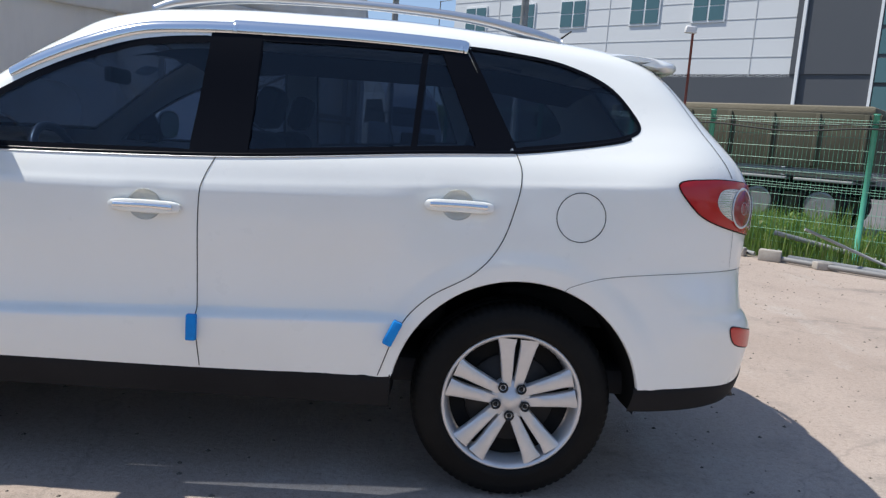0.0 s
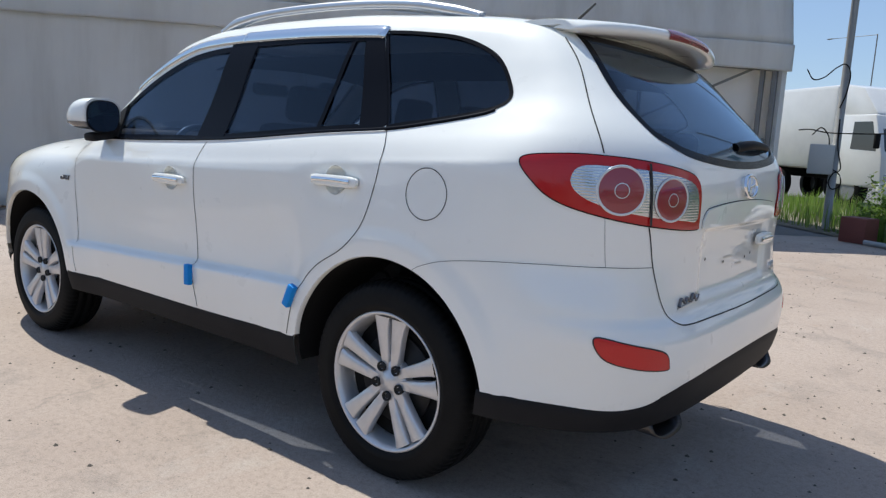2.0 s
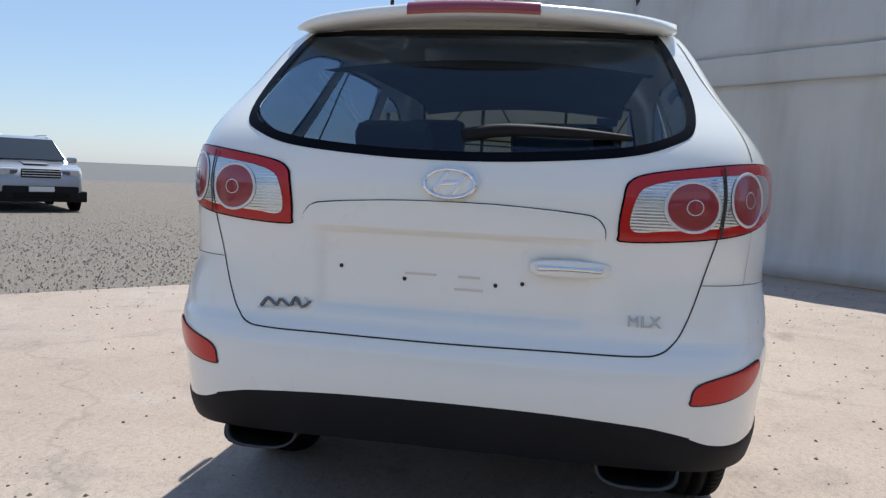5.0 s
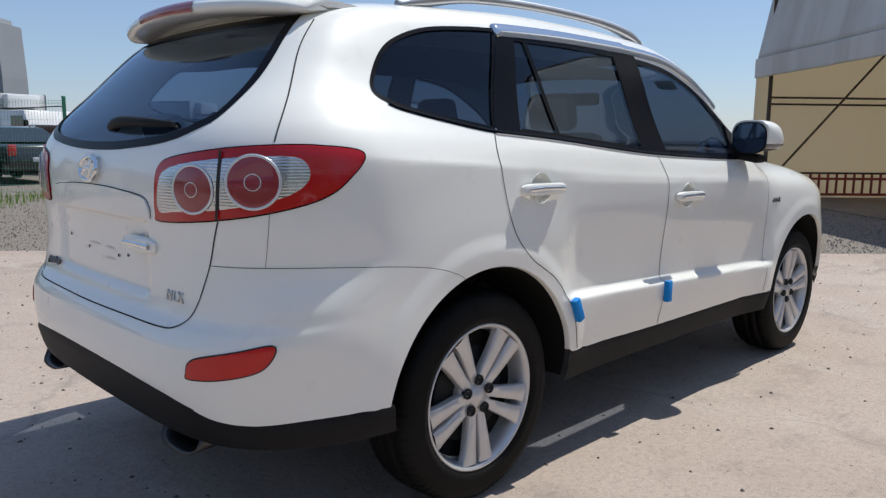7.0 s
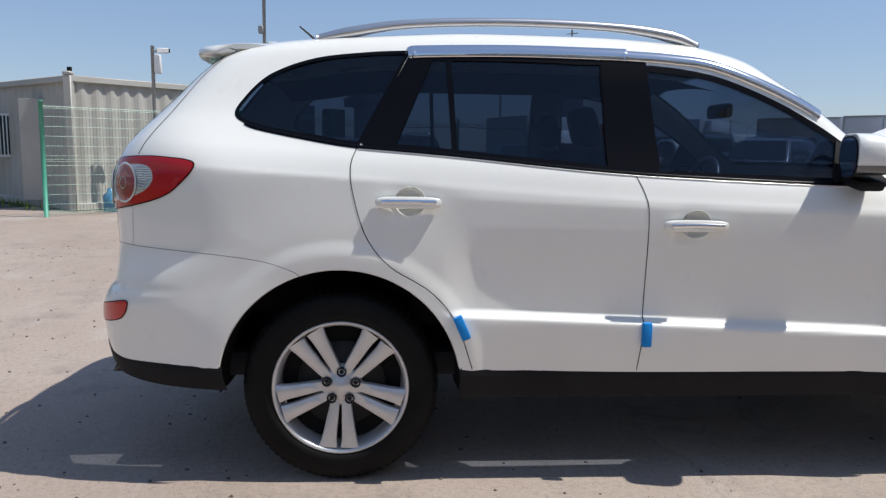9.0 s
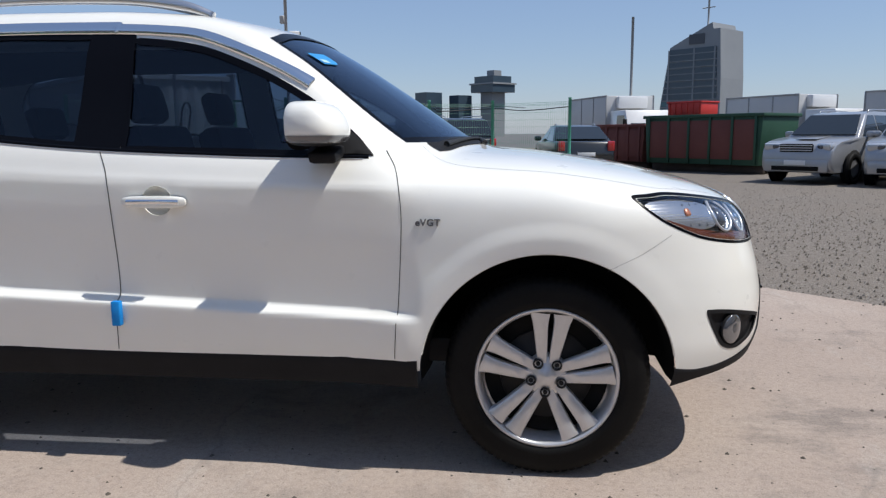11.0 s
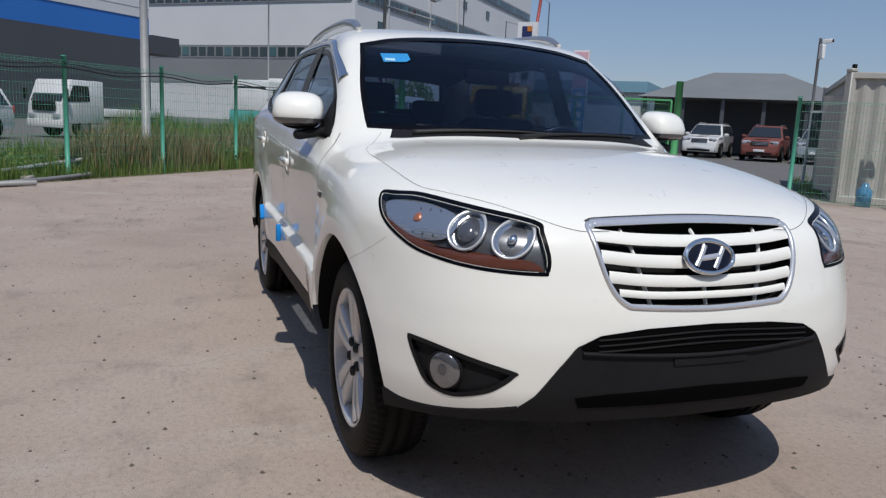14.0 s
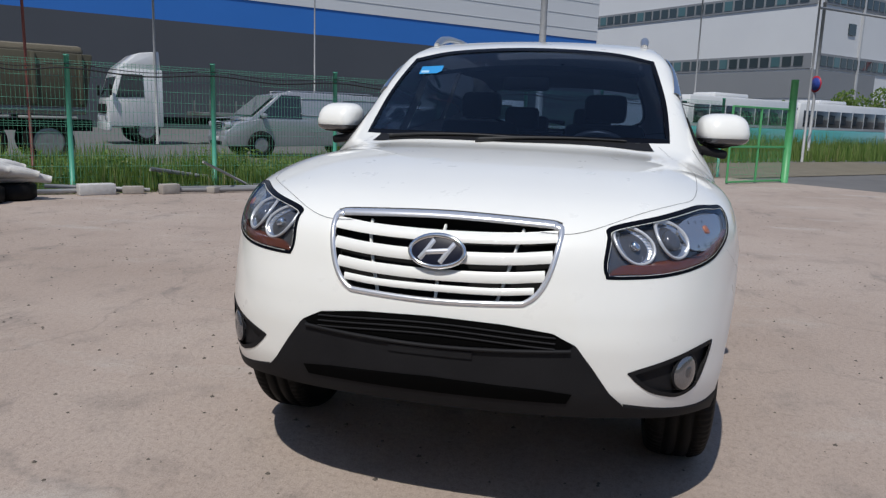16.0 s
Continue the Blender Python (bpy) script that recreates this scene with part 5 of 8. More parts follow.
def bar(name, a, b, size, mat, parent=None, label=""):
    """A square bar between two places in the yard's axes (u, n, z)."""
    a, b = Vector(at_site(*a)), Vector(at_site(*b))
    bm = bmesh.new()
    box_bm(bm, (size[0], size[1], (b - a).length), (0, 0, 0), min(size) * .12, segments=1)
    q = (b - a).to_track_quat("Z", "Y").to_matrix().to_4x4()
    bmesh.ops.transform(bm, matrix=Matrix.Translation((a + b) / 2) @ q, verts=bm.verts)
    return part(name, bm, mat, parent, label)


def pipe(name, line, radius, mat, parent=None, label="", sides=8, smooth=4):
    return tube(name, [at_site(*p) for p in line], radius, mat, parent, label, sides, smooth)


# steel gate frame of the shed
gate = tagged(thing("steel_gate_frame"), "grey steel sliding gate frame with diagonal braces on the shed", "gate")
for name, a, b, w in (("stile", (6.80, -4.75, .1), (6.80, -4.75, 2.62), .05), ("stile", (6.80, -6.75, .1), (6.80, -6.75, 2.62), .07), ("stile", (6.78, -6.95, .0), (6.78, -6.95, 2.75), .08),
                      ("top_rail", (6.80, -6.9, 2.6), (6.80, -4.7, 2.6), .05), ("mid_rail", (6.78, -6.9, 1.5), (6.78, -4.8, 1.56), .07), ("mid_rail", (6.80, -6.9, 1.42), (6.80, -4.8, 1.47), .04),
                      ("bottom_rail", (6.80, -6.9, .34), (6.80, -4.8, .40), .07), ("brace", (6.80, -4.8, 1.75), (6.80, -6.6, 2.6), .035), ("brace", (6.80, -4.8, 1.35), (6.80, -6.8, .42), .035)):
    bar(name, a, b, (w, w), STEEL, gate)
# door in the tarpaulin
door = tagged(thing("door_1"), "white metal service door in the tarpaulin wall", "door", kind="structure")
WHITE_METAL = mottled("dirty_white_metal", (0.68, 0.68, 0.67), (0.76, 0.76, 0.75), 2.5, 0.5, 0.05)
bm = bmesh.new()
box_bm(bm, (.06, .96, 1.98), (0, 0, 1.06), .01)
leaf = part("door_leaf", bm, WHITE_METAL, door)
leaf.matrix_local = site_pose(6.63, -3.85)
for a, b in (((6.6, -3.3, .05), (6.6, -3.3, 2.08)), ((6.6, -4.39, .05), (6.6, -4.39, 2.08)), ((6.6, -3.24, 2.11), (6.6, -4.45, 2.11))):
    bar("door_frame", a, b, (.06, .06), STEEL, door)
bar("door_hood", (6.52, -3.2, 2.18), (6.52, -4.5, 2.18), (.16, .03), STEEL, door)
bar("door_handle", (6.57, -4.26, 1.0), (6.57, -4.26, 1.16), (.03, .03), DARK, door)
# opening post and tarpaulin wall edge
pipe("shed_post", [(6.95, 4.85, 0), (6.95, 4.85, 5.5)], .06, DARK_STEEL, None)
tagged(bpy.data.objects["shed_post"], "dark steel post at the shed opening", "post")
# frame along the inner end wall
frame_in = tagged(thing("wall_frame"), "thin brown steel posts, rails and braces against tan canvas", "frame")
for u_ in (6.95, 9.92, 13.04, 16.16, 19.25):
    pipe("frame_post", [(u_, 12.15, 0), (u_, 12.15, 5.4)], .045, DARK_STEEL, frame_in)
for z_ in (2.02, 2.16, .55):
    pipe("frame_rail", [(6.9, 12.1, z_), (13, 12.1, z_ - .01), (19.3, 12.1, z_)], .022, DARK_STEEL, frame_in)
for u_ in (9.92, 16.16):
    for side in (-1, 1):
        pipe("frame_brace", [(u_, 12.1, 3.72), (u_ + side * 2.9, 12.1, .35)], .025, DARK_STEEL, frame_in)
for u_, n_, h_ in ((10.55, 8.48, 1.95), (10.98, 8.48, 2.22)):
    post = tagged(thing("car_lift_column"), "dark brown steel column of a car lift", "column", "lift columns")
    bar("column", (u_, n_, .05), (u_, n_, h_), (.22, .18), DARK_STEEL, post)
    bar("base_plate", (u_, n_, 0), (u_, n_, .05), (.45, .4), DARK_STEEL, post)
    bar("motor_box", (u_ - .22, n_, 1.25), (u_ - .22, n_, 1.82), (.24, .2), DARK_STEEL, post)
DARK_RED = mottled("red_brown_pole_paint", (0.15, 0.04, 0.035), (0.20, 0.06, 0.05), 5, 0.6, 0.1)
RACK_RED = mottled("dull_red_steel", (0.22, 0.03, 0.025), (0.30, 0.05, 0.04), 5, 0.6, 0.1)
rack = tagged(thing("low_rack"), "low dull-red steel rack along the canvas wall", "rack")
for z_ in (.45, .12):
    bar("rack_rail", (7.4, 11.6, z_), (10.8, 11.6, z_), (.06, .05), RACK_RED, rack)
for k in range(18):
    bar("rack_slat", (7.5 + k * .19, 11.6, .1), (7.5 + k * .19, 11.6, .55), (.05, .04), RACK_RED, rack)

# ---- green mesh fences ----
WIRE = make("green_coated_wire", (0.075, 0.25, 0.165), 0.4)
BRIGHT_WIRE = make("bright_green_coated_wire", (0.05, 0.30, 0.12), 0.5)
CABLE = make("black_cable", (0.012, 0.012, 0.013), 0.6)


def wire_panel(length, high, low=.05, dx=.055, rows=None, bend=True, r=.0028):
    """Verts and faces of a wire mesh panel in its own plane (x along, z up)."""
    verts, faces = [], []

    def rod(a, b):
        a, b = Vector(a), Vector(b)
        d = (b - a).normalized()
        p = d.cross(Vector((0, 1, 0))).normalized()
        base = len(verts)
        for c in (a, b):
            for t in (0, 2.094, 4.189):
                verts.append(tuple(c + (p * math.cos(t) + Vector((0, 1, 0)) * math.sin(t)) * r))
        faces.extend((base + i, base + (i + 1) % 3, base + 3 + (i + 1) % 3, base + 3 + i) for i in range(3))
    n = int(length / dx)
    for k in range(n + 1):
        x = length * k / n
        rod((x, .004, low), (x, .004, high))
    z = low
    while z < high:
        rod((0, -.002, z), (length, -.002, z))
        z += .165
    if bend:
        for zz in (low + .02, high * .5, high - .05):
            for o in (.035, .0):
                rod((0, -.03 if o else -.002, zz + o), (length, -.03 if o else -.002, zz + o))
    return verts, faces


def mesh_fence(name, posts, high, mat, wire, label, group="", r=.037, cable=False):
    fence = tagged(thing(name), label, "fence")
    for u_, n_ in posts:
        pipe("post", [(u_, n_, -.05), (u_, n_, high)], r, mat, fence, sides=10)
        pipe("post_cap", [(u_, n_, high), (u_, n_, high + .02)], r * 1.15, mat, fence, sides=10)
    for (ua, na), (ub, nb) in zip(posts, posts[1:]):
        length = math.hypot(ub - ua, nb - na)
        v_, f_ = wire_panel(length, high - .06)
        m = Matrix.Translation(at_site(ua, na)) @ pose(0, 0, 0, 0, 0, SITE + math.degrees(math.atan2(nb - na, ub - ua)))
        tagged(mesh_of("wire_panel", [tuple(m @ Vector(v)) for v in v_], f_, wire, fence, smooth=False), kind="stuff")
    if cable:
        line = []
        for (ua, na), (ub, nb) in zip(posts, posts[1:]):
            line += [(ua, na + .05, high - .18), ((ua + ub) / 2, na + .05, high - .25)]
        pipe("cable", line + [(posts[-1][0], posts[-1][1] + .05, high - .18)], .012, CABLE, fence, "black cable along the fence", sides=6, smooth=5)
        pipe("cable", [(a, b, c + .06) for a, b, c in line], .007, CABLE, fence, sides=6, smooth=5)
    return fence


mesh_fence("road_fence", [(u_, -9.08) for u_ in (6.5, 4.34, 2.6, 1.3, -.83, -3.0, -5.2, -7.38, -9.58, -11.85, -13.95)], 2.0, GREEN, WIRE, "green wire-mesh fence with round posts and black cable", cable=True)
mesh_fence("yard_fence", [(-12.36, 6.43), (-11.33, 6.46), (-11.0, 8.13), (-10.75, 10.0), (-10.0, 11.4), (-7.9, 11.8)], 2.0, GREEN, WIRE, "green wire-mesh fence round a car store", cable=True)
mesh_fence("container_fence", [(-11.65, 2.15), (-11.25, 5.8)], 1.95, GREEN, WIRE, "green wire-mesh fence beside a container")


def framed_gate(name, a, b, high, label, rails=(.05, .85), mat=BRIGHT_GREEN):
    gate = tagged(thing(name), label, "gate")
    (ua, na), (ub, nb) = a, b
    length = math.hypot(ub - ua, nb - na)
    k = max(2, int(length / 1.1) + 1)
    for i in range(k):
        f = i / (k - 1)
        bar("upright", (ua + (ub - ua) * f, na + (nb - na) * f, .03), (ua + (ub - ua) * f, na + (nb - na) * f, high), (.045, .045), mat, gate)
    for z_ in (*rails, high):
        bar("rail", (ua, na, z_), (ub, nb, z_), (.045, .045), mat, gate)
    v_, f_ = wire_panel(length, high, bend=False)
    m = Matrix.Translation(at_site(ua, na)) @ pose(0, 0, 0, 0, 0, SITE + math.degrees(math.atan2(nb - na, ub - ua)))
    tagged(mesh_of("wire_panel", [tuple(m @ Vector(v)) for v in v_], f_, BRIGHT_WIRE, gate, smooth=False), kind="stuff")
    return gate


framed_gate("sliding_gate", (-13.95, -3.75), (-14.85, -.50), 1.95, "bright green framed wire-mesh sliding gate, half open")
framed_gate("swing_gate", (-11.9, -7.3), (-14.1, -7.35), 1.75, "bright green wire-mesh gate leaf standing open")
for u_, n_, h_ in ((-14.15, -7.3, 2.45), (-14.9, -.35, 2.4)):
    tagged(pipe("gate_post", [(u_, n_, 0), (u_, n_, h_)], .085, BRIGHT_GREEN, None, sides=12), "tall bright green steel gate post", "post", "gate posts")
framed_gate("wicket_gate", (-12.15, 5.66), (-11.21, 5.92), 1.95, "bright green wire-mesh wicket gate")
GALV = mottled("galvanised_steel", (0.28, 0.285, 0.29), (0.36, 0.36, 0.355), 6, 0.6, 0.05, 0.2)


def street_lamp(u_, n_, h_, arm, turn, r=.055, label="grey galvanised street lamp with a long arm", head=True):
    lamp = tagged(thing("street_lamp"), label, "lamp", "street lamps")
    pipe("pole", [(u_, n_, 0), (u_, n_, h_)], [r, r * .7], GALV, lamp, sides=10)
    if arm:
        c, s_ = math.cos(radians(turn)), math.sin(radians(turn))
        pipe("arm", [(u_, n_, h_ - .05), (u_ + c * arm, n_ + s_ * arm, h_ + .05 * arm)], r * .45, GALV, lamp, sides=8)
        if head:
            bar("head", (u_ + c * arm, n_ + s_ * arm, h_ + .05 * arm), (u_ + c * (arm + .6), n_ + s_ * (arm + .6), h_ + .05 * arm + .02), (.18, .07), STEEL, lamp)
    return lamp


for row in ((-16.74, -41.5, 15, 1.2, 180), (-3.55, -25.4, 6.2, .9, 15), (7.7, -13, 7.5, 0, 0, .11), (-11.7, -13.73, 9, 0, 0, .115), (-25.9, -14, 6.9, 6, 185), (34.8, -40, 11.2, 5, 180), (46.6, -40, 10.7, 5, 0), (38.8, -40, 7, 3, 0), (36, -48, 6, 0, 0),
            (-40, -16, 9, 3, 180), (-52, -14, 10.2, 4, 0), (-34, -26, 10, 3, 0), (-60, -20, 10, 4, 180)):
    street_lamp(*row)


def camera_pole(u_, n_, h_, cam_z, box_z, label):
    pole = tagged(thing("camera_pole"), label, "pole", "camera poles")
    pipe("pole", [(u_, n_, 0), (u_, n_, h_)], .035, GALV, pole)
    bar("bracket", (u_, n_, cam_z), (u_ + .05, n_ + .16, cam_z), (.03, .03), GALV, pole)
    camera_ = bar("camera", (u_ + .02, n_ + .06, cam_z + .02), (u_ + .10, n_ + .26, cam_z + .03), (.09, .09), WHITE_METAL, pole, "white camera head")
    bar("camera_eye", (u_ + .10, n_ + .26, cam_z + .03), (u_ + .11, n_ + .285, cam_z + .031), (.07, .07), DARK, camera_)
    if box_z:
        bar("control_box", (u_ + .06, n_ + .03, box_z), (u_ + .06, n_ + .03, box_z + .46), (.16, .13), DARK, pole, "black control box")
        bar("small_box", (u_ - .03, n_ - .06, cam_z + .22), (u_ - .03, n_ - .06, cam_z + .38), (.10, .10), GALV, pole)
    else:
        bar("hanging_unit", (u_ + .07, n_ + .06, cam_z - .40), (u_ + .07, n_ + .06, cam_z - .06), (.12, .10), WHITE_METAL, pole, "white unit below the camera")
    return pole


camera_pole(-16.9, 2.63, 3.62, 3.52, 0, "thin steel pole with a white camera")
camera_pole(-11.48, 4.11, 3.06, 2.96, 0, "thin steel pole with a white camera beside a container")
camera_pole(-11.31, 6.52, 4.9, 3.34, 2.28, "tall steel pole with a camera and black box")

red_pole = tagged(thing("camera_pole"), "red-brown steel pole with a white camera by the fence", "pole", "camera poles")
pipe("pole", [(1.80, -9.2, 0), (1.82, -9.2, 3.15)], .020, DARK_RED, red_pole)
bar("camera", (1.77, -9.2, 3.17), (1.90, -9.1, 3.18), (.09, .10), WHITE_METAL, red_pole, "white camera head")

# ---- containers and buildings ----
CREAM = mottled("cream_container_paint", (0.50, 0.49, 0.45), (0.40, 0.38, 0.34), 1.5, 0.5, 0.05)
WINDOW_DARK = make("dark_window_pane", (0.03, 0.045, 0.05), 0.06, 0, 0.5)
WINDOW_GREEN = make("green_grey_window_pane", (0.06, 0.13, 0.14), 0.08, 0, 0.5)
FRAME_WHITE = make("white_window_frame", (0.72, 0.73, 0.73), 0.5)


def corrugated(u0, n0, u1, n1, z0, z1, mat, parent, name="corrugated_side", pitch=.28, deep=.04):
    """A pressed steel wall between two plan points."""
    a, b = Vector((u0, n0)), Vector((u1, n1))
    d = (b - a).normalized()
    out = Vector((d.y, -d.x))
    length, verts = (b - a).length, []
    s, k = 0.0, 0
    while s < length:
        for off, step in ((0, .09), (deep, .05), (deep, .09), (0, .05)):
            p = a + d * min(s, length) + out * -off
            verts += [at_site(p.x, p.y, z0), at_site(p.x, p.y, z1)]
            s += pitch * step / .28
    return mesh_of(name, verts, grid_faces(len(verts) // 2, 2), mat, parent, smooth=False)


def container(u0, u1, n0, n1, high, label):
    box_ob = tagged(thing("shipping_container"), label, "container")
    for a in ((u1, n0, u1, n1), (u0, n1, u0, n0), (u1, n1, u0, n1), (u0, n0, u1, n0)):
        corrugated(*a, .12, high - .1, CREAM, box_ob)
    for z_, w in ((.07, .14), (high - .06, .12)):
        for a, b in (((u0, n0), (u1, n0)), ((u1, n0), (u1, n1)), ((u1, n1), (u0, n1)), ((u0, n1), (u0, n0))):
            bar("frame_rail", (*a, z_), (*b, z_), (w, w), CREAM, box_ob)
    for a in ((u0, n0), (u1, n0), (u1, n1), (u0, n1)):
        bar("corner_post", (*a, 0), (*a, high), (.15, .15), CREAM, box_ob)
        bar("corner_casting", (*a, high), (*a, high + .07), (.16, .16), CREAM, box_ob)
    bm = bmesh.new()
    box_bm(bm, (u1 - u0, n1 - n0, .05))
    ob = part("container_roof", bm, CREAM, box_ob)
    ob.matrix_local = site_pose((u0 + u1) / 2, (n0 + n1) / 2, high - .02)
    return box_ob


site_box = container(-18.55, -12.5, 3.02, 5.78, 2.49, "cream corrugated steel container used as a site office")
win = bar("window", (-15.4, 2.95, .95), (-15.4, 2.95, 1.85), (1.1, .05), FRAME_WHITE, site_box, "small barred window")
bar("pane", (-15.4, 2.935, 1.0), (-15.4, 2.935, 1.8), (.98, .04), WINDOW_DARK, win)
for k in range(5):
    bar("window_bar", (-15.75 + .18 * k, 2.89, .98), (-15.75 + .18 * k, 2.89, 1.82), (.02, .02), FRAME_WHITE, win)
bar("container_door", (-13.6, 2.99, .15), (-13.6, 2.99, 2.1), (.85, .04), CREAM, site_box, "plain container door")
bar("door_bolt", (-12.42, 5.52, .15), (-12.42, 5.52, 2.4), (.035, .035), DARK_STEEL, site_box, "dark locking rod")
bar("corner_lamp", (-12.5, 3.05, 2.56), (-12.5, 3.05, 2.64), (.07, .07), DARK, site_box)
pipe("hanging_hose", [(-11.42, 4.16, .35), (-11.36, 4.02, .7), (-11.40, 4.13, 1.2), (-11.38, 4.20, 1.75), (-11.38, 4.30, 1.86), (-11.38, 4.36, 1.7), (-11.40, 4.30, 1.2), (-11.36, 4.36, .6), (-11.4, 4.2, .2)], .02, CABLE, site_box, "black hose looped on the pole", smooth=8)
pipe("wall_cable", [(-12.46, 5.80, 2.56), (-12.2, 5.95, 2.35), (-11.6, 6.15, 2.05), (-11.36, 6.44, 1.93)], .009, CABLE, site_box, "thin black cable to the fence", sides=6)

BLD_WHITE = mottled("white_wall_panel", (0.60, 0.61, 0.62), (0.66, 0.67, 0.67), 0.1, 0.6, 0)
BLD_GREY = mottled("dark_grey_wall_panel", (0.060, 0.065, 0.075), (0.075, 0.08, 0.09), 0.1, 0.55, 0)
BLD_MID = mottled("mid_grey_wall_panel", (0.20, 0.21, 0.22), (0.24, 0.25, 0.26), 0.1, 0.6, 0)
BLD_BLUE = mottled("strong_blue_wall_panel", (0.025, 0.15, 0.48), (0.03, 0.17, 0.54), 0.1, 0.5, 0)
JOINT = make("panel_joint", (0.45, 0.46, 0.47), 0.7)


def slab(name, u0, u1, n0, n1, z0, z1, mat, parent, label="", bevel=0.0):
    bm = bmesh.new()
    box_bm(bm, (abs(u1 - u0), abs(n1 - n0), z1 - z0), (0, 0, 0), bevel)
    ob = part(name, bm, mat, parent, label, smooth=bool(bevel))
    if parent is not None:
        ob.matrix_parent_inverse = parent.matrix_basis.inverted()
    ob.matrix_basis = site_pose((u0 + u1) / 2, (n0 + n1) / 2, (z0 + z1) / 2)
    return ob


depot = tagged(thing("warehouse"), "large warehouse with dark grey, blue and white wall panels", "building")
slab("wall", -49.3, 42, -90, -50, 0, 7.1, BLD_GREY, depot, "dark grey lower wall")
slab("blue_band", -49.3, 6.2, -89.9, -50.06, 7.1, 9.0, BLD_BLUE, depot, "blue wall band")
slab("wall", -49.3, 6.2, -90, -50, 9.0, 19, BLD_WHITE, depot, "white upper wall")
slab("wall", 6.2, 12.9, -90, -49.9, 7.1, 19, BLD_GREY, depot, "dark grey stair tower")
slab("wall", 12.9, 42, -90, -50, 6.9, 19, BLD_WHITE, depot, "white upper wall")
slab("roof", -49.5, 42.2, -90, -49.7, 19, 19.4, BLD_MID, depot)
for k in range(8):
    z_ = 3.2 + k * 1.7
    pane = slab("stair_window", 6.7, 7.9, -49.95, -49.84, z_, z_ + 1.45, WINDOW_GREEN, depot)
for u_ in (6.55, 8.05):
    slab("stair_window_frame", u_ - .08, u_ + .08, -50, -49.8, 2.8, 17, FRAME_WHITE, depot)
for u_ in (18.8, 23.6, 29.7, 34.5, 39.5):
    for z_ in (10.7, 15.2):
        w = slab("window", u_ - 1.2, u_ + 1.2, -50.0, -49.9, z_ - .1, z_ + 2.1, FRAME_WHITE, depot)
        for du in (-.58, .58):
            for dz in (.5, 1.5):
                slab("pane", u_ + du - .5, u_ + du + .5, -49.9, -49.86, z_ + dz - .46, z_ + dz + .46, WINDOW_GREEN, w)
for z_ in [8.2 + 1.25 * k for k in range(9)]:
    slab("panel_joint", 12.95, 42, -50, -49.975, z_, z_ + .05, JOINT, depot)
    slab("panel_joint", -49.3, 6.1, -50, -49.975, z_ + 1.6, z_ + 1.65, JOINT, depot)
for u_ in (15.5, 26.5, 37.0):
    slab("panel_joint", u_, u_ + .06, -50, -49.97, 6.9, 19, JOINT, depot)
slab("downpipe", 12.3, 12.5, -49.9, -49.7, 0, 19, FRAME_WHITE, depot)
slab("entrance_canopy", -52.5, -49.2, -52, -49.5, 6.0, 7.6, BLD_GREY, depot)

block = tagged(thing("factory_block"), "white multi-storey factory with long bands of windows", "building")
slab("wall", -166, -86, -96, -50, 0, 30, BLD_WHITE, block)
slab("wall", -100, -85.9, -96, -49.9, 5.2, 8.6, BLD_MID, block, "grey lower panel")
slab("roof_edge", -166.2, -85.8, -96, -49.8, 30, 30.5, BLD_MID, block)
for z_ in (9.7, 17.3, 24.9):
    band = slab("window_band", -165, -86.5, -50, -49.85, z_ - .9, z_ + .9, BLD_MID, block)
    for k in range(52):
        slab("pane", -164.5 + k * 1.5, -164.5 + k * 1.5 + 1.2, -49.85, -49.78, z_ - .6, z_ + .6, WINDOW_DARK if k % 7 else WINDOW_GREEN, band)
    band = slab("window_band", -86, -85.85, -95, -50.5, z_ - .9, z_ + .9, BLD_MID, block)
    for k in range(28):
        slab("pane", -85.85, -85.78, -94.6 + k * 1.55, -94.6 + k * 1.55 + 1.2, z_ - .6, z_ + .6, WINDOW_DARK if k % 5 else WINDOW_GREEN, band)
for u_ in (-94, -104, -114, -126, -138):
    for z_ in (13.2, 21):
        slab("small_window", u_, u_ + 1.6, -50, -49.85, z_, z_ + 1.4, WINDOW_DARK, block)
for u_ in (-95.5, -110, -122):
    slab("downpipe", u_, u_ + .3, -50, -49.7, 0, 30, JOINT, block)

# dealer's hall with a hipped roof
hall = tagged(thing("low_hall"), "low open hall with a grey hipped roof", "building")
ROOF_GREY = mottled("grey_sheet_roof", (0.15, 0.16, 0.16), (0.19, 0.20, 0.20), 0.4, 0.6, 0)
hv_ = [at_site(*p) for p in ((-40, -5.2, 3.1), (-40, 6.0, 3.1), (-52, 6.0, 3.1), (-52, -5.2, 3.1), (-46, -1.6, 4.9), (-46, 2.4, 4.9))]
mesh_of("roof", hv_, [(0, 1, 5, 4), (1, 2, 5), (2, 3, 4, 5), (3, 0, 4), (3, 2, 1, 0)], ROOF_GREY, hall, smooth=False)
slab("wall", -51.5, -44.5, -4.8, 5.6, 0, 3.1, BLD_GREY, hall)
for k in range(6):
    slab("post", -40.5, -40.3, -4.9 + 2.1 * k, -4.7 + 2.1 * k, 0, 3.1, BLD_GREY, hall)
low = tagged(thing("low_building"), "low white building with a pale blue roof", "building")
slab("wall", -62, -47, -14, -6, 0, 3.6, BLD_WHITE, low)
slab("roof", -62.4, -46.6, -14.4, -5.6, 3.6, 4.3, make("pale_blue_roof", (0.18, 0.34, 0.42), 0.6), low)


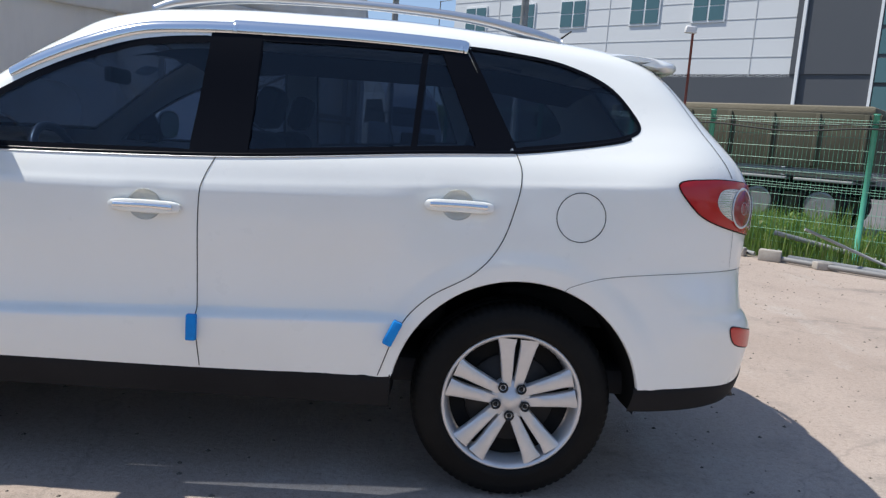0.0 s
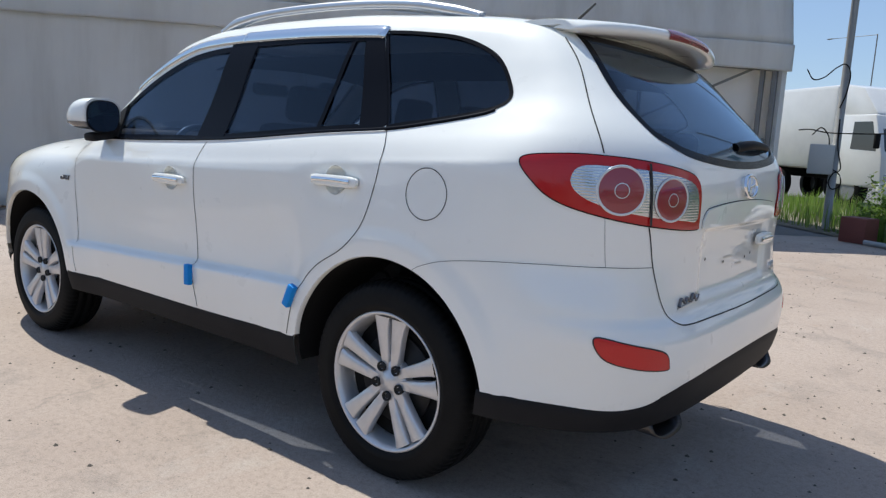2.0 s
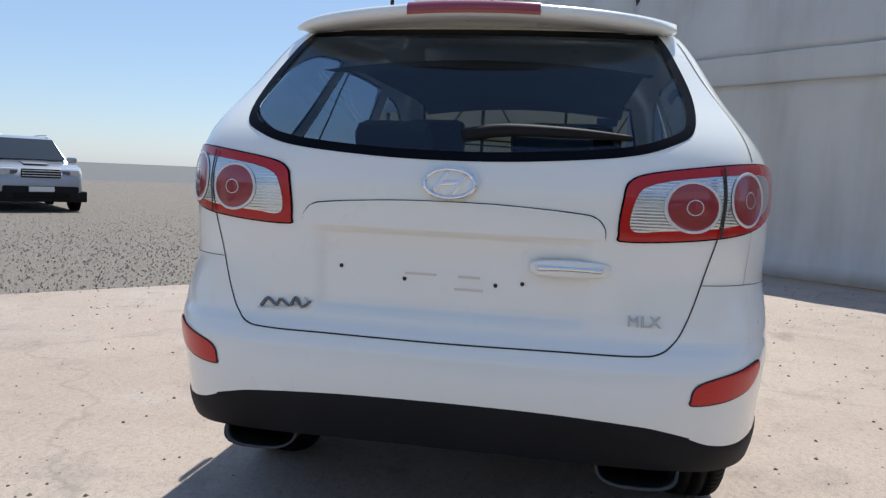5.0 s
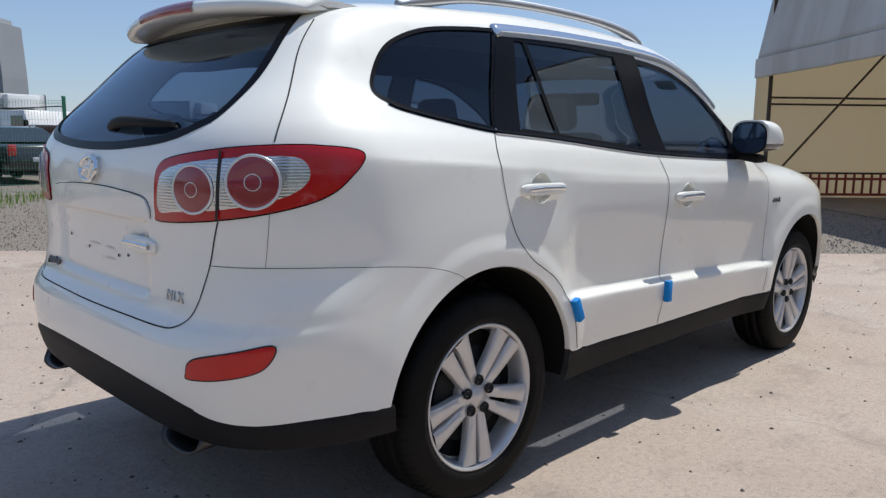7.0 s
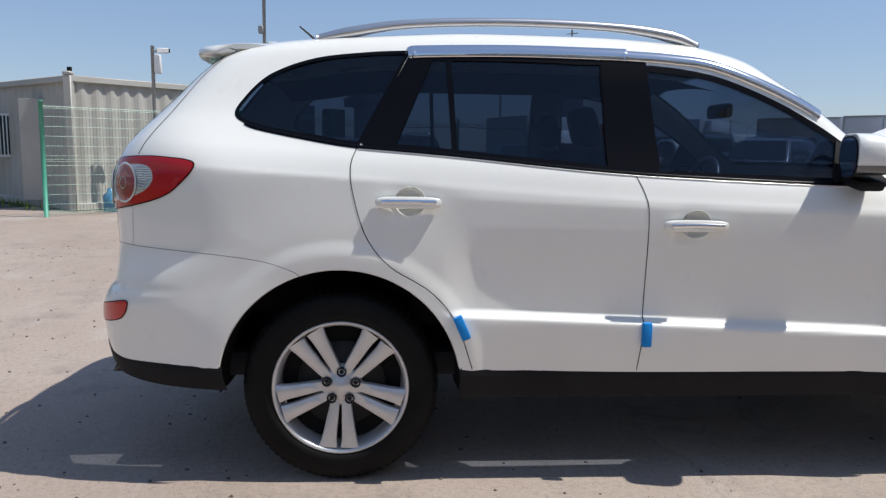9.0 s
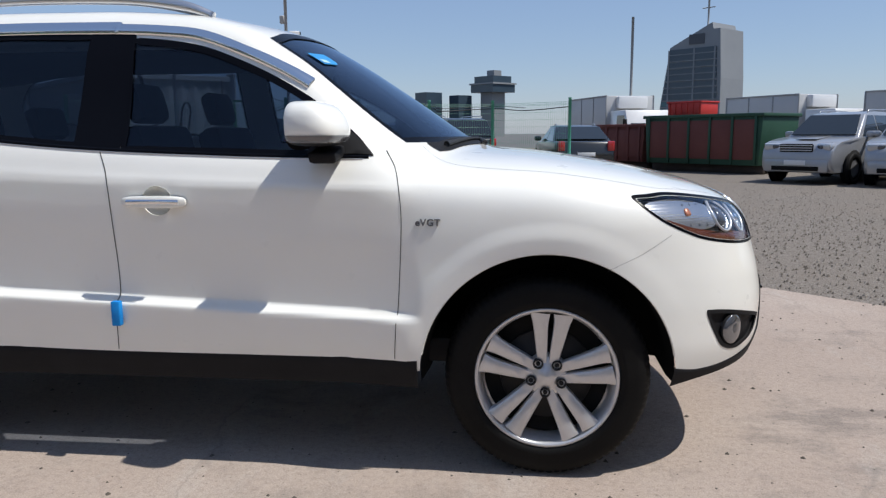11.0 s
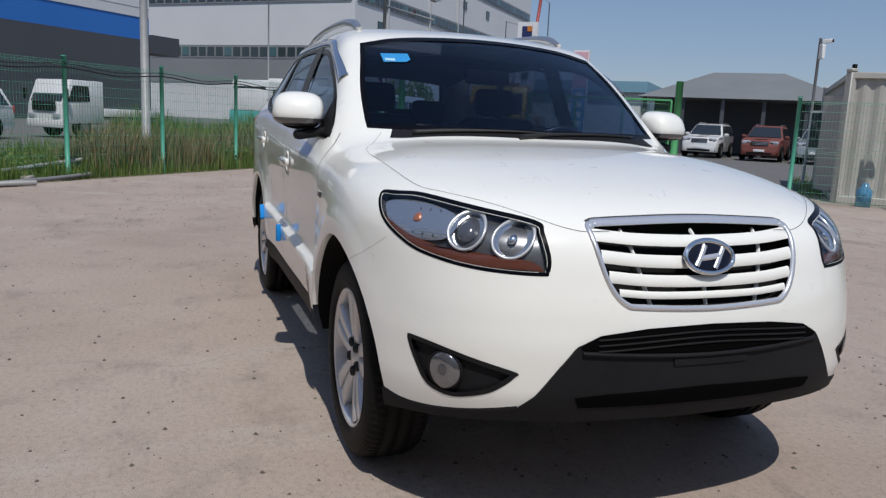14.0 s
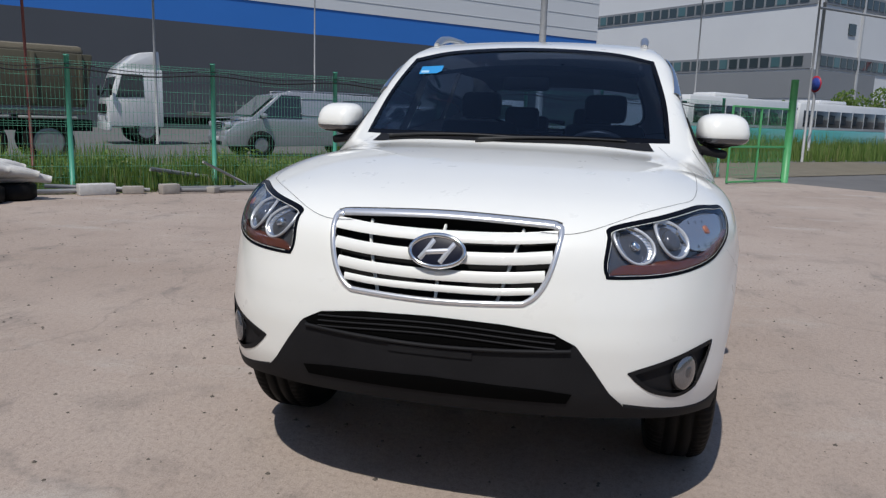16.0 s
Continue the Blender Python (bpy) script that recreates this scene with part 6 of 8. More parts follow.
def sign_tower(u_, n0, n1, z0, z1, bands, label):
    ob = tagged(thing("sign_tower"), label, "sign")
    slab("board", u_ - .3, u_, n0, n1, z0, z1, bands[0][2], ob)
    for za, zb, mat in bands[1:]:
        slab("sign_field", u_, u_ + .03, n0 + .05, n1 - .05, za, zb, mat, ob)
    slab("leg", u_ - .2, u_ - .1, (n0 + n1) / 2 - .1, (n0 + n1) / 2 + .1, 0, z0, GALV, ob)
    return ob


SIGN_WHITE = make("white_sign_face", (0.78, 0.78, 0.78), 0.5)
SIGN_DARK = make("dark_sign_bar", (0.02, 0.02, 0.03), 0.5)
SIGN_NAVY = make("navy_sign_mark", (0.02, 0.03, 0.12), 0.5)
SIGN_ORANGE = make("orange_sign_mark", (0.62, 0.20, 0.03), 0.5)
SIGN_PINK = make("pink_sign_face", (0.72, 0.42, 0.48), 0.5)
SIGN_BLUE = make("blue_sign_face", (0.10, 0.33, 0.52), 0.5)
tall = sign_tower(-40, -12.5, -11.3, 3.3, 7.2, [(0, 0, SIGN_WHITE)], "tall white sign board with a small mark and dark bars")
slab("sign_mark", -40, -39.95, -12.2, -11.6, 6.35, 6.95, SIGN_NAVY, tall)
slab("sign_mark", -39.96, -39.92, -11.88, -11.6, 6.65, 6.95, SIGN_ORANGE, tall)
for k in range(4):
    slab("sign_bar", -40, -39.95, -12.1, -11.7, 5.75 - k * .62, 6.15 - k * .62, SIGN_DARK, tall)
second = sign_tower(-40, -9.0, -8.1, .6, 5.6, [(0, 0, SIGN_WHITE), (3.5, 5.5, SIGN_PINK), (.7, 3.4, SIGN_BLUE)], "sign tower with pink and blue faces")
for k in range(4):
    slab("sign_bar", -39.97, -39.93, -8.75, -8.35, 2.9 - k * .55, 3.2 - k * .55, SIGN_WHITE, second)
round_sign = tagged(thing("road_sign"), "round blue and red no-stopping sign on a pole", "sign")
pipe("pole", [(-29.6, -16, 0), (-29.6, -16, 6.8)], .07, GALV, round_sign)
for r_, mat, off in ((.36, make("red_sign_ring", (0.45, 0.02, 0.03), 0.4), .05), (.28, make("blue_sign_field", (0.03, 0.06, 0.30), 0.4), .07)):
    v_, f_ = lathe_y([(0, 0), (0, r_), (-.02, r_)], 28)
    ob = mesh_of("sign_disc", [tuple(site_pose(-29.6 + off * 2, -16 + off, 3.3, 70) @ Vector((a, -b, c))) for a, b, c in v_], f_, mat, round_sign)
pipe("signal_arm", [(-25.9, -14, 6.0), (-31, -14, 6.1)], .05, GALV, round_sign)

# far towers
GLASS_TOWER = mottled("blue_grey_tower_glass", (0.03, 0.05, 0.07), (0.05, 0.075, 0.10), 0.05, 0.2, 0)
TOWER_TEAL = mottled("teal_tower_glass", (0.05, 0.12, 0.14), (0.07, 0.16, 0.18), 0.05, 0.2, 0)
tower = tagged(thing("office_tower"), "far tapering glass office tower with a mast", "building")
(c0, s0) = (-148.5, 256)
outline = [(-13.5, 0), (-8.3, 32), (8.2, 39.5), (8.8, 37.2), (11.4, 37.2), (12.4, 20), (12.6, 0)]
sides = [at_site(c0 + a, s0 + d, z_) for d in (-8, 8) for a, z_ in outline]
mesh_of("tower_wall", sides, [tuple(range(7)), tuple(range(13, 6, -1))] + [(k, 7 + k, 7 + (k + 1) % 7, (k + 1) % 7) for k in range(7)], BLD_MID, tower, smooth=False)
for k in range(13):
    z0_ = 1.2 + 2.35 * k
    left = -13.5 + 5.2 * (z0_ + 1) / 32
    slab("window_band", c0 + left + .5, c0 + 11.6 - .04 * z0_, s0 - 8.25, s0 - 8.0, z0_, z0_ + (1.75 if k not in (2, 5, 8, 11) else 2.2), TOWER_TEAL if k < 5 else GLASS_TOWER, tower)
    slab("floor_edge", c0 + left, c0 + 12.2 - .03 * z0_, s0 - 8.4, s0 - 8.0, z0_ - .35, z0_ - .05, BLD_MID, tower)
slab("roof_sign", c0 - .5, c0 + 5.5, s0 - 8.3, s0 - 8.0, 32.5, 36, BLD_GREY, tower)
for u_ in (-8.8, 1.5, 9.6):
    slab("pier", c0 + u_, c0 + u_ + .6, s0 - 8.45, s0 - 8.0, 0, 31, BLD_MID, tower)
pipe("mast", [(c0 + 2, s0, 36), (c0 + 2, s0, 50)], .35, GALV, tower)
pipe("mast_arm", [(c0 - .5, s0, 46), (c0 + 4.5, s0, 46)], .2, GALV, tower)
tagged(pipe("flag_pole", [(-169, 241.5, 0), (-169, 241.5, 44)], .5, GALV, None), "tall far steel mast", "mast")
control = tagged(thing("control_tower"), "far grey control tower with a wide cab", "building")
slab("shaft", -214, -207.5, 205.5, 212.5, 0, 17, BLD_MID, control)
slab("cab", -217, -204.5, 203, 215, 17, 20, GLASS_TOWER, control)
slab("cab", -216, -205.5, 204, 214, 20.5, 23.2, GLASS_TOWER, control)
slab("cab_floor", -217.5, -204, 202.5, 215.5, 20, 20.6, BLD_MID, control)
slab("roof_box", -212, -208, 207, 211, 23.2, 25.5, BLD_MID, control)
pair = tagged(thing("far_flats"), "two far dark blocks of flats", "building")
slab("block", -231, -224, 186, 194, 0, 17.2, GLASS_TOWER, pair)
slab("block", -222, -216.5, 196, 203, 0, 16.0, GLASS_TOWER, pair)
canopy = tagged(thing("canopy_tent"), "white pyramid canopy tent", "tent")
CANVAS = make("white_canvas", (0.76, 0.77, 0.78), 0.7)
cv_ = [at_site(*p) for p in ((-3.6, 26, 1.9), (.6, 26, 1.9), (.6, 30, 1.9), (-3.6, 30, 1.9), (-1.55, 28, 3.0))]
mesh_of("canopy", cv_, [(0, 1, 4), (1, 2, 4), (2, 3, 4), (3, 0, 4), (3, 2, 1, 0)], CANVAS, canopy, smooth=False)
for u_, n_ in ((-3.5, 26.1), (.5, 26.1), (.5, 29.9), (-3.5, 29.9)):
    pipe("leg", [(u_, n_, 0), (u_, n_, 1.9)], .04, GALV, canopy)
crane = tagged(thing("tower_crane"), "far red crane jib", "crane")
pipe("jib", [(-120, -36, 8), (-133, -38, 26)], .28, make("crane_red", (0.40, 0.08, 0.07), 0.6), crane)

# ---- parked vehicles ----
V_GLASS = make("dark_vehicle_glass", (0.02, 0.026, 0.032), 0.05, 0, 0.6)
V_LAMP = make("vehicle_lamp", (0.55, 0.57, 0.60), 0.15, 0.4, 0.8)
V_RED = make("vehicle_tail_lamp", (0.45, 0.02, 0.02), 0.25, 0, 0.8)


def paint(name, colour, metal=0.3):
    return mottled(name, colour, tuple(c * .88 for c in colour), 2.0, 0.3, 0, metal, coat=0.8)


SILVER, WHITE_P, BLACK_P = paint("silver_paint", (0.40, 0.41, 0.43), .4), paint("white_vehicle_paint", (0.74, 0.74, 0.73), 0), paint("black_paint", (0.02, 0.022, 0.024), .1)
BROWN_P, OLIVE, YELLOW, TEAL = paint("brown_grey_paint", (0.22, 0.21, 0.19), .3), mottled("olive_drab_paint", (0.065, 0.06, 0.04), (0.10, 0.09, 0.06), 1.2, 0.8, 0.2), paint("yellow_paint", (0.66, 0.38, 0.02), 0), paint("teal_paint", (0.10, 0.42, 0.40), 0)
SKIP_GREEN = mottled("green_skip_paint", (0.012, 0.055, 0.03), (0.022, 0.08, 0.045), 1.5, 0.6, 0.1)
RUST_RED = mottled("rust_red_paint", (0.13, 0.035, 0.028), (0.18, 0.055, 0.042), 1.0, 0.7, 0.1)


def waisted(name, outline, half, belt, lean, mat, parent, label="", bevel=.03, taper=0.0):
    """A side outline given width; above the belt the flanks lean in. taper: how much its ends draw in."""
    bm = bmesh.new()
    reach = max(abs(x) for x, _ in outline)
    w = lambda x, z: half - max(0, z - belt) * lean - taper * max(0, (abs(x) / reach - .72) / .28) ** 2
    a = [bm.verts.new((x, w(x, z), z)) for x, z in outline]
    b = [bm.verts.new((x, -w(x, z), z)) for x, z in outline]
    bm.faces.new(a)
    bm.faces.new(b[::-1])
    for i in range(len(a)):
        j = (i + 1) % len(a)
        bm.faces.new((a[i], b[i], b[j], a[j]))
    bmesh.ops.recalc_face_normals(bm, faces=bm.faces)
    if bevel:
        bmesh.ops.bevel(bm, geom=list(bm.edges), offset=bevel, segments=2, affect="EDGES", profile=.5, clamp_overlap=True)
    return part(name, bm, mat, parent, label, True, 40)


def flat(name, pts, mat, parent, label="", thick=.012):
    """A thin solid pane through coplanar 3D points."""
    bm = bmesh.new()
    f = bm.faces.new([bm.verts.new(p) for p in pts])
    bm.normal_update()
    n = f.normal.copy()
    made = bmesh.ops.extrude_face_region(bm, geom=[f])["geom"]
    bmesh.ops.translate(bm, vec=n * thick, verts=[v for v in made if isinstance(v, bmesh.types.BMVert)])
    bmesh.ops.recalc_face_normals(bm, faces=bm.faces)
    return part(name, bm, mat, parent, label, smooth=False)


RIM_GREY = make("dull_silver_rim", (0.30, 0.30, 0.31), 0.45, 0.6)


def far_wheel(x, y, r, w, parent, mat=RIM_GREY):
    v_, f_ = lathe_y([(-w / 2, r * .62), (-w / 2, r * .93), (-w * .38, r), (w * .38, r), (w / 2, r * .93), (w / 2, r * .62), (-w / 2, r * .62)], 24)
    tyre = mesh_of("wheel", np.array(v_) + (x, y, r), f_, TYRE, parent)
    s = 1 if y > 0 else -1
    v_, f_ = lathe_y([(w * .40 * s, 0), (w * .44 * s, r * .3), (w * .40 * s, r * .5), (w * .46 * s, r * .64), (w * .2 * s, r * .64)], 20)
    mesh_of("rim", np.array(v_) + (x, y, r), f_, mat, tyre)


def passenger(name, m, body, cabin, half, belt, lean, mat, label, wheels, r=.35, front=None, back=None, group="", lamps=True, clad=None, posts=(), blind=0):
    """A car from a lower-body outline and a cabin outline (x, z); x to its front."""
    ob = tagged(thing(name), label, "car", group)
    waisted("body", body, half, belt, .12, mat, ob, bevel=.06, taper=.13)
    waisted("cabin", cabin, half - .06, belt, lean, mat, ob, bevel=.03)
    xs = [p[0] for p in cabin]
    zt = max(p[1] for p in cabin)
    top = [p for p in cabin if p[1] > zt - .16]
    low = sorted(p for p in cabin if p[1] <= zt - .16)
    x0, x1 = low[0][0], low[-1][0]
    t0, t1 = min(p[0] for p in top), max(p[0] for p in top)
    w = lambda z: half - .06 - max(0, z - belt) * lean
    zb, zz = belt + .03, zt - .10
    for s in (1, -1):
        cuts = sorted([t0 + .10, *posts, t1 - .05])
        for k, (a, b) in enumerate(zip(cuts, cuts[1:])):
            if k < blind:
                continue
            la = a - (t0 + .1 - x0 - .12) if k == 0 else a
            lb = b + (x1 - .25 - t1 + .05) if k == len(cuts) - 2 else b
            flat("side_window", [(la + .03, s * (w(zb) + .004), zb), (lb - .03, s * (w(zb) + .004), zb), (b - .03, s * (w(zz) + .004), zz), (a + .03, s * (w(zz) + .004), zz)], V_GLASS, ob)
    for xa, xb, nm in ((x1, t1, "windscreen"), (x0, t0, "rear_window")):
        d = .012 if nm == "windscreen" else -.012
        f = .12
        pa, pb = xa + (xb - xa) * f, xa + (xb - xa) * .86
        za, zb2 = belt + (zt - belt) * f, belt + (zt - belt) * .86
        flat(nm, [(pa + d, w(za) - .06, za + .01), (pa + d, -w(za) + .06, za + .01), (pb + d, -w(zb2) + .06, zb2 + .01), (pb + d, w(zb2) - .06, zb2 + .01)], V_GLASS, ob)
    for x in wheels:
        for s in (1, -1):
            v_, f_ = lathe_y([(0, 0), (0, r * 1.16), (-.02, r * 1.16)], 26)
            mesh_of("wheel_arch", np.array(v_) * (1, s, 1) + (x, s * (half + .012), r * 1.02), f_, DARK, ob)
            far_wheel(x, s * (half - .06), r, .2, ob)
    bx = [p[0] for p in body]
    fx, rx = max(bx), min(bx)
    if lamps:
        for s in (1, -1):
            lamp = box("headlamp", (.20, .40, .17), (fx - .17, s * (half - .30), belt - .19), V_LAMP, ob, "clear headlamp", .05, pose(0, 0, 0, 0, 8, s * -20))
            box("lamp_bowl", (.06, .15, .10), (fx - .10, s * (half - .40), belt - .20), LAMP_DARK, lamp, "", .03, pose(0, 0, 0, 0, 8, s * -20))
            box("fog_lamp", (.05, .16, .10), (fx - .05, s * (half - .30), .46), V_LAMP, ob, "", .03)
            box("tail_lamp", (.08, .2, .28), (rx + .05, s * (half - .20), belt - .12), V_RED, ob, "", .03)
            box("door_mirror", (.14, .22, .15), (x1 - .42, s * (half + .06), belt + .09), mat, ob, "", .05)
            tube("roof_rail", [(t0 + .25, s * (w(zt) - .05), zt - .02), (t0 + .4, s * (w(zt) - .05), zt + .035), (t1 - .5, s * (w(zt) - .05), zt + .035), (t1 - .3, s * (w(zt) - .05), zt - .02)], .016, SATIN, ob, sides=6, smooth=3)
        grille = box("grille", (.06, half * .86, .19), (fx - .035, 0, belt - .22), DARK, ob, "dark grille with bright bars", .03)
        for k in range(3):
            box("grille_bar", (.03, half * .82, .022), (fx - .005, 0, belt - .275 + .055 * k), SATIN, grille, "", .006)
        box("front_bumper", (.12, half * 1.66, .30), (fx - .05, 0, .43), clad or mat, ob, "", .05)
        box("front_bumper_intake", (.05, half * 1.25, .13), (fx - .01, 0, .37), DARK, ob, "dark air intake", .03)
        box("hood_crease", (.75, half * .55, .02), (x1 + .38, 0, belt + .012), mat, ob, "", .008, pose(0, 0, 0, 0, 5, 0))
        box("number_plate", (.02, .5, .11), (fx + .018, 0, .50), FRAME_WHITE, ob, "", .004)
        box("number_plate", (.02, .5, .11), (rx - .012, 0, .62), FRAME_WHITE, ob, "", .004)
    if clad:
        waisted("cladding", [(rx + .02, .22), (fx - .02, .22), (fx - .02, .46), (rx + .02, .46)], half + .012, 2, 0, clad, ob, bevel=.03)
    ob.matrix_world = m
    return ob


SUV_BODY = [(-2.2, .30), (-2.33, .45), (-2.33, .70), (-2.25, 1.08), (-1.7, 1.09), (1.0, 1.09), (1.5, 1.05), (1.9, .99), (2.12, .91), (2.24, .78), (2.28, .55), (2.25, .38), (2.1, .26)]
SUV_CABIN = [(-2.22, 1.02), (-1.98, 1.62), (-1.6, 1.68), (-.3, 1.70), (.25, 1.63), (1.05, 1.04)]
passenger("parked_suv", site_pose(-2.6, 18.4, 0, -83), SUV_BODY, SUV_CABIN, .92, 1.06, .36, SILVER, "silver SUV parked on gravel", (-1.33, 1.33), .36, group="SUVs on the gravel", posts=(-1.1, -.2))
passenger("parked_suv", site_pose(-.1, 17.4, 0, -88), SUV_BODY, SUV_CABIN, .92, 1.06, .36, SILVER, "silver SUV with grey lower cladding on gravel", (-1.33, 1.33), .37, group="SUVs on the gravel", clad=CLAD, posts=(-1.1, -.2))
passenger("parked_suv", site_pose(-2.0, 22.5, 0, -60), SUV_BODY, SUV_CABIN, .92, 1.06, .36, BLACK_P, "dark SUV behind others on gravel", (-1.33, 1.33), .36, group="SUVs on the gravel", posts=(-1.1, -.2))
passenger("parked_suv", site_pose(14.2, 9.0, 0, 26), SUV_BODY, SUV_CABIN, .92, 1.06, .36, WHITE_P, "white SUV parked inside the shed", (-1.33, 1.33), .36, posts=(-1.1, -.2))
passenger("parked_suv", site_pose(-15.0, 14.1, 0, 160), SUV_BODY, SUV_CABIN, .92, 1.06, .36, BLACK_P, "black SUV parked behind a mesh fence", (-1.33, 1.33), .36, posts=(-1.1, -.2))
passenger("parked_suv", site_pose(-4.55, 18.3, 0, -92), SUV_BODY, SUV_CABIN, .92, 1.06, .36, SILVER, "silver SUV facing the yard from the gravel", (-1.33, 1.33), .36, group="SUVs on the gravel", posts=(-1.1, -.2))
passenger("parked_suv", site_pose(-5.3, 22.8, 0, -75), SUV_BODY, SUV_CABIN, .92, 1.06, .36, BLACK_P, "dark SUV parked behind a silver one on gravel", (-1.33, 1.33), .36, group="SUVs on the gravel", posts=(-1.1, -.2))
HATCH_BODY = [(-2.0, .32), (-2.05, .6), (-1.98, 1.0), (.9, 1.0), (1.7, .92), (1.95, .75), (2.0, .45), (1.95, .26)]
HATCH_CABIN = [(-1.98, .95), (-1.75, 1.48), (-1.4, 1.54), (-.2, 1.54), (.3, 1.48), (1.0, .98)]
passenger("parked_hatchback", site_pose(-16.1, 12.1, 0, 163), HATCH_BODY, HATCH_CABIN, .90, .98, .36, BROWN_P, "brown-grey hatchback parked behind a mesh fence", (-1.25, 1.25), .34, posts=(-.9, -.1))
passenger("parked_saloon", site_pose(-11.8, 16.6, 0, 140), [(-2.3, .34), (-2.32, .62), (-2.2, .98), (-1.2, 1.0), (.9, .97), (1.9, .86), (2.2, .7), (2.25, .42), (2.2, .26)], [(-1.75, .94), (-.95, 1.40), (-.5, 1.45), (.1, 1.44), (1.05, .94)], .90, .97, .45, BLACK_P, "dark saloon car parked behind a mesh fence", (-1.4, 1.4), .34, posts=(-.3,))
passenger("parked_suv", site_pose(-11.6, -22.4, 0, 2), SUV_BODY, SUV_CABIN, .92, 1.06, .36, WHITE_P, "white SUV parked by the road", (-1.33, 1.33), .36, posts=(-1.1, -.2))
for u_, n_, mt, lb in ((-38, -1.0, WHITE_P, "white SUV before a low hall"), (-37, 1.8, RUST_RED, "dark red SUV before a low hall"), (-36.5, 4.2, SILVER, "silver SUV before a low hall"), (-12.5, 27, SILVER, "silver SUV far on the gravel")):
    passenger("parked_suv", site_pose(u_, n_, 0, -8), SUV_BODY, SUV_CABIN, .92, 1.06, .36, mt, lb, (-1.33, 1.33), .36, posts=(-1.1, -.2))
VAN_BODY = [(-2.6, .34), (-2.62, .7), (-2.58, 1.1), (1.6, 1.08), (2.25, .95), (2.58, .72), (2.62, .45), (2.5, .28)]
VAN_CABIN = [(-2.58, 1.0), (-2.5, 1.7), (-2.3, 1.86), (.6, 1.88), (1.0, 1.80), (1.95, 1.02)]
van = passenger("parked_van", site_pose(-6.3, -18.6, 0, 0), VAN_BODY, VAN_CABIN, .95, 1.08, .18, SILVER, "silver panel van parked beyond the mesh fence", (-1.6, 1.6), .34, posts=(.30,), lamps=True, blind=1)
for s in (1, -1):
    for x0, x1 in ((-2.35, -1.05), (-.92, .30)):
        w_ = lambda z: .89 - (z - 1.08) * .18 + .006
        ring = [(x0 + .08, 1.22), (x1 - .06, 1.22), (x1, 1.32), (x1 - .02, 1.64), (x1 - .1, 1.70), (x0 + .12, 1.70), (x0 + .03, 1.62), (x0, 1.32)]
        tube("panel_recess", [(a, s * w_(b), b) for a, b in ring + ring[:1]], .018, SILVER, van, sides=6, smooth=4)
# pickup seen from behind through the fence
pickup = tagged(thing("pickup_truck"), "black pickup truck parked behind a mesh fence", "pickup")
waisted("body", [(-2.55, .5), (-2.58, .95), (-2.5, 1.12), (1.0, 1.12), (2.1, 1.05), (2.5, .9), (2.55, .5), (2.4, .38)], .93, 1.1, .1, BLACK_P, pickup, bevel=.05)
waisted("cabin", [(-.9, 1.05), (-.75, 1.72), (.3, 1.74), (1.15, 1.08)], .86, 1.1, .3, BLACK_P, pickup)
flat("rear_window", [(-.87, .7, 1.2), (-.87, -.7, 1.2), (-.79, -.6, 1.62), (-.79, .6, 1.62)], V_GLASS, pickup)
box("tailgate", (.05, 1.5, .5), (-2.58, 0, .86), BLACK_P, pickup, "", .02)
box("rear_bumper", (.16, 1.75, .2), (-2.62, 0, .5), DARK, pickup, "", .03)
box("number_plate", (.02, .42, .12), (-2.71, 0, .52), FRAME_WHITE, pickup, "", .004)
for s in (1, -1):
    box("tail_lamp", (.07, .17, .38), (-2.57, s * .83, .88), V_RED, pickup, "", .02)
    flat("side_window", [(-.75, s * .832, 1.15), (.85, s * .832, 1.15), (.2, s * .685, 1.64), (-.68, s * .685, 1.64)], V_GLASS, pickup)
    for x in (-1.55, 1.6):
        far_wheel(x, s * .85, .39, .25, pickup)
pickup.matrix_world = site_pose(-18.25, 10.4, 0, 167)


def cab(parent, x, half, z0, high, mat, roof=0.0, label=""):
    """A cab-over lorry cab whose front is at x."""
    waisted("cab", [(x - 1.9, z0), (x - 1.9, high), (x - .45, high), (x - .08, z0 + (high - z0) * .45), (x, z0 + .1), (x - .05, z0)], half, high, 0, mat, parent, label, .07)
    zm = z0 + (high - z0) * .5
    flat("windscreen", [(x - .10, half - .12, zm), (x - .10, -half + .12, zm), (x - .40, -half + .18, high - .16), (x - .40, half - .18, high - .16)], V_GLASS, parent, "", .035)
    for s in (1, -1):
        flat("side_window", [(x - .28, s * (half + .004), zm), (x - 1.25, s * (half + .004), zm + .04), (x - 1.2, s * (half + .004), high - .2), (x - .52, s * (half + .004), high - .2)], V_GLASS, parent)
        box("door_mirror", (.08, .16, .38), (x - .1, s * (half + .16), zm + .25), DARK, parent, "", .03)
        box("headlamp", (.08, .34, .18), (x - .01, s * (half - .28), z0 + .28), V_LAMP, parent, "", .03)
    box("bumper", (.14, half * 2, .3), (x - .05, 0, z0), mat, parent, "", .04)
    box("grille", (.06, half * 1.3, .34), (x - .005, 0, z0 + .62), DARK, parent, "", .02)
    if roof:
        waisted("roof_fairing", [(x - 1.85, high - .02), (x - 1.8, high + roof), (x - 1.1, high + roof * .85), (x - .5, high + .06), (x - .45, high - .02)], half * .95, 9, 0, mat, parent, "", .08)


